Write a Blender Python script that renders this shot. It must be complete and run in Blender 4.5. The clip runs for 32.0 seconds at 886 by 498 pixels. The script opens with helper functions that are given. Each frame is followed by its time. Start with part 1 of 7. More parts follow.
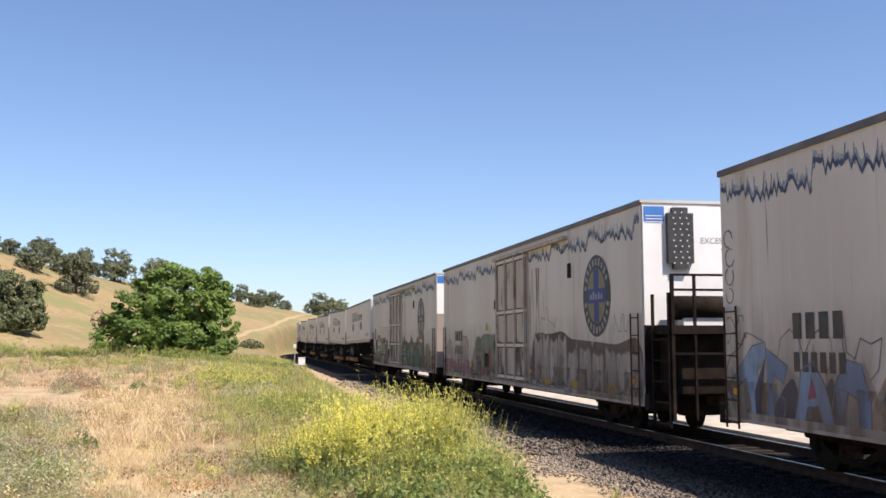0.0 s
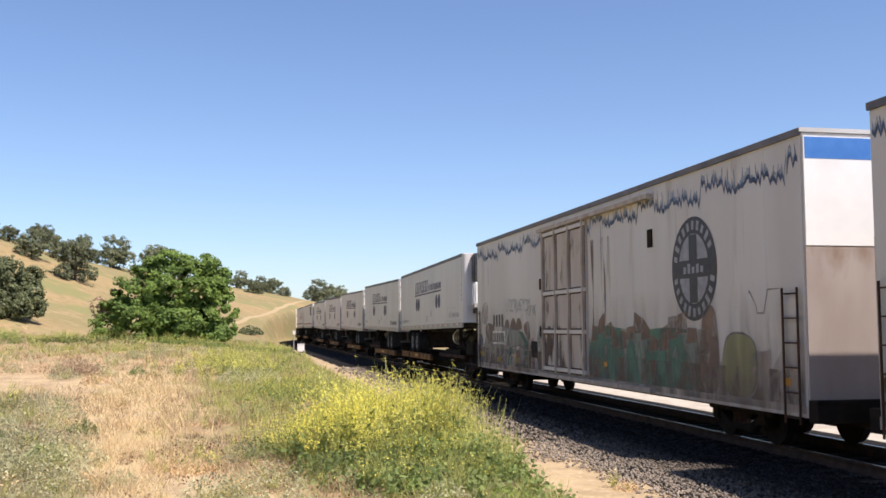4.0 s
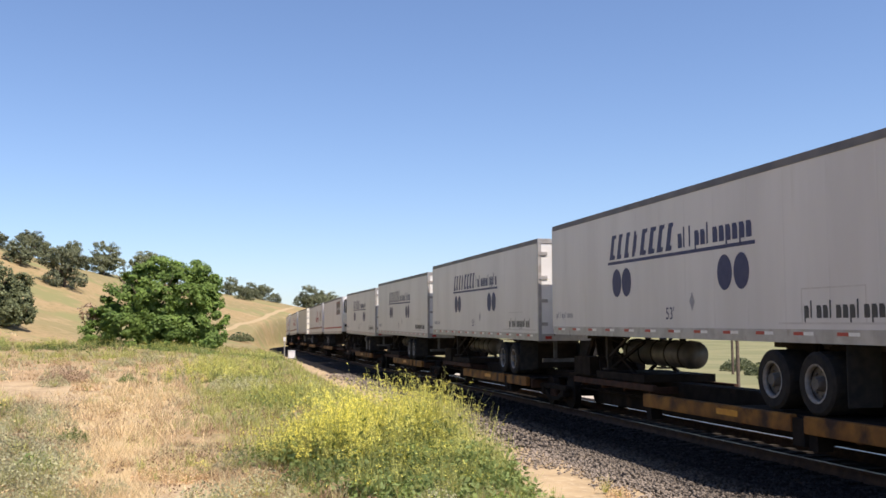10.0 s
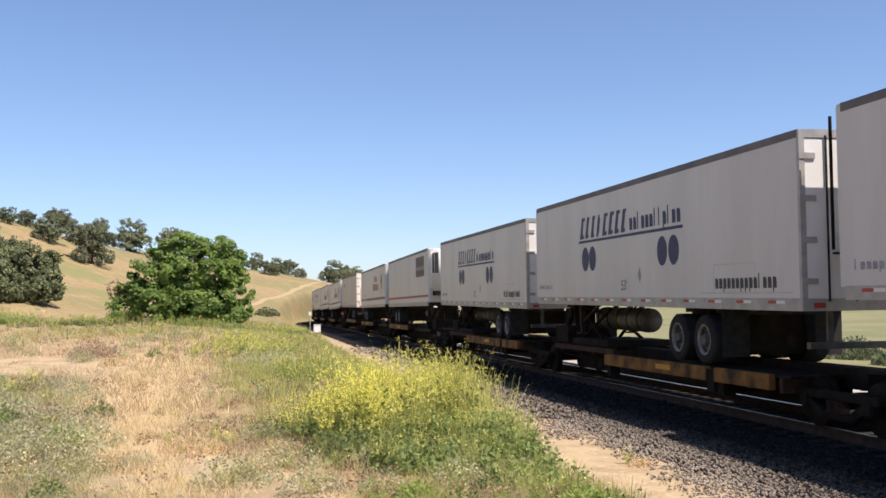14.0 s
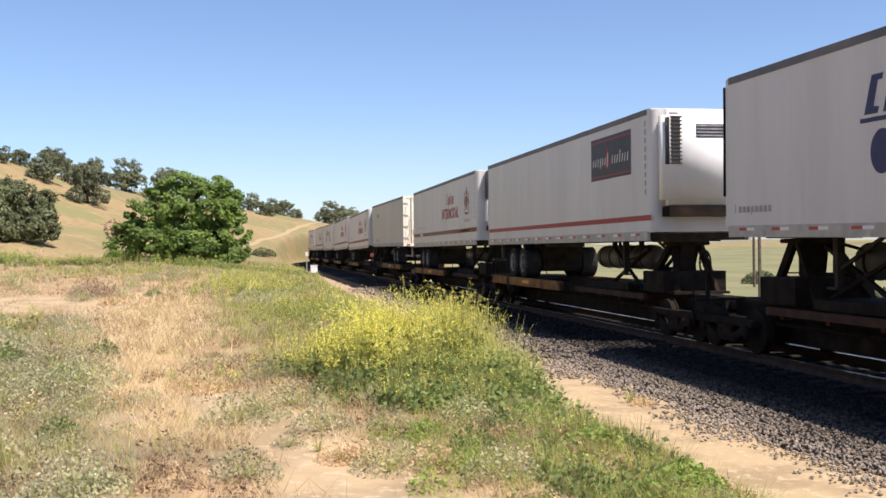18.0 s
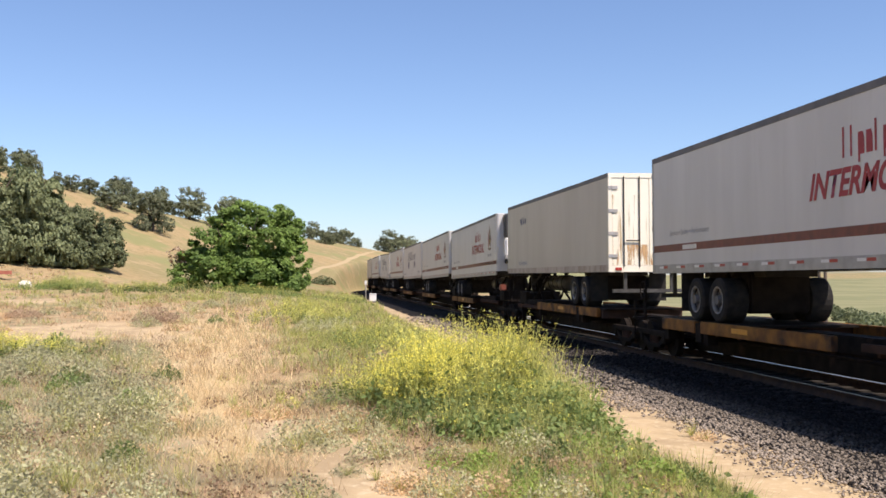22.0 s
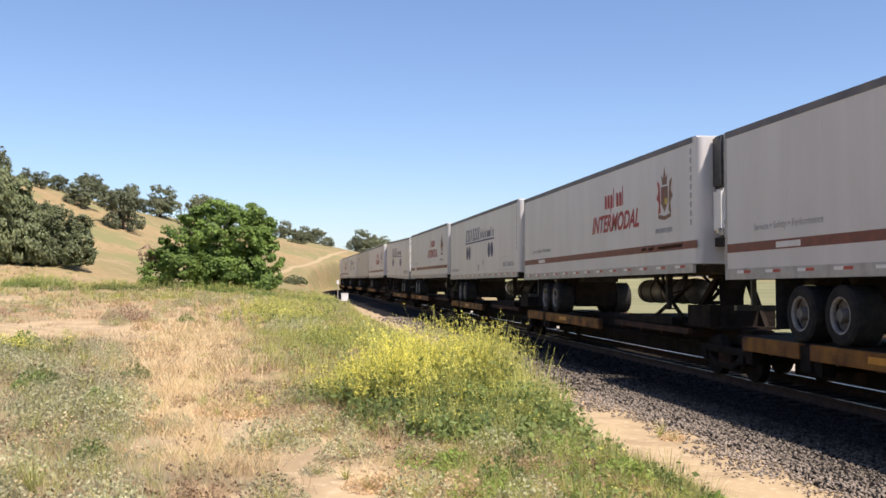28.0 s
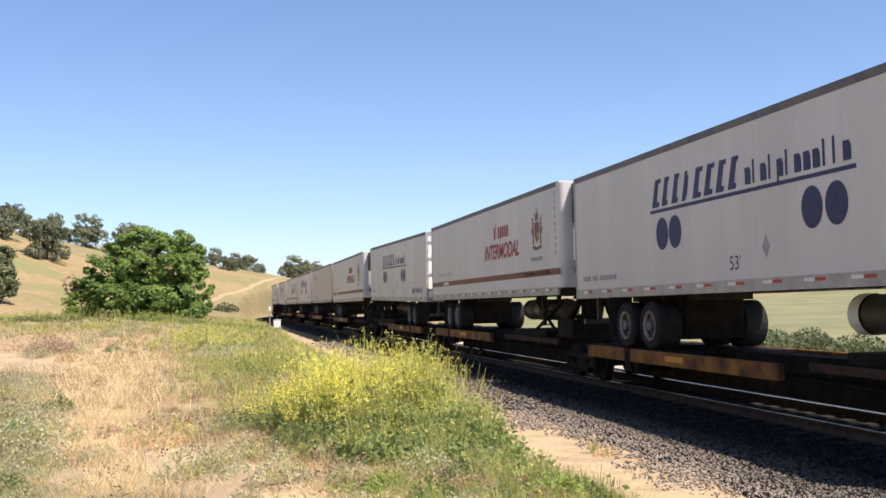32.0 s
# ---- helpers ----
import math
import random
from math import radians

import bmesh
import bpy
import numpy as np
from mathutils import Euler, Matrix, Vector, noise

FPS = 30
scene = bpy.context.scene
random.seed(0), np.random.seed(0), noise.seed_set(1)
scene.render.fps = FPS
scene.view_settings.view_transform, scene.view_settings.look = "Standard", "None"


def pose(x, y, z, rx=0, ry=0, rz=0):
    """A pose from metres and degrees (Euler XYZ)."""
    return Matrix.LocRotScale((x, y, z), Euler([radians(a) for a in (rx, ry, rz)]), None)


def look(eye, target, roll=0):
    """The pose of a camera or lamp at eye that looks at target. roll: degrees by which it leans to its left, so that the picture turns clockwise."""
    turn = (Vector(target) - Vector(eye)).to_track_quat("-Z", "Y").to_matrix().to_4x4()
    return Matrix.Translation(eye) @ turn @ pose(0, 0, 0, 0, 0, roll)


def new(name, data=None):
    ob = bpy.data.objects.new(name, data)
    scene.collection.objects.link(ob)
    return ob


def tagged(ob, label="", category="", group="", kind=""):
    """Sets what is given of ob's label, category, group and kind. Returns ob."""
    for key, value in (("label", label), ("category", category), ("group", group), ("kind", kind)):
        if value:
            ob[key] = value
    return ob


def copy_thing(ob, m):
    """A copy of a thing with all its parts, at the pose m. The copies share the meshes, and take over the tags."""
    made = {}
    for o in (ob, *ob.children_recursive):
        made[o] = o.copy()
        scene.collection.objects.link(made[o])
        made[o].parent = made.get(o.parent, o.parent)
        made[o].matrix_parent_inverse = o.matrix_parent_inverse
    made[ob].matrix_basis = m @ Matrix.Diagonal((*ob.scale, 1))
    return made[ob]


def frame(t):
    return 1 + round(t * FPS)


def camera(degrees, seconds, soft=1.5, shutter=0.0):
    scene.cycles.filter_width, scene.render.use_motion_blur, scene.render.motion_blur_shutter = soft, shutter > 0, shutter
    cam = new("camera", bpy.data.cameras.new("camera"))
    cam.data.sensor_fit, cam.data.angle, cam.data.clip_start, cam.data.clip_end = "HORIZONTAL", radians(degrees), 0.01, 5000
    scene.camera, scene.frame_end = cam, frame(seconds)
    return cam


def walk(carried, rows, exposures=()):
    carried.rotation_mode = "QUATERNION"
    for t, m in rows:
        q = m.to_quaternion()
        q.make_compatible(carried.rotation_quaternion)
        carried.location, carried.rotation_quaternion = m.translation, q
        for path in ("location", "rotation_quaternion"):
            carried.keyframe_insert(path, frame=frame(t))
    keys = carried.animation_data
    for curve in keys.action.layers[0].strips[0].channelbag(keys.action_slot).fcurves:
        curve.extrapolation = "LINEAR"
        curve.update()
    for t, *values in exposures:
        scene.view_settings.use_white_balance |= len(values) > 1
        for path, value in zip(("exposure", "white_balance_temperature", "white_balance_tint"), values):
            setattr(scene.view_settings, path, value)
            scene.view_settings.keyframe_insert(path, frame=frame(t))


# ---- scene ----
EYE = 2.13
cam = camera(48.0, 32.0, soft=1.6)
# seconds, eye x y z, pitch, lean, heading (degrees, to the left of the track)
PATH = [
    (0, -0.006, -0.025, 2.135, 5.32, -0.21, -11.46),
    (0.5, 0.001, -0.009, 2.135, 5.9, -0.6, -11.24),
    (1, 0.003, -0.001, 2.124, 5.16, -0.72, -12.04),
    (1.5, -0.016, 0.004, 2.127, 5.2, -0.05, -12.27),
    (2, -0.018, 0.004, 2.113, 4.15, -0.46, -11.69),
    (2.5, 0.005, 0.018, 2.135, 4.24, -0.61, -11.29),
    (3, 0.001, 0.021, 2.138, 4.91, -0.48, -11.64),
    (3.5, 0.008, 0.006, 2.124, 4.52, -0.25, -11.4),
    (5.5, 0.004, -0.02, 2.137, 4.68, -0.24, -12.18),
    (6, -0.006, -0.029, 2.136, 4.79, -0.15, -12.15),
    (6.5, -0.002, -0.021, 2.127, 5.05, -0.48, -11.86),
    (7, 0.008, -0.028, 2.134, 4.91, -0.5, -11.86),
    (7.5, -0.004, -0.021, 2.134, 4.89, -0.38, -11.77),
    (8, 0.007, -0.019, 2.139, 5.13, -0.42, -11.65),
    (8.5, -0.002, -0.009, 2.139, 5.24, -0.33, -12.34),
    (9, 0, -0, 2.13, 5.1, -0, -12.93),
    (9.5, -0.011, 0.005, 2.135, 4.57, -0.01, -13.24),
    (10, -0.007, 0.004, 2.138, 4.89, -0.36, -12.05),
    (10.5, -0.01, -0.009, 2.132, 5.7, -0.63, -12.31),
    (11, -0.035, 0.008, 2.139, 5.49, -0.12, -10.74),
    (11.5, -0.005, -0.017, 2.132, 5.39, -0.52, -10.23),
    (12, 0.002, -0.019, 2.133, 5.29, -0.42, -10.59),
    (12.5, -0.002, -0.01, 2.137, 5.26, -0.44, -10.94),
    (13, -0.005, -0.014, 2.133, 4.89, -0.35, -11.48),
    (13.5, 0, -0.027, 2.131, 4.69, -0.01, -10.95),
    (14, 0.045, -0.017, 2.112, 3.39, -0.82, -10.63),
    (14.5, -0.012, 0.003, 2.104, 1.21, -1.39, -11.94),
    (15, -0.112, 0.056, 2.106, 2.66, 0.4, -12.79),
    (15.5, -0.049, 0.035, 2.105, 3.52, -0.03, -8.1),
    (17.5, -0.059, 0.071, 2.083, 0.83, -1.59, -10.7),
    (18, -0.06, 0.077, 2.096, 0, -0.62, -10.84),
    (18.5, -0.061, 0.064, 2.099, 0.56, -0.46, -10.05),
    (19, -0.059, 0.055, 2.103, 1.13, -0.57, -9),
    (19.5, -0.062, 0.061, 2.1, 1.46, -0.39, -8.23),
    (20, -0.072, 0.071, 2.11, 1.61, -0.27, -7.94),
    (20.5, -0.075, 0.055, 2.091, 1.97, -0.07, -7.5),
    (21, -0.065, 0.039, 2.095, 2, -0.03, -7.32),
    (21.5, -0.075, 0.062, 2.101, 2.12, 0.15, -7.53),
    (22, -0.071, 0.051, 2.1, 1.71, -0.2, -7.48),
    (22.5, -0.069, 0.061, 2.092, 1.6, -0.24, -7.31),
    (23, -0.063, 0.045, 2.1, 1.96, -0.13, -6.92),
    (23.5, -0.058, 0.041, 2.105, 2.17, -0.19, -7.11),
    (24, -0.068, 0.047, 2.093, 1.67, -0.77, -7.7),
    (24.5, -0.06, 0.037, 2.098, 1.55, -0.4, -7.36),
    (25, -0.07, 0.037, 2.098, 1.83, 0.27, -7.61),
    (25.5, -0.063, 0.03, 2.103, 1.95, 0.11, -7.66),
    (27.5, -0.053, 0.04, 2.09, 1.7, -0.11, -8.89),
    (28, -0.064, 0.045, 2.092, 1.73, 0.2, -9.06),
    (28.5, -0.061, 0.058, 2.092, 1.29, 0.02, -7.76),
    (29, -0.032, 0.05, 2.158, 6.56, -1.85, -6.51),
    (29.5, -0.026, 0.033, 2.164, 10.59, 0.39, -8.18),
    (30, -0.042, 0.019, 2.148, 11.04, 0.63, -7.08),
    (30.5, -0.041, 0.002, 2.147, 8.95, -0.87, -5.32),
    (31, -0.024, -0.006, 2.121, 6.99, -1.27, -5.37),
    (31.5, 0.024, -0.002, 2.079, 2.44, -2.02, -13.21),
    (32, -0.009, 0.061, 2.055, 3.05, -1.13, -12.93),
]


def aim(x, y, z, pitch, lean, yaw):
    """The camera's pose from its pitch, its lean to the left and its heading."""
    p, a = radians(pitch), radians(yaw)
    way = Vector((-math.sin(a) * math.cos(p), math.cos(a) * math.cos(p), math.sin(p)))
    return look((x, y, z), Vector((x, y, z)) + way, lean)


walk(cam, [(t, aim(*row)) for t, *row in PATH], exposures=[(0, 0.53, 6650, 18), (0.6, 0.5, 6650, 18), (0.8, 0.32, 6650, 18), (1.0, 0.2, 6650, 18), (1.4, 0.37, 6650, 18), (1.8, 0.48, 6650, 18), (2.2, 0.53, 6650, 18), (3.2, 0.55, 6650, 18), (6.0, 0.5, 6650, 18), (14.0, 0.5, 6650, 18), (15.0, 0.57, 6650, 18), (18.0, 0.55, 6650, 18), (21.0, 0.52, 6650, 18), (23.2, 0.54, 6650, 18), (24.0, 0.41, 6650, 18), (24.8, 0.56, 6650, 18), (28.3, 0.54, 6650, 18), (29.0, 0.63, 6650, 18), (29.5, 0.42, 6650, 18), (30.0, 0.37, 6650, 18), (30.6, 0.42, 6650, 18), (31.0, 0.49, 6650, 18), (31.5, 0.58, 6650, 18), (32, 0.66, 6650, 18)])

# ---- light ----
SUN_WAY = Vector((-0.37, 0.48, -1.0)).normalized()  # the way in which sunlight travels
sun = new("sun", bpy.data.lights.new("sun", "SUN"))
sun.data.energy, sun.data.angle, sun.data.color = 5.0, radians(0.55), (1.0, 0.93, 0.81)
sun.matrix_world = look((40, -40, 90), Vector((40, -40, 90)) + SUN_WAY)
world = bpy.data.worlds.new("sky")
scene.world = world
world.use_nodes = True
wn = world.node_tree.nodes
sky = wn.new("ShaderNodeTexSky")
sky.sky_type, sky.sun_disc = "NISHITA", False
sky.sun_elevation = math.asin(-SUN_WAY.z)
sky.sun_rotation = math.atan2(-SUN_WAY.x, -SUN_WAY.y)
sky.altitude, sky.air_density, sky.dust_density, sky.ozone_density = 600, 1.0, 0.8, 6.0
wn["Background"].inputs["Strength"].default_value = 0.116
world.node_tree.links.new(sky.outputs[0], wn["Background"].inputs[0])


# ---- materials ----
def surf(name, c1, c2=None, scale=3.0, rough=0.7, metal=0.0, bump=0.0, bscale=40.0, stretch=(1, 1, 1), c3=None, s3=0.7, t3=0.6, island=0.0, spec=0.4, coords="Object"):
    """A painted or natural surface: two tones by noise, a third as stains, fine relief, and a change from piece to piece."""
    m = bpy.data.materials.new(name)
    m.use_nodes = True
    nt = m.node_tree
    n, l = nt.nodes, nt.links
    b = n["Principled BSDF"]
    b.inputs["Roughness"].default_value, b.inputs["Metallic"].default_value = rough, metal
    b.inputs["Specular IOR Level"].default_value = spec
    tc = n.new("ShaderNodeTexCoord")
    mp = n.new("ShaderNodeMapping")
    mp.inputs["Scale"].default_value = stretch
    l.new(tc.outputs[coords], mp.inputs[0])
    c2 = c2 or tuple(v * 0.8 for v in c1)

    def noise_tex(sc, detail=4.0, src=mp):
        t = n.new("ShaderNodeTexNoise")
        t.inputs["Scale"].default_value, t.inputs["Detail"].default_value = sc, detail
        l.new(src.outputs[0], t.inputs["Vector"])
        return t

    def ramp(src, lo, hi):
        r = n.new("ShaderNodeMapRange")
        r.inputs[1].default_value, r.inputs[2].default_value = lo, hi
        l.new(src, r.inputs[0])
        return r.outputs[0]

    def mix(f, a, bb):
        x = n.new("ShaderNodeMix")
        x.data_type = "RGBA"
        for sock, v in ((x.inputs[0], f), (x.inputs[6], a), (x.inputs[7], bb)):
            if isinstance(v, (tuple, list)):
                sock.default_value = (*v, 1)
            elif isinstance(v, (int, float)):
                sock.default_value = v
            else:
                l.new(v, sock)
        return x.outputs[2]

    col = mix(ramp(noise_tex(scale).outputs[0], 0.35, 0.65), c1, c2)
    if c3:
        col = mix(ramp(noise_tex(s3, 6.0).outputs[0], t3, t3 + 0.18), col, c3)
    if island:
        geo = n.new("ShaderNodeNewGeometry")
        obi = n.new("ShaderNodeObjectInfo")
        add = n.new("ShaderNodeMath")
        add.operation = "ADD"
        l.new(geo.outputs["Random Per Island"], add.inputs[0])
        l.new(obi.outputs["Random"], add.inputs[1])
        hsv = n.new("ShaderNodeHueSaturation")
        r = n.new("ShaderNodeMapRange")
        r.inputs[1].default_value, r.inputs[2].default_value = 0.2, 1.8
        r.inputs[3].default_value, r.inputs[4].default_value = 1 - island, 1 + island
        l.new(add.outputs[0], r.inputs[0])
        l.new(r.outputs[0], hsv.inputs["Value"])
        l.new(col, hsv.inputs["Color"])
        col = hsv.outputs[0]
    l.new(col, b.inputs["Base Color"])
    if bump:
        bp = n.new("ShaderNodeBump")
        bp.inputs["Strength"].default_value, bp.inputs["Distance"].default_value = bump, 0.02
        l.new(noise_tex(bscale, 3.0).outputs[0], bp.inputs["Height"])
        l.new(bp.outputs[0], b.inputs["Normal"])
    return m


def leafy(name, c1, c2, island=0.35, trans=0.35):
    """Thin leaves: a matt face with some light passing through."""
    m = surf(name, c1, c2, 0.8, 0.6, island=island, spec=0.25)
    nt = m.node_tree
    b, out = nt.nodes["Principled BSDF"], nt.nodes["Material Output"]
    tl = nt.nodes.new("ShaderNodeBsdfTranslucent")
    col = b.inputs["Base Color"].links[0].from_socket
    nt.links.new(col, tl.inputs[0])
    mx = nt.nodes.new("ShaderNodeMixShader")
    mx.inputs[0].default_value = trans
    nt.links.new(b.outputs[0], mx.inputs[1])
    nt.links.new(tl.outputs[0], mx.inputs[2])
    nt.links.new(mx.outputs[0], out.inputs[0])
    return m


def dust_and_sunlight(m, colour, x0, x1, most):
    """Bank dust and sunlight put into the stones' colour, fading from x0 to shade towards the rails at x1."""
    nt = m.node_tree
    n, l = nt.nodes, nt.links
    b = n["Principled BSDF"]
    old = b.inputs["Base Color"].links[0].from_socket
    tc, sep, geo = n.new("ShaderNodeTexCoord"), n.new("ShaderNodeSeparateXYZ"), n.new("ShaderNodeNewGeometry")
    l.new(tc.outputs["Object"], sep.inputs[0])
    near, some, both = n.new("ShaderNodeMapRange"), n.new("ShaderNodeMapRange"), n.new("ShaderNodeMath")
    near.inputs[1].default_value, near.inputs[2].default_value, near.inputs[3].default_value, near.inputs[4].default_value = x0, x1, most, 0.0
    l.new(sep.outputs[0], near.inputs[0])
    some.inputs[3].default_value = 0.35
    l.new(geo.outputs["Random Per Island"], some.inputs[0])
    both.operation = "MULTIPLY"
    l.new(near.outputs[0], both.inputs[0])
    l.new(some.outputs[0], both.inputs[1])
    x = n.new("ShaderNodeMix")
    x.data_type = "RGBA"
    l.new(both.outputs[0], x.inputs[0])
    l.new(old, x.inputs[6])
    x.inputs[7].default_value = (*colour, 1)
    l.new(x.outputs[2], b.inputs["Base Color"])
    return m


M = {
    "white": surf("trailer_white", (0.62, 0.605, 0.59), (0.56, 0.545, 0.53), 1.2, 0.45, c3=(0.53, 0.51, 0.475), s3=2.2, t3=0.62, stretch=(1, 1, 0.18), bump=0.05, bscale=3.0),
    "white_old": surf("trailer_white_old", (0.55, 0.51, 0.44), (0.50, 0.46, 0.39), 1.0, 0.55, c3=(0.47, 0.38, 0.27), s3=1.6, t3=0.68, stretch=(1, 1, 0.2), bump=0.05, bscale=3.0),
    # the old trailer's cream again, lightened for the sun on its doors
    "door_cream_sunlit": surf("door_cream_sunlit", (0.86, 0.82, 0.70), (0.80, 0.75, 0.62), 1.2, 0.5, c3=(0.70, 0.60, 0.44), s3=1.2, t3=0.62, stretch=(1, 1, 0.25)),
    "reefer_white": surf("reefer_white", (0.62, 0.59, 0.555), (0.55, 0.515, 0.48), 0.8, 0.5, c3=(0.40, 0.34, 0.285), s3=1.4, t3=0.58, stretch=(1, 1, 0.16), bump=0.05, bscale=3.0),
    "grime": surf("rusty_grime", (0.36, 0.29, 0.23), (0.50, 0.44, 0.38), 2.5, 0.8, c3=(0.22, 0.14, 0.09), s3=3.0, t3=0.58, stretch=(1, 1, 0.4), bump=0.2),
    "roof": surf("dark_roof_edge", (0.10, 0.10, 0.11), (0.16, 0.15, 0.15), 2, 0.6),
    "roof_sheet": surf("roof_sheet", (0.58, 0.58, 0.57), (0.48, 0.47, 0.45), 0.6, 0.5, c3=(0.35, 0.31, 0.26), s3=0.5),
    "alu": surf("aluminium_rail", (0.44, 0.43, 0.42), (0.34, 0.325, 0.31), 4, 0.5, 0.25, c3=(0.25, 0.21, 0.18), s3=3.0, t3=0.6),
    "steel": surf("grey_steel", (0.050, 0.043, 0.038), (0.028, 0.024, 0.021), 4, 0.8, bump=0.2, spec=0.12),
    "black": surf("black_steel", (0.014, 0.011, 0.0095), (0.026, 0.020, 0.016), 3, 0.8, c3=(0.048, 0.031, 0.022), s3=2.0, t3=0.6, bump=0.2, spec=0.06),
    "yellow_steel": surf("railcar_yellow", (0.30, 0.135, 0.03), (0.17, 0.075, 0.025), 2.5, 0.65, c3=(0.05, 0.028, 0.02), s3=1.5, t3=0.48, bump=0.2, spec=0.15),
    "rust": surf("rusted_steel", (0.085, 0.045, 0.03), (0.05, 0.03, 0.022), 3.0, 0.85, c3=(0.05, 0.035, 0.03), s3=2.0, t3=0.55, bump=0.3, spec=0.1),
    "rubber": surf("tyre_rubber", (0.022, 0.022, 0.023), (0.036, 0.033, 0.03), 6, 0.9, bump=0.3, spec=0.1),
    "rim": surf("wheel_rim", (0.15, 0.14, 0.13), (0.08, 0.074, 0.068), 5, 0.6, spec=0.3),
    "rim_lip": surf("wheel_rim_lip", (0.30, 0.285, 0.265), (0.16, 0.15, 0.135), 7, 0.6, spec=0.25),
    "rail_top": surf("polished_rail", (0.60, 0.58, 0.56), (0.50, 0.48, 0.45), 8, 0.28, 0.9),
    "rail_web": surf("rail_web_rust", (0.085, 0.052, 0.036), (0.055, 0.036, 0.028), 6, 0.85, bump=0.3, spec=0.1),
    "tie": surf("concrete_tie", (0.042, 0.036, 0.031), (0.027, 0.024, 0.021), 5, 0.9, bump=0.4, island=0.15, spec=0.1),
    # near-black base carries the train's shadow, pale outer tone the sunlit strip
    "stone": dust_and_sunlight(surf("ballast_stone", (0.036, 0.032, 0.030), (0.012, 0.011, 0.011), 9, 0.95, island=0.9, bump=0.3, spec=0.05), (0.40, 0.335, 0.27), 5.9, 7.9, 0.95),
    "navy": surf("navy_vinyl", (0.018, 0.022, 0.085), (0.03, 0.034, 0.10), 6, 0.5),
    "red": surf("red_vinyl", (0.36, 0.028, 0.035), (0.28, 0.03, 0.03), 6, 0.5),
    "maroon": surf("maroon_vinyl", (0.20, 0.055, 0.035), (0.14, 0.045, 0.03), 6, 0.5),
    "brown": surf("brown_vinyl", (0.20, 0.10, 0.05), (0.14, 0.07, 0.04), 6, 0.5),
    "char": surf("charcoal_vinyl", (0.035, 0.035, 0.042), (0.05, 0.05, 0.055), 6, 0.5),
    "grey_ink": surf("faded_ink", (0.24, 0.24, 0.27), (0.34, 0.34, 0.36), 6, 0.6),
    "stain_line": surf("faint_stain_line", (0.48, 0.46, 0.44), (0.55, 0.53, 0.51), 5, 0.6),
    "pale_ink": surf("pale_lettering", (0.70, 0.68, 0.66), (0.6, 0.58, 0.56), 6, 0.6),
    "blue": surf("blue_band", (0.045, 0.17, 0.48), (0.06, 0.20, 0.52), 4, 0.45),
    "emblem_gold": surf("emblem_gold", (0.26, 0.225, 0.15), (0.20, 0.175, 0.12), 4, 0.6),
    "emblem_blue": surf("emblem_blue", (0.035, 0.06, 0.22), (0.05, 0.08, 0.26), 4, 0.6),
    "tape_red": surf("red_reflector", (0.42, 0.05, 0.04), (0.34, 0.05, 0.04), 9, 0.4),
    "tape_white": surf("white_reflector", (0.75, 0.75, 0.74), (0.66, 0.66, 0.65), 9, 0.4),
    "amber": surf("amber_reflector", (0.60, 0.26, 0.02), (0.5, 0.2, 0.02), 9, 0.4),
    "logo_yellow": surf("yellow_vinyl", (0.55, 0.42, 0.06), (0.45, 0.32, 0.05), 9, 0.5),
    "unit_dark": surf("cooling_unit_grille", (0.035, 0.035, 0.037), (0.06, 0.06, 0.06), 8, 0.5),
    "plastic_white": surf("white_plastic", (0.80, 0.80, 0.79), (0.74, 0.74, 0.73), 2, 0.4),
    "tank": surf("fuel_tank_metal", (0.11, 0.105, 0.098), (0.06, 0.056, 0.052), 3, 0.5, 0.4, c3=(0.2, 0.18, 0.15), s3=2),
}


# ---- mesh helpers ----
def link_mesh(name, me, mt, parent=None, label=""):
    if mt:
        me.materials.append(M[mt] if isinstance(mt, str) else mt)
    ob = new(name, me)
    if parent:
        ob.parent = parent
    if label:
        ob["label"] = label
    return ob


def part(name, bm, mt, parent=None, label="", smooth=False):
    """Links a bmesh as one mesh object under a thing or a part."""
    me = bpy.data.meshes.new(name)
    bm.normal_update()
    bm.to_mesh(me)
    bm.free()
    if smooth:
        me.polygons.foreach_set("use_smooth", [True] * len(me.polygons))
    return link_mesh(name, me, mt, parent, label)


def shared(name, ob, parent, m):
    """Another object on the mesh of ob."""
    o = new(name, ob.data)
    o.parent = parent
    o.matrix_basis = m
    if "label" in ob:
        o["label"] = ob["label"]
    return o


def raw(name, verts, faces, mt, parent=None, label="", smooth=False):
    """A mesh straight from arrays of corners and of equal faces."""
    v, f = np.asarray(verts, np.float32), np.asarray(faces, np.int32)
    me = bpy.data.meshes.new(name)
    k = f.shape[1]
    me.vertices.add(len(v))
    me.vertices.foreach_set("co", v.ravel())
    me.loops.add(f.size)
    me.loops.foreach_set("vertex_index", f.ravel())
    me.polygons.add(len(f))
    me.polygons.foreach_set("loop_start", np.arange(0, f.size, k, dtype=np.int32))
    me.polygons.foreach_set("loop_total", np.full(len(f), k, np.int32))
    if smooth:
        me.polygons.foreach_set("use_smooth", np.ones(len(f), bool))
    me.update(calc_edges=True)
    me.validate()
    return link_mesh(name, me, mt, parent, label)


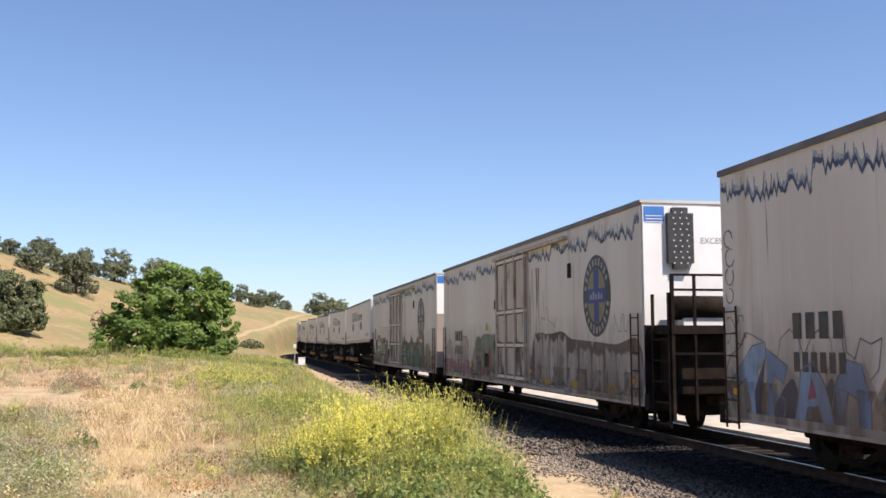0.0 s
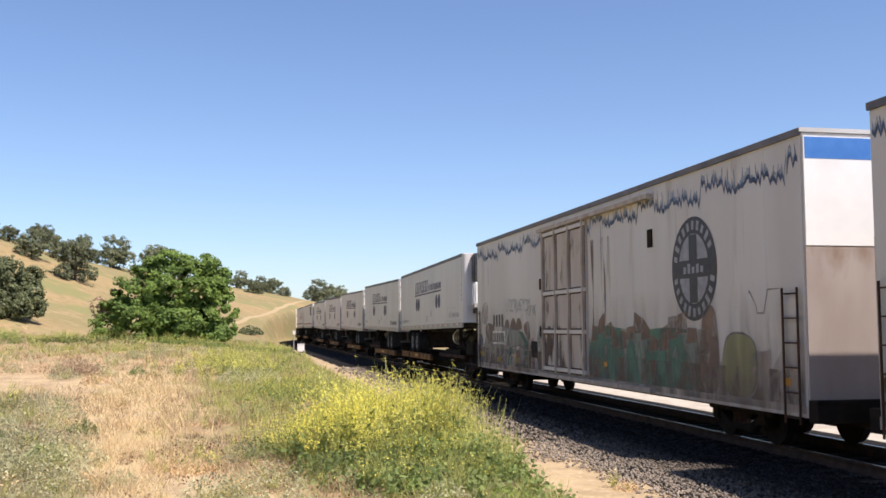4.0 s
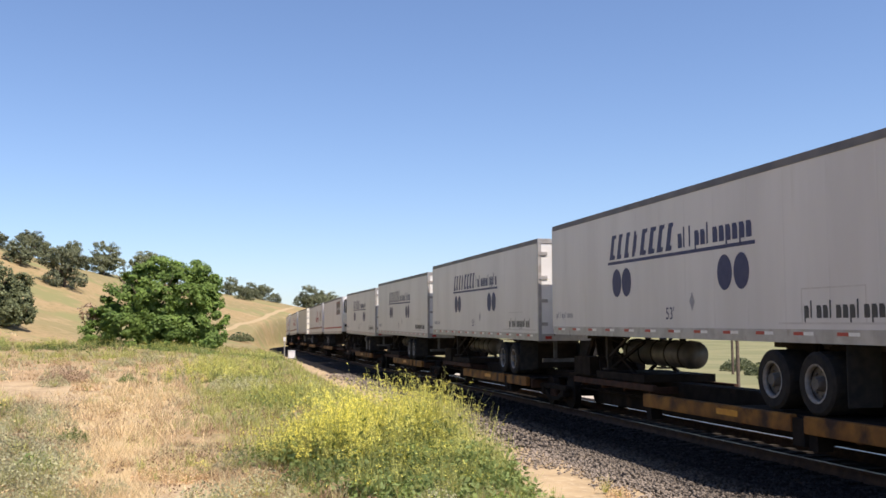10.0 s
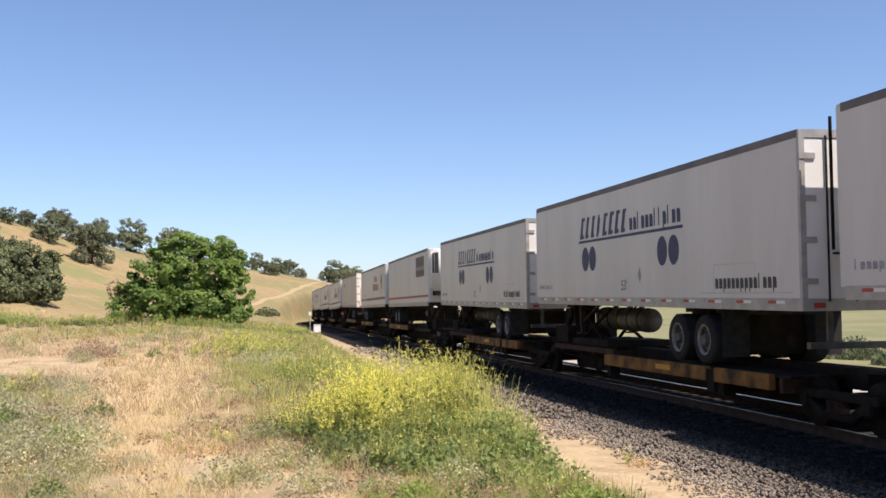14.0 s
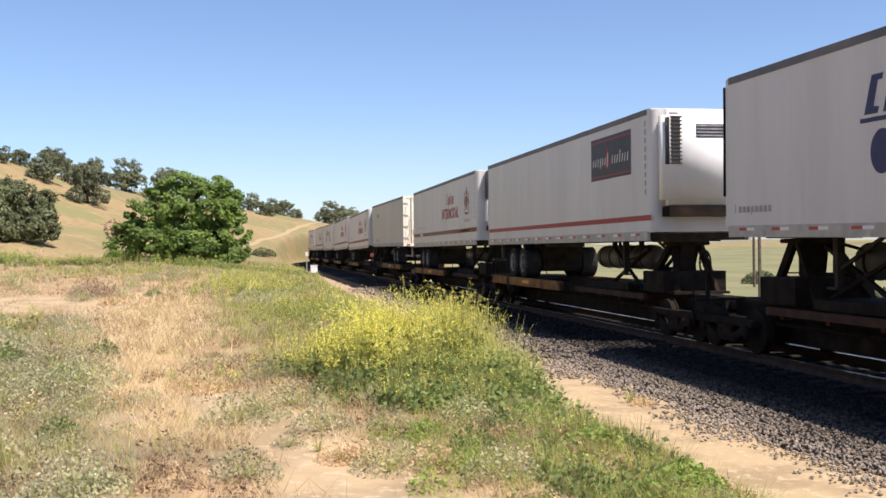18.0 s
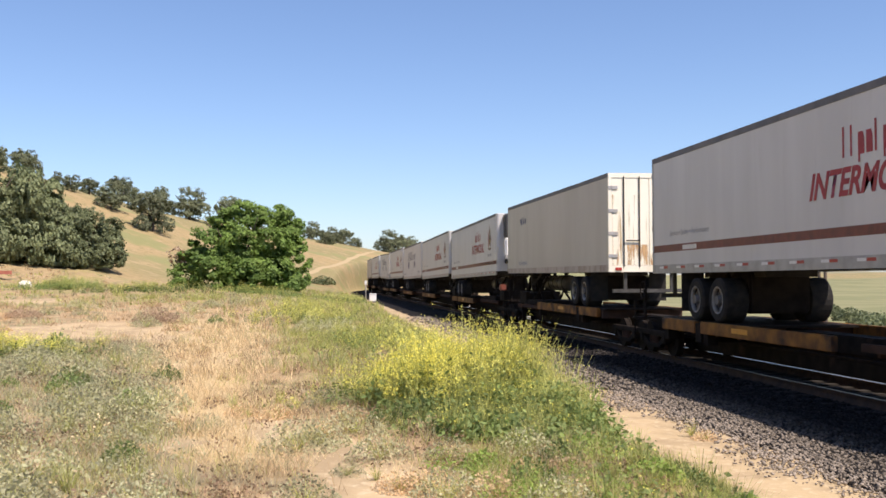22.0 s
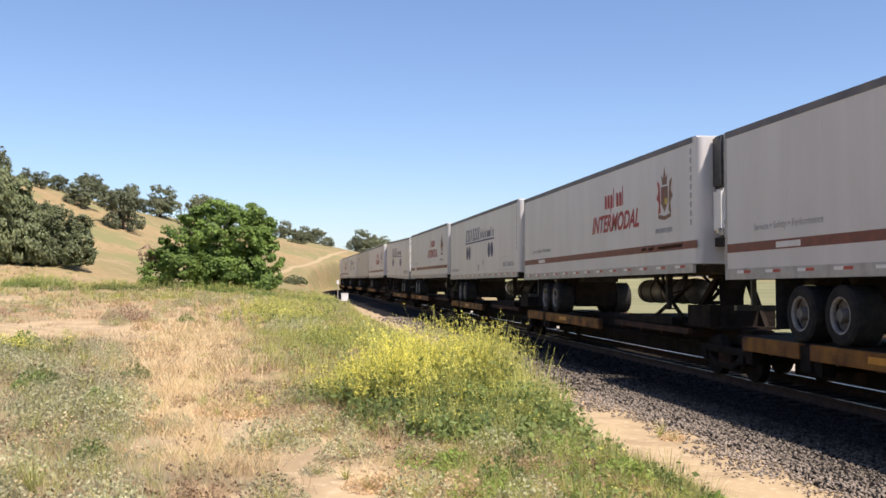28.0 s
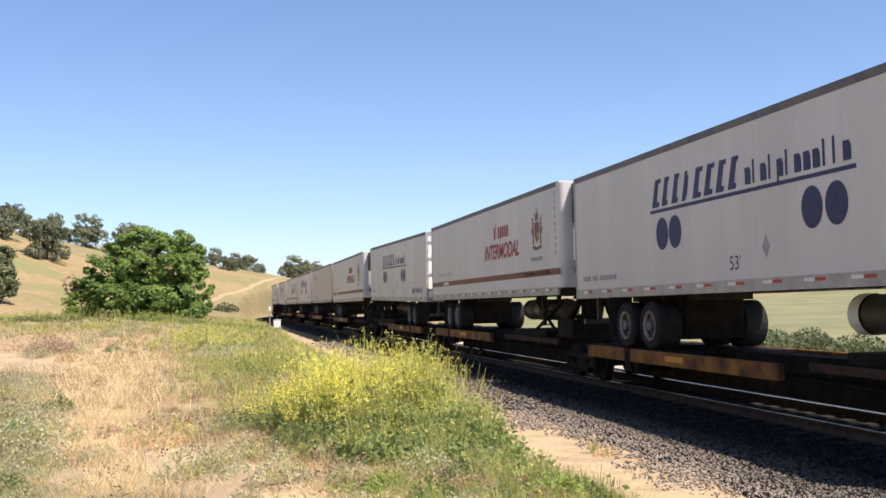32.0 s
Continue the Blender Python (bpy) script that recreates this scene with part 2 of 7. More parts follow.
def box(bm, x0, x1, y0, y1, z0, z1, bevel=0.0):
    r = bmesh.ops.create_cube(bm, size=1.0)
    vs = r["verts"]
    for v in vs:
        v.co = (x0 + (v.co.x + 0.5) * (x1 - x0), y0 + (v.co.y + 0.5) * (y1 - y0), z0 + (v.co.z + 0.5) * (z1 - z0))
    if bevel:
        es = {e for v in vs for e in v.link_edges}
        bmesh.ops.bevel(bm, geom=list(es), offset=bevel, segments=2, affect="EDGES")
    return bm


def rod(bm, a, b, r, n=8, r2=None):
    """A round bar from a to b."""
    a, b = Vector(a), Vector(b)
    d = b - a
    m = Matrix.Translation((a + b) / 2) @ d.to_track_quat("Z", "Y").to_matrix().to_4x4()
    bmesh.ops.create_cone(bm, cap_ends=True, segments=n, radius1=r, radius2=r if r2 is None else r2, depth=d.length, matrix=m)
    return bm


def beam(bm, a, b, w, h):
    """A square bar from a to b."""
    a, b = Vector(a), Vector(b)
    d = b - a
    m = Matrix.Translation((a + b) / 2) @ d.to_track_quat("Z", "Y").to_matrix().to_4x4() @ Matrix.Diagonal((w, h, d.length, 1))
    bmesh.ops.create_cube(bm, size=1.0, matrix=m)
    return bm


def fresh(*args):
    bm = bmesh.new()
    return box(bm, *args) if args else bm


def thing(name, label, category, group="", kind=""):
    return tagged(new(name), label, category, group, kind)


TRACK_X, NEAR_X = 10.33, 9.03
BEND_Y, BEND_R = 158.0, 280.0


def on_track(s):
    """The place and heading (radians, to the right) of the line at s metres ahead."""
    if s <= BEND_Y:
        return TRACK_X, s, 0.0
    a = (s - BEND_Y) / BEND_R
    return TRACK_X + BEND_R * (1 - math.cos(a)), BEND_Y + BEND_R * math.sin(a), a

# ---- ground ----
def smooth_step(a, b, v):
    t = np.clip((v - a) / (b - a), 0, 1)
    return t * t * (3 - 2 * t)


def wav(x, y, s, k=0.0):
    """A cheap smooth unevenness of about +-1."""
    return (np.sin(x / s + 1.3 + k) * np.cos(y / s * 0.83 - 0.7 * k) + 0.6 * np.sin(x / s * 2.1 - y / s * 1.7 + 2 * k) + 0.35 * np.sin(x / s * 3.9 + y / s * 4.3 + k)) / 1.6


def height(x, y):
    """The lie of the land; 0 is the rail's top, x runs across the track and y along it."""
    x, y = np.asarray(x, float), np.asarray(y, float)
    bend = np.where(y > BEND_Y, (np.maximum(y - BEND_Y, 0)) ** 2 / (2 * BEND_R), 0.0)
    u = x - np.minimum(bend, 400)
    # the bank on which the camera stands
    z = 0.53 + 0.05 * wav(x, y, 3.1) + 0.03 * wav(x, y, 0.9, 2.0)
    rise = smooth_step(30, 62, y) * smooth_step(6, -6, u) * 1.05
    z = z + rise
    # the hillside beyond the flat
    d, az = np.hypot(x, y), np.degrees(np.arctan2(-(x), y))
    lift = np.interp(az, [-20, -6, -3, -1.3, 3, 7.1, 9.55, 13.2, 16.7, 24, 60], [0.012, 0.022, 0.031, 0.037, 0.049, 0.061, 0.071, 0.088, 0.106, 0.13, 0.15])
    top = np.interp(az, [-3, 3, 8, 20], [300, 270, 195, 180])
    base = np.interp(az, [-10, 0, 5, 12, 30], [170, 140, 105, 80, 66])
    up = smooth_step(0, 1, (d - base) / (top - base))
    up = 0.55 * up + 0.45 * np.clip((d - base) / (top - base), 0, 1)
    z = z + up * (lift * top + 0.4) * smooth_step(-30, -4, az) + 0.5 * up * wav(x, y, 14)
    # down to the line
    low = -0.26 + 0.02 * wav(x, y, 0.7)
    edge = 4.6 + 0.25 * wav(x * 0, y, 4.0) + 0.5 * smooth_step(20, 60, y)
    z = np.where(u > 0.5, z + (low - z) * smooth_step(edge - 2.3, edge, u), z)
    far = low - 1.2 * smooth_step(15.5, 24, u) - 1.2 * smooth_step(24, 90, u) + 0.25 * smooth_step(24, 60, u) * wav(x, y, 12)
    z = np.where(u > 15.0, far, z)
    hill_r = 9.0 * smooth_step(300, 620, y) * smooth_step(30, 120, u)
    return z + hill_r


def patchy(x, y, s, k):
    return 0.5 + 0.5 * np.clip(wav(x, y, s, k) * 1.1 + 0.5 * wav(x, y, s * 0.37, k + 3), -1, 1)


def bare(x, y):
    """How bare the soil is: the trodden way, the scraped ground, the sand by the line."""
    wob = 0.16 * wav(x, y, 0.8)
    line_x = np.interp(y, [2, 6, 8.3, 10.5, 13], [1.1, 0.8, 0.35, -0.35, -0.9])
    path = np.exp(-((x + wob - line_x) / (0.46 + 0.25 * smooth_step(8.5, 7, y))) ** 2) * smooth_step(13, 11, y)
    scraped = smooth_step(25.5, 27.5, y + wav(x, y, 2.2)) * smooth_step(38, 33, y + 1.2 * wav(x, y, 2.6, 1)) * smooth_step(-2.6, -4.2, x + 0.5 * wav(x, y, 1.9)) * (0.55 + 0.45 * patchy(x, y, 1.6, 5))
    sandy = smooth_step(4.0, 4.75, x + 0.3 * wav(x, y, 1.3)) * smooth_step(125, 100, y)
    road = smooth_step(1.6, 0.9, np.abs(y - 47.5 - 0.3 * (x + 13.5) + 0.3 * wav(x, y, 4))) * smooth_step(-10.5, -12.5, x)
    spots = 0.8 * smooth_step(0.80, 0.97, patchy(x, y, 1.25, 9)) * smooth_step(40, 25, y) * smooth_step(1.2, 0, x)
    return np.clip(path * 1.15 + scraped + sandy + road + spots, 0, 1)


def straw_belt(x, y):
    wide = 0.62 + 0.05 * np.clip(y - 11, 0, 40)
    return np.exp(-((x + 1.15 + 0.095 * (y - 11) + 0.35 * wav(x, y, 2.4)) / wide) ** 2) * smooth_step(7.5, 10.5, y) * smooth_step(40, 33, y)


def green_belt(x, y):
    a = smooth_step(0.8, 1.6, x) * smooth_step(12.5, 11, y) * (0.15 + 0.65 * patchy(x, y, 0.55, 3)) + 0.6 * smooth_step(-1.2, -2.2, x) * smooth_step(11, 8, y) * patchy(x, y, 1.5, 7)
    b = smooth_step(-1.0, 0.7, x + 0.05 * (y - 20) + 0.4 * wav(x, y, 3)) * smooth_step(13, 18, y) * smooth_step(95, 60, y)
    c = smooth_step(41, 50, y) * smooth_step(95, 70, y) * (0.1 + 0.6 * patchy(x, y, 3.0, 2))
    return np.clip(a + b + c, 0, 1)


def weedy(x, y):
    return smooth_step(-0.8, -1.5, x + 0.16 * (y - 8.5) + 0.4 * wav(x, y, 1.1)) * smooth_step(27, 22, y)


def steps(*spans):
    out = []
    for a, b, n in spans:
        out += list(np.linspace(a, b, n, endpoint=False))
    return np.array(out + [spans[-1][1]])


def grid_mesh(xs, ys):
    gx, gy = np.meshgrid(xs, ys)
    v = np.c_[gx.ravel(), gy.ravel(), height(gx, gy).ravel()]
    i = np.arange(len(xs) - 1)[None, :] + (np.arange(len(ys) - 1) * len(xs))[:, None]
    i = i.ravel()
    return v, np.c_[i, i + 1, i + 1 + len(xs), i + len(xs)]


def ground_material():
    m = surf("meadow_soil", (0.36, 0.29, 0.17), (0.30, 0.25, 0.13), 0.35, 0.95, bump=0.6, bscale=9.0, spec=0.1, coords="Object")
    nt = m.node_tree
    n, l = nt.nodes, nt.links
    b = n["Principled BSDF"]
    tc = n.new("ShaderNodeTexCoord")
    sep = n.new("ShaderNodeSeparateXYZ")
    l.new(tc.outputs["Object"], sep.inputs[0])

    def mr(src, a, bb, c=0.0, d=1.0):
        r = n.new("ShaderNodeMapRange")
        for k, v in enumerate((a, bb, c, d)):
            r.inputs[k + 1].default_value = v
        r.interpolation_type = "SMOOTHSTEP"
        l.new(src, r.inputs[0])
        return r.outputs[0]

    def op(kind, a, bb):
        x = n.new("ShaderNodeMath")
        x.operation = kind
        for k, v in enumerate((a, bb)):
            if isinstance(v, (int, float)):
                x.inputs[k].default_value = v
            else:
                l.new(v, x.inputs[k])
        return x.outputs[0]

    def nz(sc, det=5.0):
        t = n.new("ShaderNodeTexNoise")
        t.inputs["Scale"].default_value, t.inputs["Detail"].default_value = sc, det
        l.new(tc.outputs["Object"], t.inputs["Vector"])
        return t.outputs[0]

    def mix(f, a, c):
        x = n.new("ShaderNodeMix")
        x.data_type = "RGBA"
        l.new(f, x.inputs[0])
        for sock, v in ((x.inputs[6], a), (x.inputs[7], c)):
            if isinstance(v, tuple):
                sock.default_value = (*v, 1)
            else:
                l.new(v, sock)
        return x.outputs[2]

    def cover(name):
        t = n.new("ShaderNodeAttribute")
        t.attribute_name = name
        return t.outputs["Fac"]

    tan = mix(mr(nz(0.35), 0.40, 0.60), (0.34, 0.24, 0.135), (0.25, 0.19, 0.105))
    tan = mix(mr(nz(3.1, 8.0), 0.44, 0.60), tan, (0.41, 0.29, 0.17))
    tan = mix(mr(nz(0.8, 6.0), 0.54, 0.70), tan, (0.205, 0.17, 0.10))
    green = mix(mr(nz(0.5), 0.40, 0.60), (0.165, 0.18, 0.06), (0.26, 0.25, 0.085))
    soil = mix(mr(nz(1.3, 8.0), 0.40, 0.62), (0.43, 0.325, 0.195), (0.32, 0.24, 0.145))
    soil = mix(mr(nz(9.0, 4.0), 0.52, 0.68), soil, (0.48, 0.38, 0.25))
    col = mix(mr(nz(0.06, 5.0), 0.50, 0.68), tan, green)
    col = mix(mr(cover("straw_cover"), 0.1, 0.8, 0.0, 0.85), col, (0.47, 0.355, 0.195))
    col = mix(mr(cover("weed_cover"), 0.0, 1.0, 0.0, 0.6), col, mix(mr(nz(0.9, 6.0), 0.42, 0.6), (0.25, 0.215, 0.13), (0.31, 0.245, 0.17)))
    col = mix(mr(cover("green_cover"), 0.0, 1.0, 0.0, 0.85), col, green)
    # the dry hillside: golden brown, olive in streaks
    gold = mix(mr(nz(0.035, 6.0), 0.42, 0.58), (0.305, 0.226, 0.118), (0.235, 0.198, 0.098))
    gold = mix(mr(nz(0.35, 7.0), 0.50, 0.72), gold, (0.335, 0.25, 0.14))
    gold = mix(mr(nz(1.2, 6.0), 0.50, 0.70), gold, (0.21, 0.175, 0.082))
    gold = mix(mr(nz(0.11, 6.0), 0.53, 0.64), gold, (0.215, 0.205, 0.092))
    col = mix(mr(sep.outputs[1], 78, 105), col, gold)
    col = mix(mr(cover("bare_soil"), 0.25, 0.85), col, soil)
    far_side = op("MULTIPLY", mr(sep.outputs[0], 11.0, 13.0), mr(sep.outputs[1], 150, 110))
    col = mix(far_side, col, mix(mr(nz(2.0, 6.0), 0.4, 0.6), (0.43, 0.39, 0.33), (0.36, 0.32, 0.27)))
    field = mix(mr(nz(0.05), 0.4, 0.6), (0.175, 0.18, 0.092), (0.225, 0.215, 0.115))
    beyond = op("MAXIMUM", op("MULTIPLY", mr(sep.outputs[0], 19, 23), mr(sep.outputs[1], 190, 150)), op("MULTIPLY", mr(sep.outputs[0], 38, 50), mr(sep.outputs[1], 700, 500)))
    col = mix(beyond, col, field)
    # the pale dirt track that climbs the hill
    off = op("SUBTRACT", sep.outputs[0], op("ADD", op("MULTIPLY", op("SUBTRACT", sep.outputs[1], 177.0), 0.166), op("MULTIPLY", nz(0.03, 2.0), 4.0)))
    off = op("ABSOLUTE", op("ADD", off, 1.6), 0.0)
    lane = op("MULTIPLY", mr(off, 0.62, 0.3), op("MULTIPLY", mr(sep.outputs[1], 158, 168), mr(sep.outputs[1], 300, 285)))
    col = mix(lane, col, (0.37, 0.285, 0.165))
    l.new(col, b.inputs["Base Color"])
    return m


xs = steps((-900, -260, 12), (-260, -80, 40), (-80, -24, 50), (-24, -8, 50), (-8, 16, 110), (16, 40, 24), (40, 200, 24), (200, 1200, 14))
ys = steps((-250, -30, 14), (-30, -2, 22), (-2, 34, 150), (34, 80, 80), (80, 240, 110), (240, 340, 56), (340, 700, 36), (700, 3000, 14))
v, f = grid_mesh(xs, ys)
ground = raw("ground", v, f, ground_material(), smooth=True)
for nm, fn in (("bare_soil", bare), ("straw_cover", straw_belt), ("green_cover", green_belt), ("weed_cover", weedy)):
    ground.data.attributes.new(nm, "FLOAT", "POINT").data.foreach_set("value", fn(v[:, 0], v[:, 1]).astype(np.float32))
tagged(ground, "dry straw-coloured meadow with sandy soil and rolling hillside", "ground", kind="structure")


def far_hills():
    """Low blue-grey hills that close the horizon."""
    vs, fs = [], []
    n = 120
    for k in range(n + 1):
        a = radians(-70 + 140 * k / n)
        h = 16 + 10 * math.sin(k * 0.21) + 6 * math.sin(k * 0.53 + 1)
        for d, z in ((1500, -6), (1800, h), (2300, -6)):
            vs.append((d * math.sin(a), d * math.cos(a), z))
    for k in range(n):
        for j in range(2):
            i = k * 3 + j
            fs.append((i, i + 3, i + 4, i + 1))
    tagged(raw("backdrop", vs, fs, surf("far_hill_grass", (0.26, 0.23, 0.13), (0.20, 0.19, 0.12), 0.004, 0.95), smooth=True), "low distant grassy hills in haze", "hills", kind="structure")


far_hills()


# ---- railway line ----
def line_strip(name, profile, mt, s0, s1, ds, label, category, parent=None):
    """Sweeps a cross profile (offset from the centre, height) along the line."""
    ss = np.arange(s0, s1 + ds, ds)
    vs, fs, k = [], [], len(profile)
    for s in ss:
        x, y, a = on_track(float(s))
        for u, z in profile:
            vs.append((x + u * math.cos(a), y - u * math.sin(a), z))
    for i in range(len(ss) - 1):
        for j in range(k - 1):
            p = i * k + j
            fs.append((p, p + 1, p + k + 1, p + k))
    ob = raw(name, vs, fs, mt, parent)
    return tagged(ob, label, category, kind="structure") if category else ob


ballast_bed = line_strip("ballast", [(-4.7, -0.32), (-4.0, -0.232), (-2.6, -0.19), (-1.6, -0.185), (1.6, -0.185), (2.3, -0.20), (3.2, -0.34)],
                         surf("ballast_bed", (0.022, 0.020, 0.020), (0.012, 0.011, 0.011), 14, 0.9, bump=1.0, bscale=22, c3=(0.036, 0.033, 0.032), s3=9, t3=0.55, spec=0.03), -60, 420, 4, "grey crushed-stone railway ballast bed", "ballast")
RAIL = [(-0.07, -0.185), (-0.07, -0.165), (-0.012, -0.14), (-0.012, -0.045), (-0.036, -0.035), (-0.036, -0.004), (-0.028, 0.0), (0.028, 0.0), (0.036, -0.004), (0.036, -0.035), (0.012, -0.045), (0.012, -0.14), (0.07, -0.165), (0.07, -0.185)]
for side in (-1, 1):
    rail = line_strip("rail", [(u + side * 0.7535, z) for u, z in RAIL], "rail_web", -60, 420, 4, "long welded steel rail on the ballast bed", "rail")
    line_strip("rail_head", [(u + side * 0.7535, z) for u, z in ((-0.027, 0.003), (0.027, 0.003))], "rail_top", -60, 420, 4, "", "", rail)


# ---- the train: marks on its sides ----
def bm_faces(ob):
    return ob.data.polygons


class Side:
    """A flat side of a car: u runs along it as it is read, z upwards from its lower edge."""

    def __init__(self, parent, length, half, z0, sign):
        self.parent, self.length, self.half, self.z0, self.sign = parent, length, half, z0, sign

    def at(self, u, z, off=0.004):
        y = (self.length / 2 - u) if self.sign < 0 else (u - self.length / 2)
        return Vector((self.sign * (self.half + off), y, self.z0 + z))

    def poly(self, bm, pts, off=0.004):
        vs = [bm.verts.new(self.at(u, z, off)) for u, z in pts]
        bm.faces.new(vs)
        return bm

    def bar(self, bm, u0, u1, z0, z1, slant=0.0, off=0.004):
        return self.poly(bm, [(u0, z0), (u1, z0), (u1 + slant, z1), (u0 + slant, z1)], off)

    def disc(self, bm, u, z, ru, rz, off=0.004, n=28):
        return self.poly(bm, [(u + ru * math.cos(k * math.tau / n), z + rz * math.sin(k * math.tau / n)) for k in range(n)], off)

    def put(self, name, bm, mt, label=""):
        ob = part(name, bm, mt, self.parent, label)
        if len(bm_faces(ob)) > 6:
            ob["kind"] = "stuff"
        return ob

    def words(self, name, text, u, z, size, mt, label="", shear=0.0, squeeze=1.0, off=0.005, bold=0.0):
        """Real lettering with the built-in font, laid on the side."""
        cu = bpy.data.curves.new(name, "FONT")
        cu.body, cu.size, cu.shear, cu.offset = text, size, shear, bold
        tmp = new(name, cu)
        me = bpy.data.meshes.new_from_object(tmp.evaluated_get(bpy.context.evaluated_depsgraph_get()))
        bpy.data.objects.remove(tmp)
        for v in me.vertices:
            v.co = self.at(u + v.co.x * squeeze, z + v.co.y, off)
        ob = link_mesh(name, me, mt, self.parent, label)
        ob["kind"] = "stuff"
        return ob


def mark_letters(side, u0, u1, z0, z1, n, slant, name, mt, label):
    """A row of n plain slanted shapes in place of big capitals, each a part."""
    w, h = (u1 - u0) / n, z1 - z0
    for k in range(n):
        a, g = u0 + k * w, w * 0.9
        bm = bmesh.new()
        q = (0.82, 0.66, 0.66, 0.4, 0.82, 0.82, 0.76, 0.7)[k % 8]
        lip = h * 0.16
        side.poly(bm, [(a, z0), (a + g * q, z0), (a + g * q + slant * 0.16, z0 + lip), (a + g * 0.42 + slant * 0.3, z0 + lip * 1.2), (a + g * 0.5 + slant * 0.62, z1 - lip), (a + g * q + slant * 0.5, z1 - lip), (a + g * q + slant * 0.62, z1), (a + slant * 0.85, z1)])
        side.put(name, bm, mt, label)


def small_marks(side, u0, u1, z0, z1, n, seed, slim=0.5):
    """A row of n small plain bars and blocks, for lettering that is not spelled out."""
    rnd = random.Random(seed)
    w, h = (u1 - u0) / n, z1 - z0
    bm = bmesh.new()
    for k in range(n):
        a = u0 + k * w
        if rnd.random() < 0.25:
            side.bar(bm, a, a + w * slim * 0.5, z0, z1 + h * 0.4)
        else:
            low = h * 0.34 if rnd.random() < 0.25 else 0.0
            side.poly(bm, [(a, z0 - low), (a + w * 0.24, z0 - low), (a + w * 0.24, z0), (a + w * 0.78, z0), (a + w * 0.78, z0 + h * 0.72), (a + w * 0.62, z1), (a, z1)])
    return bm


def block_marks(side, name, u0, u1, z0, z1, n, mt, label):
    """Solid blocks, one for each sign that is not spelled out."""
    w = (u1 - u0) / n
    for k in range(n):
        a = u0 + k * w
        bm = bmesh.new()
        side.bar(bm, a, a + w * 0.68, z0, z1, 0, 0.009)
        side.put(name, bm, mt, label)


def livery_alliance(s, seed):
    mark_letters(s, 4.6, 8.25, 1.84, 2.42, 8, 0.22, "company_mark", "navy", "slanted navy blue shape")
    s.put("company_mark_small", small_marks(s, 8.4, 11.45, 1.86, 2.16, 12, seed), "navy", "small navy blue bars")
    s.put("underline", s.bar(bmesh.new(), 4.5, 11.5, 1.72, 1.79), "navy")
    for k, u in enumerate((5.04, 5.63, 10.36, 10.99)):
        s.put("dot", s.disc(bmesh.new(), u, 1.27, 0.285, 0.335), "navy", "round navy blue dot")
    if s.sign < 0:
        s.put("web_line", small_marks(s, 0.45, 2.6, 0.42, 0.54, 14, seed + 1), "grey_ink", "small dark bars")
        s.put("number_line", small_marks(s, 13.3, 15.3, 0.46, 0.64, 10, seed + 2), "grey_ink", "small dark bars")
    else:
        s.put("web_line", small_marks(s, 12.98, 15.4, 0.40, 0.60, 14, seed + 1), "char", "small dark bars")
        s.put("number_line", small_marks(s, 0.5, 1.9, 0.46, 0.58, 9, seed + 2), "grey_ink", "small dark bars")
    frame_line = bmesh.new()
    for x0, x1, y0, y1 in ((12.2, 15.9, 0.3, 0.33), (12.9, 14.6, 0.86, 0.885), (12.9, 12.93, 0.33, 0.86), (14.57, 14.6, 0.33, 0.86)):
        s.bar(frame_line, x0, x1, y0, y1, 0, 0.0035)
    s.put("old_decal_edge", frame_line, "stain_line", "faint edge of an old decal")
    s.words("length_mark", "53'", 7.75, 0.40, 0.36, "navy", "dark blue figures")
    s.put("hazard_diamond", s.poly(bmesh.new(), [(9.0, 0.55), (9.12, 0.75), (9.0, 0.95), (8.88, 0.75)]), "grey_ink")


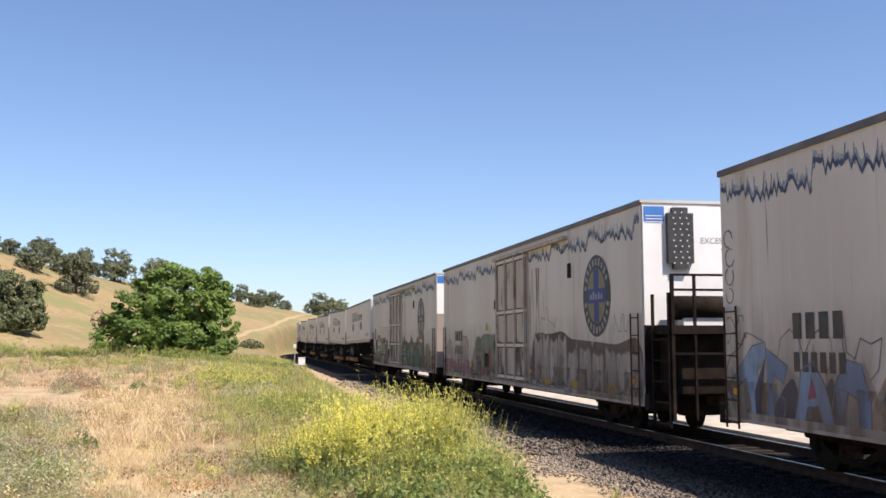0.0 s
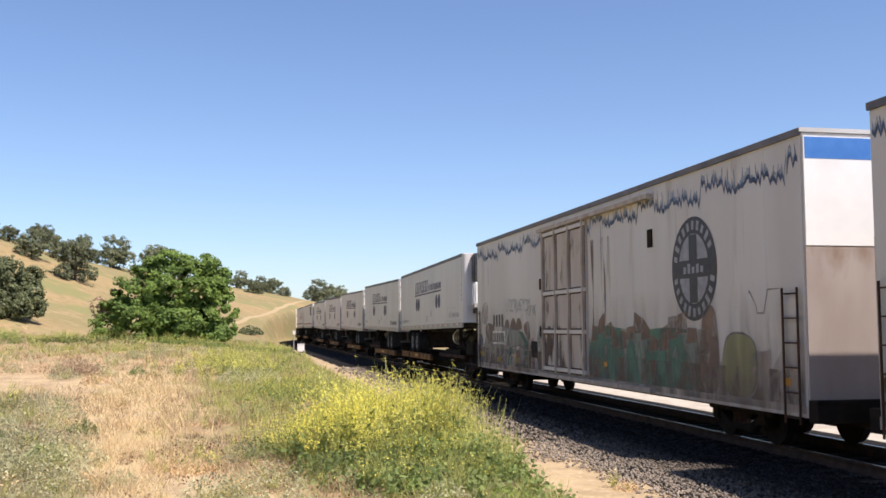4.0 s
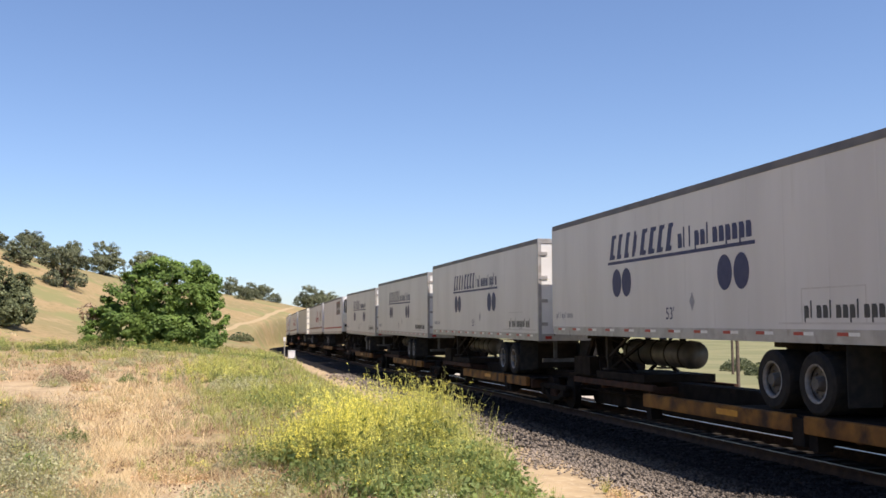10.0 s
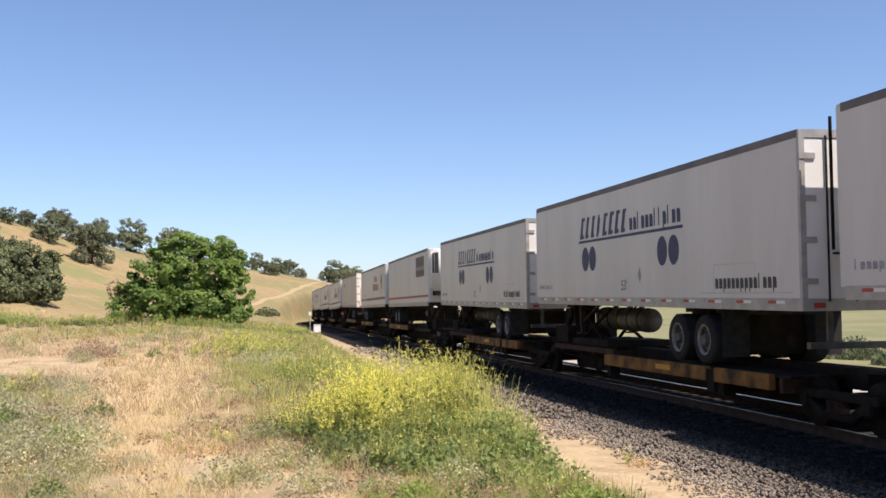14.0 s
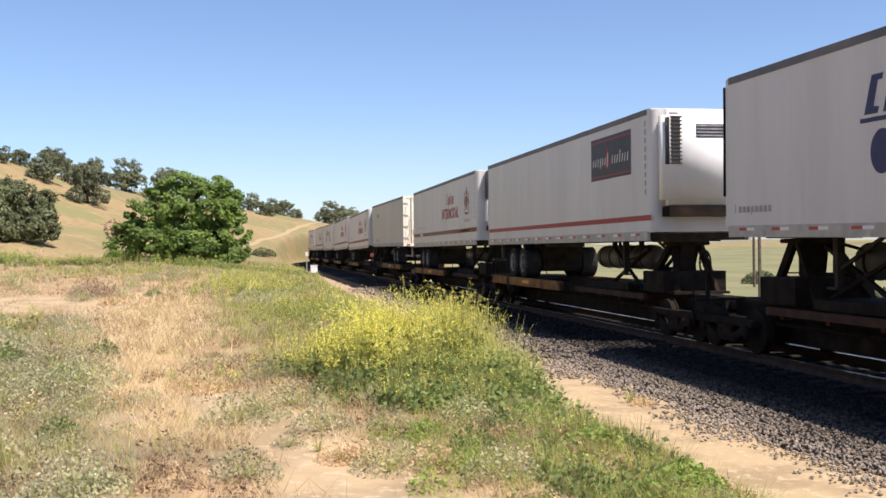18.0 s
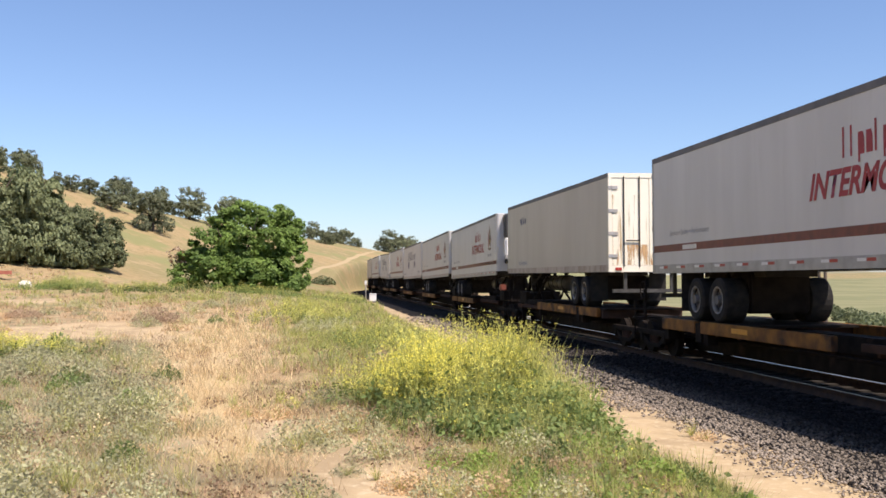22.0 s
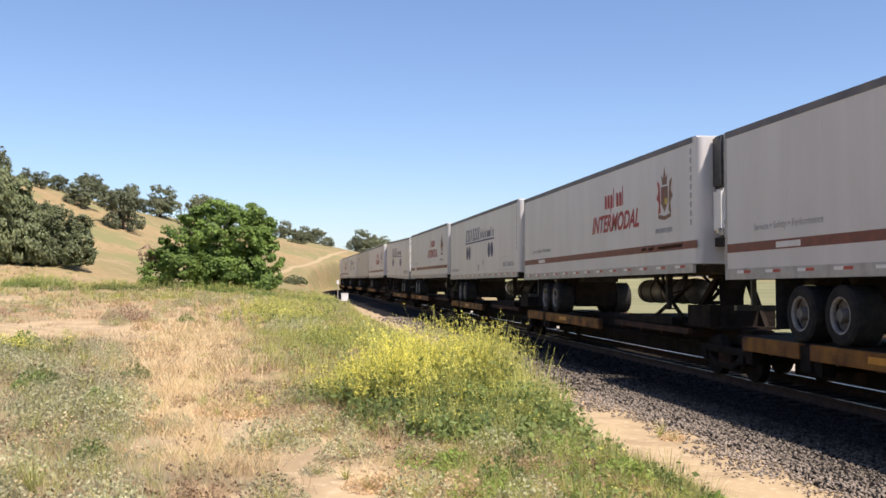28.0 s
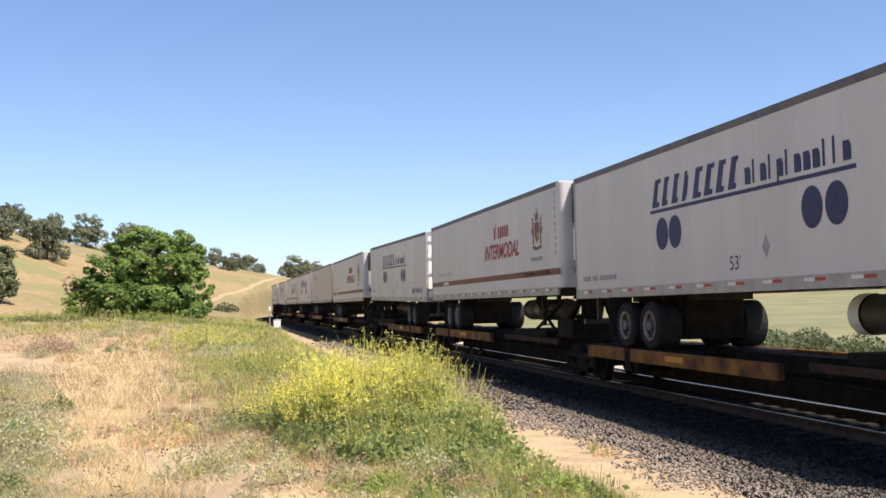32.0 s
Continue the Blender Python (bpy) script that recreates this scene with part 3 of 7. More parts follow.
def livery_intermodal(s, seed):
    s.put("stripe", s.bar(bmesh.new(), 0.03, 16.1, 0.55, 0.73), "maroon", "maroon stripe along the side")
    bm = small_marks(s, 9.65, 11.4, 1.92, 2.3, 7, seed)
    s.put("company_mark", bm, "red", "red letter-like bars")
    s.words("lettering", "INTERMODAL", 8.45, 1.28, 0.66, "red", "red slanted capital letters", 0.32, 0.96, bold=0.022)
    s.words("motto", "Service \u2022 Safety \u2022 Performance", 1.2, 0.95, 0.2, "grey_ink", "dark small lettering", 0, 1.05)
    s.put("crest", s.poly(bmesh.new(), [(13.98, 2.12), (13.98, 1.72), (14.2, 1.5), (14.42, 1.72), (14.42, 2.12)]), "brown", "dark brown and red crest shape")
    s.put("crest_field", s.bar(bmesh.new(), 14.02, 14.18, 1.85, 2.08, 0, 0.006), "maroon")
    s.put("crest_field", s.bar(bmesh.new(), 14.22, 14.38, 1.68, 1.83, 0, 0.006), "logo_yellow")
    for d in (-1, 1):
        x0 = 14.2 + d * 0.26
        s.put("crest_supporter", s.poly(bmesh.new(), [(x0, 1.5), (x0 + d * 0.16, 1.46), (x0 + d * 0.1, 1.72), (x0 + d * 0.26, 1.86), (x0 + d * 0.14, 2.02), (x0 + d * 0.22, 2.3), (x0 + d * 0.06, 2.22), (x0 + d * 0.02, 1.95)][::d], 0.005), "red" if d < 0 else "brown", "slender upright figure-like shape")
    s.put("crest_crown", s.poly(bmesh.new(), [(14.06, 2.16), (14.34, 2.16), (14.4, 2.42), (14.28, 2.32), (14.2, 2.62), (14.12, 2.32), (14.0, 2.42)]), "brown")
    s.put("crest_ribbon", s.poly(bmesh.new(), [(13.8, 1.36), (14.2, 1.3), (14.6, 1.36), (14.6, 1.46), (14.2, 1.4), (13.8, 1.46)], 0.005), "brown")
    s.put("stripe_note", small_marks(s, 12.6, 15.3, 0.6, 0.68, 16, seed + 3), "pale_ink")
    s.put("number_line", small_marks(s, 13.6, 14.7, 1.0, 1.12, 8, seed + 4), "grey_ink")
    s.put("pale_note", s.bar(bmesh.new(), 2.1, 3.0, 0.58, 0.69, 0, 0.006), "pale_ink")


def livery_panel(s, seed):
    s.put("sign_panel", s.bar(bmesh.new(), 12.0, 14.9, 1.63, 2.74), "char", "charcoal sign panel on the side")
    for z in (1.70, 2.62):
        s.put("panel_line", s.bar(bmesh.new(), 12.0, 14.9, z, z + 0.035, 0, 0.007), "red")
    s.put("panel_mark", small_marks_off(s, 12.15, 14.8, 2.0, 2.2, 15, seed), "pale_ink", "pale slanted script-like bars")
    s.put("panel_star", s.poly(bmesh.new(), [(13.1, 2.0), (13.25, 2.5), (13.4, 2.0), (13.25, 1.85)], 0.0075), "red")
    s.put("stripe", s.bar(bmesh.new(), 0.03, 16.1, 0.47, 0.6), "red", "red stripe along the side")


def small_marks_off(s, u0, u1, z0, z1, n, seed):
    rnd = random.Random(seed)
    bm = bmesh.new()
    w = (u1 - u0) / n
    for k in range(n):
        a = u0 + k * w
        if k == n // 2:
            continue
        s.bar(bm, a, a + w * 0.3, z0 - (0.06 if rnd.random() < 0.2 else 0), z1 + (0.1 if rnd.random() < 0.3 else 0), 0.05, 0.008)
    return bm


def livery_plain(s, seed):
    s.put("company_mark", small_marks(s, 3.25, 4.2, 2.12, 2.36, 7, seed), "navy", "small dark blue bars")
    s.put("company_star", s.poly(bmesh.new(), [(2.9, 2.1), (3.0, 2.25), (2.9, 2.4), (3.05, 2.34), (3.2, 2.42), (3.14, 2.26), (3.22, 2.12), (3.05, 2.2)]), "navy")
    s.put("number_line", small_marks(s, 2.6, 4.4, 0.36, 0.5, 12, seed + 1), "grey_ink")


LIVERY = {"alliance": livery_alliance, "intermodal": livery_intermodal, "panel": livery_panel, "plain": livery_plain}
TL, TH, TZ0, TZ1 = 16.15, 1.3, 2.19, 5.26


def wheel(parent, x, y, z, r, w, side):
    """A trailer's tyre on its rim."""
    tyre = fresh()
    n = 28
    prof = [(-w / 2, r * 0.62), (-w / 2, r * 0.9), (-w / 2 + 0.04, r), (w / 2 - 0.04, r), (w / 2, r * 0.9), (w / 2, r * 0.62)]
    rings = [[tyre.verts.new((px, pr * math.cos(k * math.tau / n), pr * math.sin(k * math.tau / n))) for k in range(n)] for px, pr in prof]
    for i in range(len(rings)):
        a, b = rings[i], rings[(i + 1) % len(rings)]
        for k in range(n):
            tyre.faces.new((a[k], a[(k + 1) % n], b[(k + 1) % n], b[k]))
    ob = part("wheel", tyre, "rubber", parent, smooth=False)
    rim = fresh()
    o = side * w / 2
    rod(rim, (o * 0.2, 0, 0), (o * 0.55, 0, 0), r * 0.61, 24)
    rod(rim, (o * 0.5, 0, 0), (o * 1.05, 0, 0), r * 0.25, 16, r * 0.2)
    for k in range(8):
        a = k * math.tau / 8
        rod(rim, (o * 0.5, r * 0.4 * math.cos(a), r * 0.4 * math.sin(a)), (o * 0.68, r * 0.4 * math.cos(a), r * 0.4 * math.sin(a)), 0.022, 6)
    part("rim", rim, "rim", ob, "dusty steel wheel rim")
    lip, rings = fresh(), []
    for px, pr in ((o * 0.98, r * 0.63), (o * 1.0, r * 0.56), (o * 0.7, r * 0.53), (o * 0.6, r * 0.6)):
        rings.append([lip.verts.new((px, pr * math.cos(k * math.tau / n), pr * math.sin(k * math.tau / n))) for k in range(n)])
    for a, b in zip(rings, rings[1:]):
        for k in range(n):
            lip.faces.new((a[k], a[(k + 1) % n], b[(k + 1) % n], b[k]))
    part("rim_lip", lip, "rim_lip", ob, "pale dusty lip of the wheel rim", True)
    ob.location = (x, y, z)
    return ob


def trailer_body(t, old):
    """The box: sides with a rounded nose, rails, roof and seams. The nose points to -y."""
    h, hl = TH, TL / 2
    bm = fresh()
    r, n = 0.17, 6
    ring = [(-h, hl), (-h, -hl + r)]
    ring += [(-h + r - r * math.cos(k * math.pi / 2 / n), -hl + r - r * math.sin(k * math.pi / 2 / n)) for k in range(1, n + 1)]
    ring += [(-x, y) for x, y in reversed(ring)]
    lo = [bm.verts.new((x, y, TZ0 + 0.2)) for x, y in ring]
    hi = [bm.verts.new((x, y, TZ1 - 0.03)) for x, y in ring]
    k = len(ring)
    for i in range(k):
        bm.faces.new((lo[i], lo[(i + 1) % k], hi[(i + 1) % k], hi[i]))
    bm.faces.new(hi)
    bm.faces.new(lo[::-1])
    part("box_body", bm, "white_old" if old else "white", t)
    part("roof_sheet", fresh(-h + 0.03, h - 0.03, -hl + 0.1, hl - 0.02, TZ1 - 0.03, TZ1 + 0.012), "roof_sheet", t)
    for s in (-1, 1):
        part("top_rail", fresh(*sorted((s * (h - 0.05), s * (h + 0.012))), -hl + 0.26, hl, TZ1 - 0.13, TZ1 + 0.005), "roof", t, "dark weathered top rail")
        part("bottom_rail", fresh(*sorted((s * (h - 0.06), s * (h + 0.016))), -hl + 0.26, hl, TZ0, TZ0 + 0.22), "grime" if old else "alu", t, "rust-brown bottom rail" if old else "dull metal bottom rail")
    seam = None
    for s in (-1, 1):
        for i in range(1, 13):
            m = Matrix.Translation((s * (h - 0.001), -hl + i * TL / 13, 0))
            if seam is None:
                seam = part("panel_seam", fresh(-0.003, 0.003, -0.018, 0.018, TZ0 + 0.23, TZ1 - 0.14), "white_old" if old else "white", t)
                seam.matrix_basis = m
            else:
                shared("panel_seam", seam, t, m)
    # reflecting tape along the lower rail
    for s in () if old else (-1, 1):
        for i in range(13):
            y = -hl + 0.7 + i * (TL - 1.3) / 12.4
            for nm, mt, y0 in (("red_tape", "tape_red", 0.0), ("white_tape", "tape_white", 0.29)):
                key = nm
                m = Matrix.Translation((s * (h + 0.019), y + y0, TZ0 + 0.15))
                if key not in TAPE:
                    TAPE[key] = part(nm, fresh(-0.002, 0.002, 0, 0.28, -0.028, 0.028), mt, t)
                    TAPE[key].matrix_basis = m
                else:
                    shared(nm, TAPE[key], t, m)


TAPE = {}


def cooling_unit(t, style):
    """The refrigeration unit on the nose."""
    y = -TL / 2
    if style == "carrier":
        bm = fresh()
        box(bm, -1.18, 1.18, y - 0.5, y + 0.01, TZ0 + 0.8, TZ1 - 0.06, 0.14)
        u = part("cooling_unit", bm, "plastic_white", t, "rounded white refrigeration unit", True)
        g = fresh()
        box(g, -1.14, -0.72, y - 0.535, y - 0.3, TZ1 - 1.45, TZ1 - 0.16, 0.11)
        g = part("grille", g, "unit_dark", u, "black rounded grille")
        for k in range(13):
            part("grille_rib", fresh(-1.07, -0.79, y - 0.545, y - 0.53, TZ1 - 1.34 + k * 0.088, TZ1 - 1.31 + k * 0.088), "steel", g)
        lv = part("louver", fresh(-0.42, 0.5, y - 0.512, y - 0.49, TZ1 - 0.72, TZ1 - 0.42), "unit_dark", u, "dark louver")
        for k in range(4):
            part("slat", fresh(-0.42, 0.5, y - 0.522, y - 0.51, TZ1 - 0.70 + k * 0.075, TZ1 - 0.67 + k * 0.075), "grey_ink", lv)
        part("drip_shelf", fresh(-1.05, 1.05, y - 0.42, y, TZ0 + 0.55, TZ0 + 0.78), "black", u)
    else:
        bm = fresh()
        box(bm, -0.95, 0.95, y - 0.48, y + 0.01, TZ1 - 1.2, TZ1 - 0.04, 0.05)
        u = part("cooling_unit", bm, "unit_dark", t, "black slatted refrigeration unit")
        for k in range(16):
            part("slat", fresh(-0.3, 0.9, y - 0.505, y - 0.48, TZ1 - 1.15 + k * 0.066, TZ1 - 1.12 + k * 0.066), "steel", u)
        bm = fresh()
        box(bm, -0.95, 0.95, y - 0.5, y + 0.01, TZ1 - 2.2, TZ1 - 1.22, 0.06)
        part("lower_cover", bm, "plastic_white", t, "white cover of the refrigeration unit")
        part("cover_band", fresh(-0.95, 0.95, y - 0.507, y - 0.3, TZ1 - 2.26, TZ1 - 2.1), "alu", t)
        for x in (-0.45, -0.38, 0.98):
            part("pipe", rod(fresh(), (x, y - 0.56, TZ1 - 2.25), (x, y - 0.56, TZ1 - 0.05), 0.028), "black", t)
        part("shelf", fresh(-0.9, 0.9, y - 0.45, y, TZ1 - 2.5, TZ1 - 2.3), "steel", t)
    nc = None
    for k in range(9):
        m = Matrix.Translation((-TH - 0.002, y + 0.37, TZ1 - 0.32 - k * 0.2))
        if nc is None:
            nc = part("number_mark", fresh(-0.002, 0.002, -0.045, 0.045, -0.065, 0.065), "grey_ink", t, "small dark bar")
            nc.matrix_basis = m
        else:
            shared("number_mark", nc, t, m)


def rear_doors(t, old):
    y, h = TL / 2, TH
    fr = fresh()
    for s in (-1, 1):
        box(fr, *sorted((s * (h - 0.09), s * (h + 0.012))), y - 0.02, y + 0.06, TZ0, TZ1)
    box(fr, -h + 0.09, h - 0.09, y - 0.02, y + 0.06, TZ1 - 0.14, TZ1)
    box(fr, -h + 0.09, h - 0.09, y - 0.02, y + 0.06, TZ0, TZ0 + 0.2)
    part("door_frame", fr, "door_cream_sunlit" if old else "alu", t)
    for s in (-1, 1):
        # doors lighter than the shaded box sides: their sunlight is in the colour
        d = part("door", fresh(*sorted((s * 0.01, s * (h - 0.1))), y + 0.01, y + 0.045, TZ0 + 0.21, TZ1 - 0.15), "door_cream_sunlit" if old else "plastic_white", t)
        for x in (0.32, 0.82):
            part("lock_rod", rod(fresh(), (s * x, y + 0.075, TZ0 + 0.16), (s * x, y + 0.075, TZ1 - 0.1), 0.018, 6), "steel", d)
        for z in (TZ0 + 0.5, TZ0 + 1.2, TZ0 + 1.9, TZ1 - 0.45):
            part("hinge", fresh(*sorted((s * (h - 0.28), s * (h + 0.02))), y + 0.045, y + 0.075, z - 0.05, z + 0.05), "alu", d)
        part("door_handle", fresh(*sorted((s * 0.3, s * 0.75)), y + 0.08, y + 0.1, TZ0 + 0.95, TZ0 + 0.99), "steel", d)
    for s in (-1, 1):
        part("tail_light", fresh(s * 1.0 - 0.1, s * 1.0 + 0.1, y + 0.06, y + 0.08, TZ0 + 0.05, TZ0 + 0.14), "tape_red", t, "red tail light")


def under_trailer(t, tank, seed, slide, cap):
    h, hl = TH, TL / 2
    cr = None
    for i in range(20):
        m = Matrix.Translation((0, -hl + 0.5 + i * (TL - 1.0) / 19, 0))
        if cr is None:
            cr = part("cross_member", fresh(-h + 0.05, h - 0.05, -0.04, 0.04, TZ0 + 0.02, TZ0 + 0.18), "steel", t)
            cr.matrix_basis = m
        else:
            shared("cross_member", cr, t, m)
    part("kingpin_plate", fresh(-0.6, 0.6, -hl + 0.4, -hl + 1.7, TZ0 - 0.03, TZ0 + 0.03), "steel", t)
    for s in (-1, 1):
        leg = fresh()
        box(leg, s * 0.75 - 0.07, s * 0.75 + 0.07, -hl + 3.0, -hl + 3.14, TZ0 - 0.62, TZ0 + 0.05)
        box(leg, s * 0.75 - 0.05, s * 0.75 + 0.05, -hl + 3.02, -hl + 3.12, TZ0 - 0.85, TZ0 - 0.6)
        box(leg, s * 0.75 - 0.14, s * 0.75 + 0.14, -hl + 2.94, -hl + 3.2, TZ0 - 0.88, TZ0 - 0.84)
        part("landing_leg", leg, "steel", t, "retracted steel landing leg")
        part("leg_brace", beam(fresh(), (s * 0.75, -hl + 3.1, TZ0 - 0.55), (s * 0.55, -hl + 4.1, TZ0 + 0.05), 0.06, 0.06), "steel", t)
    part("leg_brace", beam(fresh(), (-0.75, -hl + 3.07, TZ0 - 0.5), (0.75, -hl + 3.07, TZ0 - 0.1), 0.05, 0.05), "steel", t)
    if tank:
        bm = fresh()
        r, zt = 0.32, TZ0 - 0.42
        rod(bm, (-0.1, -hl + 2.7, zt), (-0.1, -hl + 6.25, zt), r, 24)
        tk = part("fuel_tank", bm, "tank", t, "round metal fuel tank slung below the floor", True)
        for k in range(5):
            yy = -hl + 2.95 + k * 0.76
            part("tank_strap", rod(fresh(), (-0.1, yy - 0.03, zt), (-0.1, yy + 0.03, zt), r + 0.012, 24), "black", tk)
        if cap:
            part("tank_cap", rod(fresh(), (-0.1, -hl + 6.0, zt), (-0.1, -hl + 6.27, zt), r + 0.016, 24), "tape_white", tk, "pale metal tank cap")
        for yy in (-hl + 3.6, -hl + 5.6):
            part("tank_hanger", fresh(-0.16, -0.04, yy - 0.05, yy + 0.05, zt, TZ0 + 0.02), "steel", tk)
    # sliding tandem
    part("slider", fresh(-0.6, 0.6, hl - slide - 4.4, hl - slide - 1.0, TZ0 - 0.12, TZ0 + 0.02), "steel", t)
    for yy in (hl - slide - 3.35, hl - slide - 2.05):
        part("axle", rod(fresh(), (-1.1, yy, 1.55), (1.1, yy, 1.55), 0.07, 10), "black", t)
        part("suspension", fresh(-0.72, 0.72, yy - 0.5, yy + 0.5, 1.25, TZ0 - 0.02, 0.05), "black", t)
        for s in (-1, 1):
            wheel(t, s * 1.0, yy, 1.55, 0.51, 0.56, s)
    for s in (-1, 1):
        part("mud_flap", fresh(s * 1.0 - 0.29, s * 1.0 + 0.29, hl - slide - 1.2, hl - slide - 1.185, TZ0 - 0.95, TZ0), "rubber", t, "black mud flap")
    bp = fresh()
    box(bp, -1.15, 1.15, hl - 0.12, hl, 1.55, 1.66)
    for s in (-1, 1):
        box(bp, s * 0.75 - 0.05, s * 0.75 + 0.05, hl - 0.1, hl - 0.03, 1.6, TZ0 + 0.02)
    part("rear_guard", bp, "tank", t, "dull steel underride guard")


def semi_trailer(style, nose_near, seed, unit="box", tank=True, slide=0.85):
    old = style == "plain"
    label = {"alliance": "white box trailer with navy marks and paired dots on a railcar", "intermodal": "white box trailer with maroon stripe and red letters on a railcar",
             "panel": "white refrigerated trailer with charcoal sign panel and red stripe", "plain": "cream-white weathered box trailer with rust-stained rear doors"}[style]
    t = thing("semi_trailer", label, "trailer", "trailers on the train")
    TAPE.clear()
    trailer_body(t, old)
    cooling_unit(t, unit)
    rear_doors(t, old)
    under_trailer(t, tank, seed, slide, style == "alliance" and nose_near)
    LIVERY[style](Side(t, TL, TH, TZ0, -1 if nose_near else 1), seed * 10)
    if old:
        for s in (-1, 1):
            for nm, z1, lvl, sz, col, o in (("rust_stain", TZ0 + 0.85, 0.46, 0.9, (0.55, 0.34, 0.16), 0.047), ("rust_stain", TZ0 + 2.4, 0.53, 0.35, (0.52, 0.36, 0.18), 0.048)):
                bm = bmesh.new()
                vs = [bm.verts.new(c) for c in ((s * 0.015, TL / 2 + o, TZ0 + 0.22), (s * 1.19, TL / 2 + o, TZ0 + 0.22), (s * 1.19, TL / 2 + o, z1), (s * 0.015, TL / 2 + o, z1))]
                bm.faces.new(vs)
                part(nm, bm, stained("door_runs" if lvl > 0.5 else "door_foot_rust", col, 0.0, sz, lvl, 7.0), t, "orange-brown rust on the doors")
    return t


# ---- railcars ----
WHEELSETS = []


def railway_truck(parent, y, name="truck"):
    """A two-axle bogie; wheels are parts of it."""
    bo = fresh()
    box(bo, -0.95, 0.95, -0.22, 0.22, 0.38, 0.62, 0.04)
    tr = part(name, bo, "black", parent, "black cast-steel bogie")
    for s in (-1, 1):
        sf = fresh()
        box(sf, s * 1.0 - 0.08, s * 1.0 + 0.08, -1.2, 1.2, 0.52, 0.66, 0.02)
        box(sf, s * 1.0 - 0.07, s * 1.0 + 0.07, -0.55, 0.55, 0.2, 0.32, 0.02)
        for e in (-1, 1):
            beam(sf, (s * 1.0, e * 1.05, 0.58), (s * 1.0, e * 0.4, 0.26), 0.12, 0.14)
            box(sf, s * 1.0 - 0.1, s * 1.0 + 0.1, e * 0.89 - 0.14, e * 0.89 + 0.14, 0.33, 0.6, 0.03)
        part("side_frame", sf, "black", tr)
        sp = fresh()
        for yy in (-0.2, 0.0, 0.2):
            for k in range(5):
                rod(sp, (s * 1.0, yy, 0.32 + k * 0.04), (s * 1.0, yy, 0.342 + k * 0.04), 0.075, 10)
        part("spring_nest", sp, "rust", tr)["kind"] = "stuff"
    for e in (-1, 1):
        ws = fresh()
        rod(ws, (-1.05, 0, 0), (1.05, 0, 0), 0.08, 10)
        for s in (-1, 1):
            rod(ws, (s * 0.70, 0, 0), (s * 0.83, 0, 0), 0.43, 28)
            rod(ws, (s * 0.67, 0, 0), (s * 0.70, 0, 0), 0.46, 28)
            rod(ws, (s * 0.83, 0, 0), (s * 0.86, 0, 0), 0.17, 14)
        wo = part("wheelset", ws, "black", tr, "steel wheels on their axle")
        wo.location = (0, e * 0.89, 0.43)
        WHEELSETS.append((wo, e * 0.89))
    tr.location = (0, y, 0)
    return tr


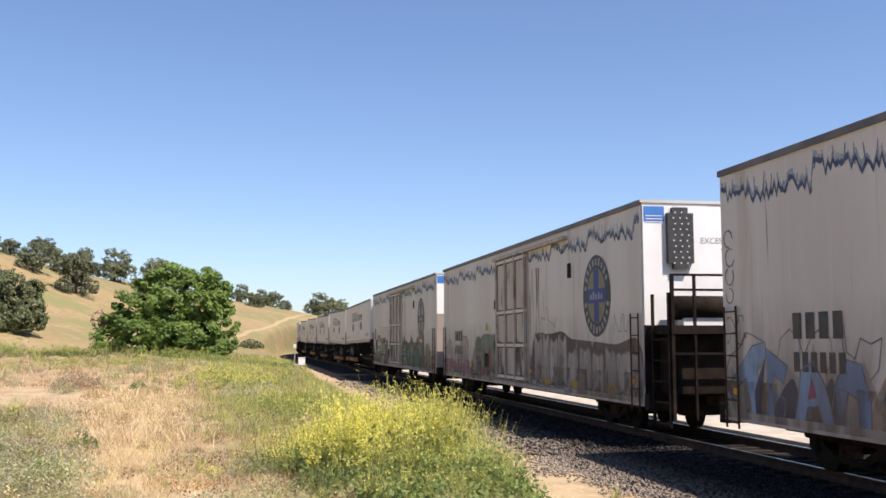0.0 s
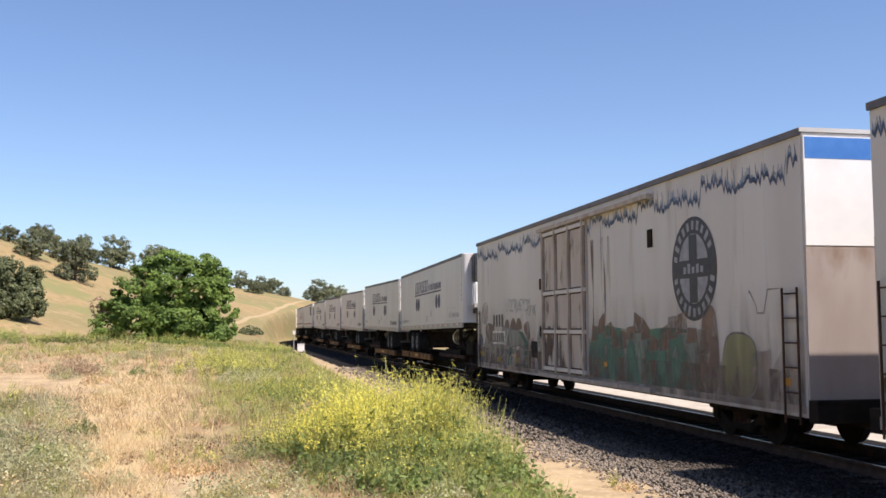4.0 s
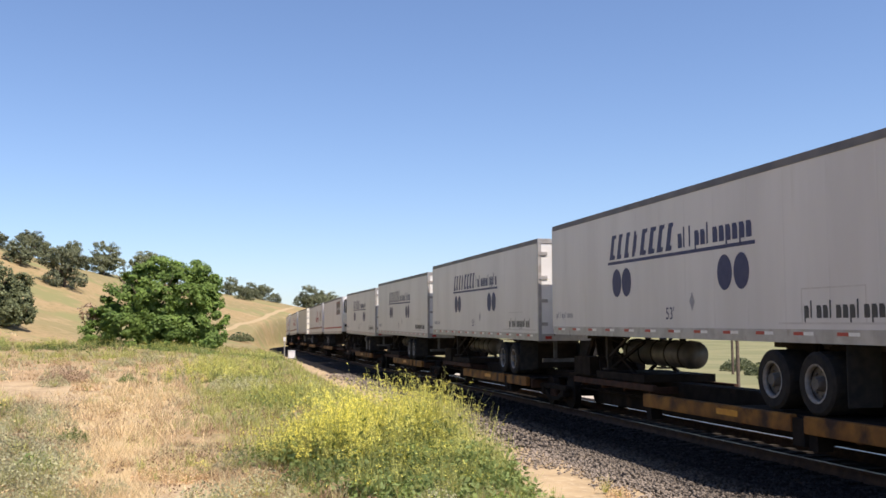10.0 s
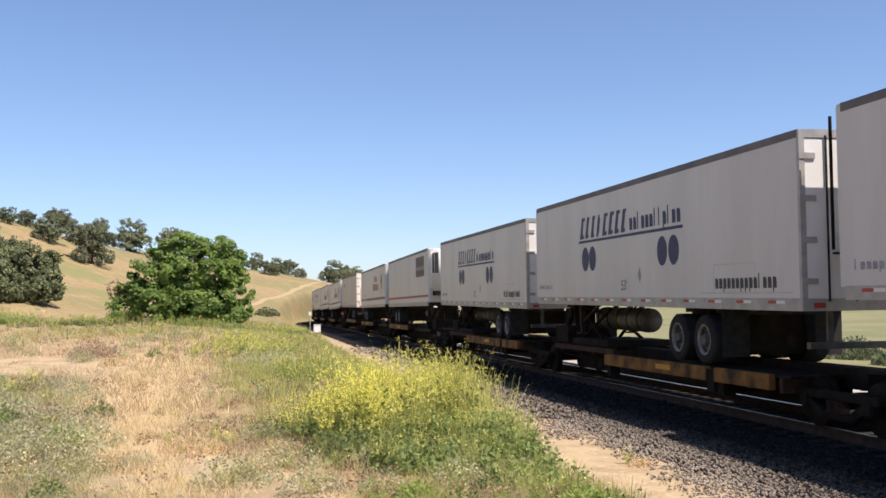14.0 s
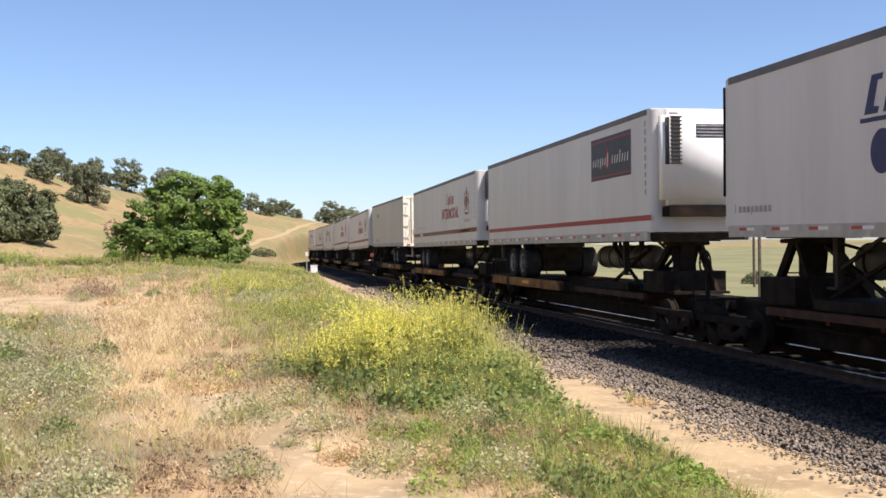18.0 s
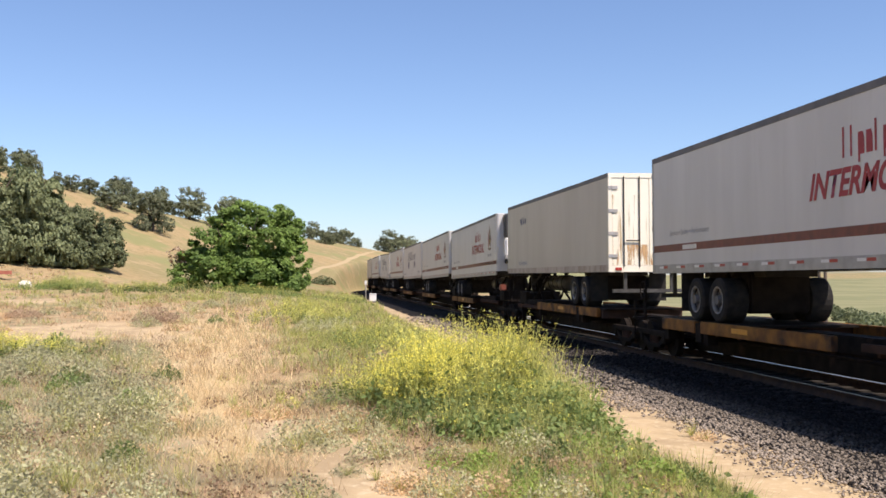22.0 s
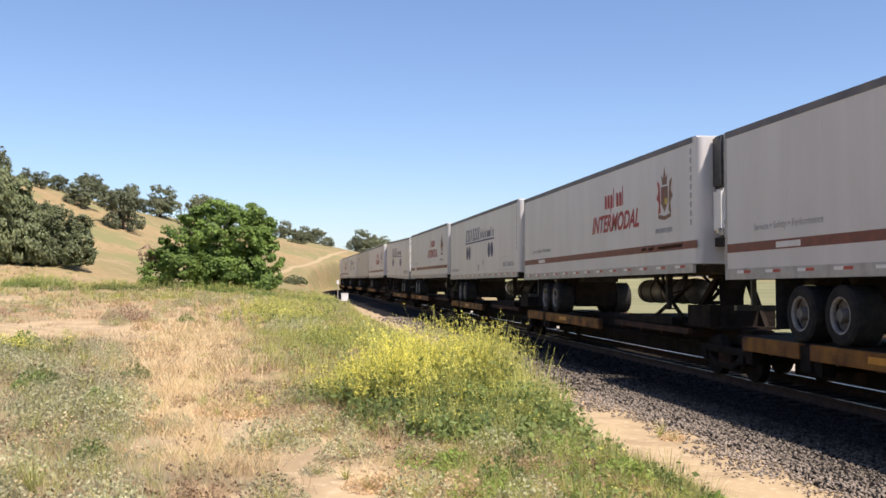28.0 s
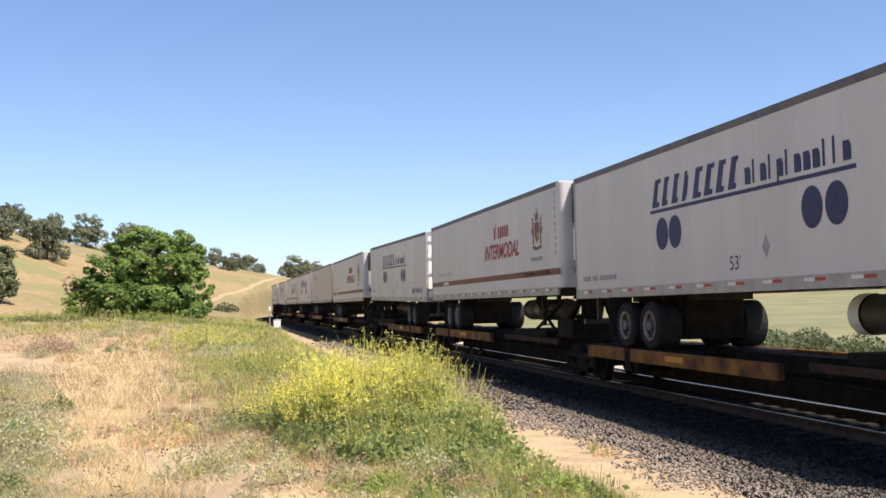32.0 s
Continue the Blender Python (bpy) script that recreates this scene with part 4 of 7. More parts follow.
def spine_car(gap_far, gap_near, nose_near, double, dp, dh, red_box):
    """One unit of a skeleton flatcar; its wheel platform lies under the trailer's tandem."""
    c = thing("flat_railcar", "grimy yellow-brown skeleton flat railcar under a trailer", "railcar", "flat railcars of the train")
    y0, y1 = -TL / 2 - gap_near / 2, TL / 2 + gap_far / 2
    bm = fresh()
    box(bm, -0.26, 0.26, y0 + 0.25, y1 - 0.25, 0.62, 0.98, 0.02)
    box(bm, -0.22, 0.22, y0 + 1.45, y1 - 1.45, 0.2, 0.62, 0.02)
    part("center_sill", bm, "black", c)
    f = 1 if nose_near else -1
    pa, pb = (f * (TL / 2 - 5.6), f * (TL / 2 - 0.4))
    pa, pb = min(pa, pb), max(pa, pb)
    part("wheel_platform", fresh(-1.3, 1.3, pa, pb, 0.98 + dp, 1.035 + dp), "black", c, "worn dark steel wheel deck")
    for s in (-1, 1):
        for ra, rb in ((0.9, 3.1), (3.45, 9.4)):
            ya, yb = sorted((f * (TL / 2 - ra), f * (TL / 2 - rb)))
            part("side_sill", box(fresh(), *sorted((s * 1.3, s * 1.42)), ya, yb, 0.76 + dp, 1.04 + dp, 0.015), "yellow_steel", c, "faded yellow-orange side sill")
            part("sill_bracket", fresh(*sorted((s * 1.1, s * 1.36)), yb - 0.3, yb - 0.05, 0.5 + dp, 0.77 + dp), "black", c)
        yb = f * (TL / 2 - 3.28)
        part("sill_bracket", fresh(*sorted((s * 0.26, s * 1.4)), yb - 0.17, yb + 0.17, 0.55 + dp, 0.99 + dp), "black", c)
        for k in range(5):
            yy = pa + 0.3 + k * (pb - pa - 0.6) / 4
            part("outrigger", fresh(*sorted((s * 0.24, s * 1.31)), yy - 0.06, yy + 0.06, 0.72 + dp, 0.98 + dp), "rust", c)
        part("sill_mark", fresh(*sorted((s * 1.42, s * 1.424)), *sorted((f * (TL / 2 - 5.2), f * (TL / 2 - 6.0))), 0.86 + dp, 0.97 + dp), "amber", c)
        # narrow walkway beams towards the hitch
        qa, qb = sorted((f * (-TL / 2 + 1.2), f * (TL / 2 - 9.7)))
        part("side_beam", fresh(*sorted((s * 0.95, s * 1.05)), qa, qb, 0.82, 0.96), "rust", c)
        for k in range(4):
            yy = qa + 0.4 + k * (qb - qa - 0.8) / 3
            part("outrigger", fresh(*sorted((s * 0.24, s * 0.96)), yy - 0.05, yy + 0.05, 0.74, 0.9), "rust", c)
    hy = f * (-TL / 2 + 1.05)
    hitch = part("hitch", fresh(-0.45, 0.45, hy - 0.4, hy + 0.4, 2.07 + dh, 2.158 + dh, 0.02), "black", c, "black trailer hitch stand")
    part("base_plate", fresh(-0.7, 0.7, hy - 0.9, hy + 1.3, 0.97, 1.03), "black", hitch)
    for s in (-1, 1):
        part("strut", beam(fresh(), (s * 0.55, hy + f * 1.15, 1.0), (s * 0.32, hy + f * 0.1, 2.09 + dh), 0.15, 0.13), "black", hitch)
        part("strut", beam(fresh(), (s * 0.5, hy - f * 0.6, 1.0), (s * 0.32, hy - f * 0.1, 2.09 + dh), 0.14, 0.13), "black", hitch)
    part("post", fresh(-0.2, 0.2, hy - 0.14, hy + 0.14, 1.0, 2.09 + dh), "black", hitch)
    for s in (-1, 1):
        part("hitch_brace", beam(fresh(), (s * 0.6, hy + f * 1.3, 1.05), (s * 0.45, hy + f * 3.6, 2.0 + dh), 0.07, 0.07), "black", hitch)
        part("hitch_brace", beam(fresh(), (s * 0.6, hy + f * 3.6, 1.05), (s * 0.45, hy + f * 1.2, 2.0 + dh), 0.07, 0.07), "black", hitch)
    part("hitch_box", fresh(-0.8, 0.8, *sorted((hy - f * 0.5, hy + f * 0.75)), 1.0, 1.5), "black", hitch)
    part("deck_box", fresh(-0.9, 0.9, *sorted((hy + f * 1.5, hy + f * 4.6)), 0.98, 1.16), "black", c)
    part("cross_tie", beam(fresh(), (-0.46, hy + f * 0.6, 1.55), (0.46, hy + f * 0.6, 1.55), 0.08, 0.08), "black", hitch)
    if red_box:
        part("valve_box", box(fresh(), -1.15, -0.85, y0 + 1.2, y0 + 1.6, 1.5, 1.82, 0.05), "maroon", c, "dull red valve box")
    part("brake_pipe", rod(fresh(), (-0.6, y0 + 0.6, 0.6), (-0.6, y1 - 0.6, 0.6), 0.03, 6), "black", c)
    railway_truck(c, y1 if not double else y1 - 1.25)
    if double:
        part("coupler", fresh(-0.14, 0.14, y1 - 0.6, y1 + 0.35, 0.7, 0.92, 0.03), "rust", c)
        hw = fresh()
        ring = [(-1.05, y1 - 0.45 + 0.26 * math.cos(k * math.tau / 14), 1.75 + 0.26 * math.sin(k * math.tau / 14)) for k in range(15)]
        for k in range(14):
            beam(hw, ring[k], ring[k + 1], 0.03, 0.03)
        for k in (0, 5, 9):
            beam(hw, ring[k], (-1.05, y1 - 0.45, 1.75), 0.022, 0.022)
        part("brake_wheel", hw, "black", c, "round hand-brake wheel")["kind"] = "stuff"
        part("brake_stand", beam(fresh(), (-1.0, y1 - 0.45, 0.9), (-1.0, y1 - 0.45, 1.78), 0.07, 0.07), "black", c)
        part("brake_platform", fresh(-1.3, 1.3, y1 - 0.5, y1 - 0.2, 0.95, 1.0), "black", c)
        for s in (-1, 1):
            part("grab_rail", beam(beam(fresh(), (s * 1.25, y1 - 0.3, 0.5), (s * 1.25, y1 - 0.3, 1.5), 0.03, 0.03), (s * 0.8, y1 - 0.3, 1.5), (s * 1.25, y1 - 0.3, 1.5), 0.03, 0.03), "black", c)
    return c


RL, RH, RZ0, RZ1 = 22.4, 1.5, 0.66, 5.35


def stained(name, colour, sy, sz, level, sx=0.0):
    """A stain that lies thinly on the paint in upright runs."""
    if name in STAINS:
        return STAINS[name]
    m = bpy.data.materials.new(name)
    m.use_nodes = True
    n, l = m.node_tree.nodes, m.node_tree.links
    b, out = n["Principled BSDF"], n["Material Output"]
    b.inputs["Base Color"].default_value = (*colour, 1)
    b.inputs["Roughness"].default_value = 0.85
    tc, mp, nz, mr = n.new("ShaderNodeTexCoord"), n.new("ShaderNodeMapping"), n.new("ShaderNodeTexNoise"), n.new("ShaderNodeMapRange")
    mp.inputs["Scale"].default_value = (sx, sy, sz)
    nz.inputs["Scale"].default_value, nz.inputs["Detail"].default_value = 1.0, 7.0
    mr.interpolation_type = "SMOOTHSTEP"
    for k, v in enumerate((level, level + 0.2, 0.0, 0.85)):
        mr.inputs[k + 1].default_value = v
    l.new(tc.outputs["Object"], mp.inputs[0])
    l.new(mp.outputs[0], nz.inputs["Vector"])
    l.new(nz.outputs[0], mr.inputs[0])
    clear, mx = n.new("ShaderNodeBsdfTransparent"), n.new("ShaderNodeMixShader")
    l.new(mr.outputs[0], mx.inputs[0])
    l.new(clear.outputs[0], mx.inputs[1])
    l.new(b.outputs[0], mx.inputs[2])
    l.new(mx.outputs[0], out.inputs[0])
    STAINS[name] = m
    return m


STAINS = {}


def low_grime(name, colour, top, most):
    """Road dirt on a car's lower side: streaky, thinning out upwards."""
    m = stained(name, colour, 2.2, 0.5, 0.3)
    n, l = m.node_tree.nodes, m.node_tree.links
    mr = next(k for k in n if k.type == "MAP_RANGE")
    mx = next(k for k in n if k.type == "MIX_SHADER")
    mr.inputs[1].default_value, mr.inputs[2].default_value, mr.inputs[3].default_value, mr.inputs[4].default_value = 0.36, 0.62, 0.15, 1.0
    sep, fade, mul = n.new("ShaderNodeSeparateXYZ"), n.new("ShaderNodeMapRange"), n.new("ShaderNodeMath")
    l.new(next(k for k in n if k.type == "TEX_COORD").outputs["Object"], sep.inputs[0])
    for k, v in enumerate((0.6, top, most, 0.0)):
        fade.inputs[k + 1].default_value = v
    l.new(sep.outputs[2], fade.inputs[0])
    mul.operation = "MULTIPLY"
    l.new(mr.outputs[0], mul.inputs[0])
    l.new(fade.outputs[0], mul.inputs[1])
    l.new(mul.outputs[0], mx.inputs[0])
    return m


def scribble(s, seed, u0, u1, z0, z1, mt):
    """Thin sprayed scrawl, a wandering line with no letters in it."""
    rnd = random.Random(seed)
    bm = bmesh.new()
    u, z = u0, rnd.uniform(z0, z1)
    while u < u1:
        nu, nz = u + rnd.uniform(-0.06, 0.16), min(z1, max(z0, z + rnd.uniform(-0.45, 0.45)))
        d = math.hypot(nu - u, nz - z) + 1e-6
        pu, pz = -(nz - z) / d * 0.011, (nu - u) / d * 0.011
        s.poly(bm, [(u - pu, z - pz), (nu - pu, nz - pz), (nu + pu, nz + pz), (u + pu, z + pz)], 0.006)
        u, z = max(nu, u + 0.01), nz
    s.put("spray_scrawl", bm, GRAF[mt], "thin sprayed scrawl")


GRAF = {
    "dark": surf("spray_dark", (0.12, 0.11, 0.12), (0.30, 0.28, 0.27), 3, 0.7),
    "pale": surf("spray_pale", (0.52, 0.49, 0.46), (0.42, 0.385, 0.355), 1.5, 0.7),
    "tan": surf("spray_tan", (0.36, 0.27, 0.19), (0.28, 0.20, 0.14), 2, 0.7),
    "slate": surf("spray_slate", (0.10, 0.16, 0.16), (0.18, 0.23, 0.22), 3, 0.7),
    "plum": surf("spray_plum", (0.13, 0.085, 0.10), (0.24, 0.17, 0.18), 3, 0.7),
    "teal_dark": surf("spray_dark_teal", (0.045, 0.12, 0.09), (0.08, 0.16, 0.12), 3, 0.7),
    "spike": surf("spray_spike", (0.22, 0.27, 0.34), (0.12, 0.15, 0.21), 4, 0.7),
    "wave": surf("spray_wave_blue", (0.035, 0.05, 0.10), (0.08, 0.11, 0.18), 2, 0.7),
}


def wave_band(s, seed):
    """The sprayed band under the eaves: a repeated saw-edged dark line with pale blue shading and thin spikes above it."""
    rnd = random.Random(seed)
    line, haze, spikes = bmesh.new(), bmesh.new(), bmesh.new()
    u, start, teeth = 0.06, -0.1, [rnd.uniform(-0.11, 0.11) for k in range(48)]
    while u < RL - 0.15:
        if u - start > 3.14:
            start += 3.14
        f, k = (u - start) / 3.14, int((u - start) / 0.066)
        base = 4.17 - 0.24 * f + 0.05 * math.sin(f * 9.5)
        pts = [(u, base + teeth[k % 48] * 1.25), (u + 0.066, base + teeth[(k + 1) % 48] * 1.25 - 0.006)]
        if f < 0.03:
            pts[0] = (u, base - 0.2)
        th = 0.032 + 0.022 * abs(math.sin(k * 1.7))
        s.poly(line, [(pts[0][0], pts[0][1] - th), (pts[1][0], pts[1][1] - th), (pts[1][0], pts[1][1] + th), (pts[0][0], pts[0][1] + th)], 0.0055)
        hi = 0.06 + 0.10 * abs(math.sin(f * 17.0 + 1.0)) + 0.05 * abs(teeth[(k + 7) % 48]) * 4
        s.poly(haze, [(pts[0][0], pts[0][1]), (pts[1][0], pts[1][1]), (pts[1][0], pts[1][1] + hi * rnd.uniform(0.6, 1.2)), (pts[0][0], pts[0][1] + hi)], 0.0045)
        if k % 4 == 1:
            tall = 0.08 + 0.26 * abs(math.sin(k * 2.3 + 0.4))
            lean = 0.05 * math.sin(k * 1.1)
            s.poly(spikes, [(u, base), (u + 0.045, base), (u + 0.03 + lean, base + tall), (u + 0.012 + lean, base + tall)], 0.005)
        u += 0.066
    s.put("wave_line", line, GRAF["wave"], "jagged dark blue sprayed line")
    s.put("wave_haze", haze, faded("spray_haze", (0.36, 0.42, 0.50), 0.42, 0.75, 3.0), "pale blue sprayed shading")
    s.put("wave_spike", spikes, GRAF["spike"], "thin grey-blue sprayed spikes")


def faded(name, colour, level, most, scale=1.6):
    """Thin old paint, worn through in patches and streaks."""
    m = stained(name, colour, scale, scale * 0.6, level)
    for node in m.node_tree.nodes:
        if node.type == "MAP_RANGE":
            node.inputs[1].default_value, node.inputs[2].default_value = level, level + 0.16
            node.inputs[3].default_value, node.inputs[4].default_value = most * 0.45, most
    return m


def rounded(pts, n=5):
    """A closed smooth line through the points."""
    out, k = [], len(pts)
    for i in range(k):
        p0, p1, p2, p3 = (pts[(i + j) % k] for j in (-1, 0, 1, 2))
        for q in range(n):
            t = q / n
            out.append(tuple(0.5 * (2 * b + (c - a) * t + (2 * a - 5 * b + 4 * c - d) * t * t + (3 * b - a - 3 * c + d) * t ** 3) for a, b, c, d in zip(p0, p1, p2, p3)))
    return out


def stroke(s, bm, pts, width, off, closed=False, seed=0):
    """A sprayed line along the points, of slightly uneven width."""
    rnd = random.Random(seed)
    ends = list(zip(pts, pts[1:] + pts[:1])) if closed else list(zip(pts, pts[1:]))
    for (u0, z0), (u1, z1) in ends:
        d = math.hypot(u1 - u0, z1 - z0) or 1.0
        w = width * rnd.uniform(0.75, 1.25) / 2
        ex, ez = (u1 - u0) / d * w * 0.6, (z1 - z0) / d * w * 0.6
        nu, nz = -(z1 - z0) / d * w, (u1 - u0) / d * w
        s.poly(bm, [(u0 - nu - ex, z0 - nz - ez), (u1 - nu + ex, z1 - nz + ez), (u1 + nu + ex, z1 + nz + ez), (u0 + nu - ex, z0 + nz - ez)], off)
    return bm


def painted(s, pts, fill, rim, width, off, smooth=True, label="faded sprayed shape with a dark rim"):
    """One sprayed shape: its worn fill and its rim."""
    line = rounded(pts) if smooth else list(pts)
    if fill:
        s.put("sprayed_shape", s.poly(bmesh.new(), line, off), fill, label)
    if rim:
        s.put("sprayed_rim", stroke(s, bmesh.new(), line, width, off + 0.0012, True, len(pts)), GRAF[rim], "dark sprayed rim")


def bubble(u, z, w, h, seed):
    """The corners of a bulging upright shape."""
    r = random.Random(seed)
    j = lambda a: a + r.uniform(-0.07, 0.07)
    return [(u + w * j(0.08), z + h * j(0.05)), (u + w * j(0.5), z + h * j(0.1)), (u + w * j(0.92), z + h * j(0.04)), (u + w * j(0.98), z + h * j(0.5)), (u + w * j(0.9), z + h * j(0.95)), (u + w * j(0.5), z + h * j(0.9)), (u + w * j(0.1), z + h * j(0.97)), (u + w * j(0.02), z + h * j(0.5))]


def graffiti_blue(s):
    """Big angular pale-blue shapes with dark folds, and loose dark outlines above them."""
    light, mid, fold = faded("spray_light_blue", (0.30, 0.42, 0.60), 0.3, 0.95), faded("spray_mid_blue", (0.22, 0.33, 0.52), 0.3, 0.95), faded("spray_fold", (0.10, 0.10, 0.14), 0.3, 0.92)
    painted(s, [(0.12, 0.62), (1.05, 1.38), (1.5, 1.45), (1.55, 1.2), (1.2, 0.95), (1.45, 0.1), (1.0, 0.12), (0.8, 0.8), (0.5, 0.62)], light, "dark", 0.03, 0.006, False)
    painted(s, [(1.25, 0.85), (1.5, 1.2), (1.35, 0.5), (1.3, 0.12), (1.12, 0.12), (1.1, 0.6)], fold, None, 0, 0.0075, False)
    painted(s, [(1.5, 1.35), (2.2, 1.05), (2.05, 0.75), (1.75, 0.9), (1.7, 0.62), (2.1, 0.5), (2.05, 0.15), (1.48, 0.1), (1.55, 0.7)], mid, "dark", 0.03, 0.0065, False)
    painted(s, [(1.75, 0.35), (2.3, 0.85), (2.5, 0.55), (2.45, 0.1), (1.85, 0.12)], fold, None, 0, 0.0068)
    painted(s, [(2.35, 0.08), (2.6, 1.0), (2.95, 1.15), (3.25, 0.8), (3.5, 0.15), (3.2, 0.15), (3.05, 0.45), (2.75, 0.4), (2.65, 0.08)], light, "dark", 0.03, 0.0082, False)
    painted(s, [(2.78, 0.55), (2.9, 0.9), (3.02, 0.58)], faded("spray_rose", (0.42, 0.10, 0.20), 0.3, 0.9), "dark", 0.02, 0.0098, False)
    painted(s, [(3.35, 0.2), (3.55, 0.85), (3.85, 1.18), (4.2, 1.12), (4.4, 0.6), (4.38, 0.12), (4.12, 0.12), (4.1, 0.6), (3.85, 0.7), (3.7, 0.12)], mid, "dark", 0.03, 0.0065, False)
    painted(s, [(3.15, 0.5), (3.45, 0.9), (3.55, 0.45), (3.4, 0.12)], fold, None, 0, 0.0072)
    painted(s, [(4.45, 0.1), (4.7, 0.9), (5.3, 1.2), (6.2, 0.9), (6.4, 0.1)], faded("spray_sand", (0.42, 0.31, 0.22), 0.34, 0.85), None, 0, 0.006)
    line = bmesh.new()
    for k, arc in enumerate(([(0.1, 0.95), (0.25, 1.2), (0.6, 1.35), (0.85, 1.62), (1.15, 1.55), (1.45, 1.45)], [(1.9, 1.2), (2.0, 1.5), (2.3, 1.66), (2.55, 1.5), (2.7, 1.2), (2.65, 1.0)], [(2.75, 1.3), (2.95, 1.55), (3.2, 1.66), (3.45, 1.5), (3.5, 1.2), (3.3, 0.95)], [(3.8, 1.7), (3.85, 1.3), (4.05, 1.2), (4.2, 1.5), (4.45, 1.42), (4.7, 1.5), (4.6, 1.05), (4.4, 0.9)], [(3.5, 1.5), (3.7, 1.7), (3.8, 1.2)])):
        stroke(s, line, arc, 0.026, 0.0075, False, k)
    s.put("spray_outline", line, GRAF["dark"], "loose dark sprayed outlines")
    for k, (u, z, sz) in enumerate(((0.12, 3.35, 0.16), (0.16, 3.0, 0.17), (0.14, 2.65, 0.16), (0.15, 2.3, 0.14))):
        ring = [(u + sz * (1 + math.cos(a * 0.7 + k)), z + sz * math.sin(a * 0.7 + k)) for a in range(8)]
        s.put("spray_scrawl", stroke(s, bmesh.new(), ring, 0.03, 0.006, False, k), GRAF["dark"], "thin sprayed scrawl")
    scribble(s, 81, 0.12, 0.75, 1.72, 1.92, "dark")
    scribble(s, 82, 0.14, 0.85, 1.4, 1.62, "dark")


def graffiti_grey(s):
    """Two pale pink-footed bubbles, olive shapes before and on the door, and a long row of grey bubbles."""
    pale, pink = faded("spray_chalk", (0.52, 0.46, 0.43), 0.3, 0.85), faded("spray_dusky_pink", (0.46, 0.22, 0.25), 0.36, 0.85)
    painted(s, [(0.3, 0.5), (0.35, 1.1), (0.8, 1.38), (1.2, 1.55), (1.7, 1.4), (2.0, 0.8), (1.6, 0.3), (0.8, 0.25)], pale, "plum", 0.03, 0.006)
    painted(s, [(2.3, 0.6), (2.5, 1.3), (3.2, 1.3), (3.5, 1.62), (4.6, 1.65), (5.0, 1.1), (4.8, 0.5), (3.9, 0.3), (3.0, 0.5)], pale, "plum", 0.03, 0.0065)
    painted(s, [(0.4, 0.28), (0.7, 0.66), (1.8, 0.72), (3.0, 0.55), (4.0, 0.6), (5.3, 0.42), (5.2, 0.15), (3.6, 0.2), (2.0, 0.36), (1.0, 0.14)], pink, "plum", 0.02, 0.0085)
    olive, sage, red = faded("spray_olive", (0.20, 0.20, 0.14), 0.34, 0.92), faded("spray_moss", (0.24, 0.29, 0.22), 0.36, 0.85), faded("spray_brick_red", (0.42, 0.13, 0.12), 0.36, 0.85)
    painted(s, [(6.05, 1.2), (6.3, 1.62), (7.0, 1.55), (7.15, 1.1), (6.95, 0.4), (6.6, 0.18), (6.3, 0.45)], olive, "dark", 0.05, 0.006)
    painted(s, [(6.15, 1.05), (6.5, 1.1), (7.0, 1.04), (6.9, 0.92), (6.4, 0.95)], faded("spray_khaki", (0.36, 0.33, 0.22), 0.3, 0.9), None, 0, 0.0075)
    painted(s, [(7.0, 1.5), (7.6, 1.72), (8.4, 1.7), (9.4, 1.66), (9.5, 1.0), (9.4, 0.35), (8.6, 0.45), (7.6, 0.3), (7.1, 0.6)], sage, "dark", 0.06, 0.0062)
    painted(s, [(8.15, 0.35), (8.1, 1.15), (8.35, 1.3), (8.6, 0.9), (8.4, 0.3)], red, None, 0, 0.0078)
    painted(s, [(6.7, 0.12), (7.2, 0.55), (7.5, 0.4), (7.2, 0.1)], red, None, 0, 0.0078)
    back = faded("spray_murk", (0.15, 0.115, 0.105), 0.3, 0.88)
    painted(s, [(13.6, 0.4), (13.75, 1.35), (14.3, 1.72), (15.4, 1.68), (16.6, 1.75), (17.4, 1.55), (18.3, 1.5), (19.6, 1.45), (20.8, 1.4), (22.1, 1.5), (22.2, 0.4), (20.0, 0.2), (17.0, 0.22), (15.0, 0.22)], back, None, 0, 0.0052)
    greys = [faded("spray_taupe", (0.50, 0.455, 0.42), 0.28, 0.95), faded("spray_stone_grey", (0.44, 0.41, 0.385), 0.28, 0.95)]
    u = 13.95
    for k, w in enumerate((0.85, 0.7, 0.75, 0.85, 0.95, 1.0, 0.95, 0.85, 0.9, 0.75)):
        tall = 1.62 if k < 4 else 1.32
        painted(s, bubble(u, 0.24 if k < 4 else 0.16, w, tall - 0.2, 300 + k), greys[k % 2], "dark", 0.05, 0.0065 + 0.0004 * (k % 2))
        inner = bmesh.new()
        for q in range(2):
            stroke(s, inner, [(u + w * (0.36 + 0.28 * q), 0.5 + 0.28 * ((k + q) % 3)), (u + w * (0.4 + 0.25 * q), 0.82 + 0.22 * ((k + q) % 3))], 0.06, 0.0085, False, k)
        s.put("spray_fold_line", inner, GRAF["dark"])
        if k % 3 == 1:
            painted(s, [(u + w * 0.2, 0.25), (u + w * 0.5, 0.42), (u + w * 0.9, 0.4), (u + w, 0.25)], faded("spray_yellow", (0.50, 0.36, 0.05), 0.3, 0.9), None, 0, 0.0088)
        u += w * 0.985
    line = bmesh.new()
    stroke(s, line, [(14.5, 2.0), (14.75, 2.2), (15.0, 2.1), (15.2, 2.5), (15.3, 2.45), (15.35, 2.1), (15.7, 2.0), (16.0, 1.9), (16.1, 2.15)], 0.035, 0.0065, False, 3)
    s.put("spray_scrawl", line, GRAF["tan"], "thin red-brown sprayed scrawl")


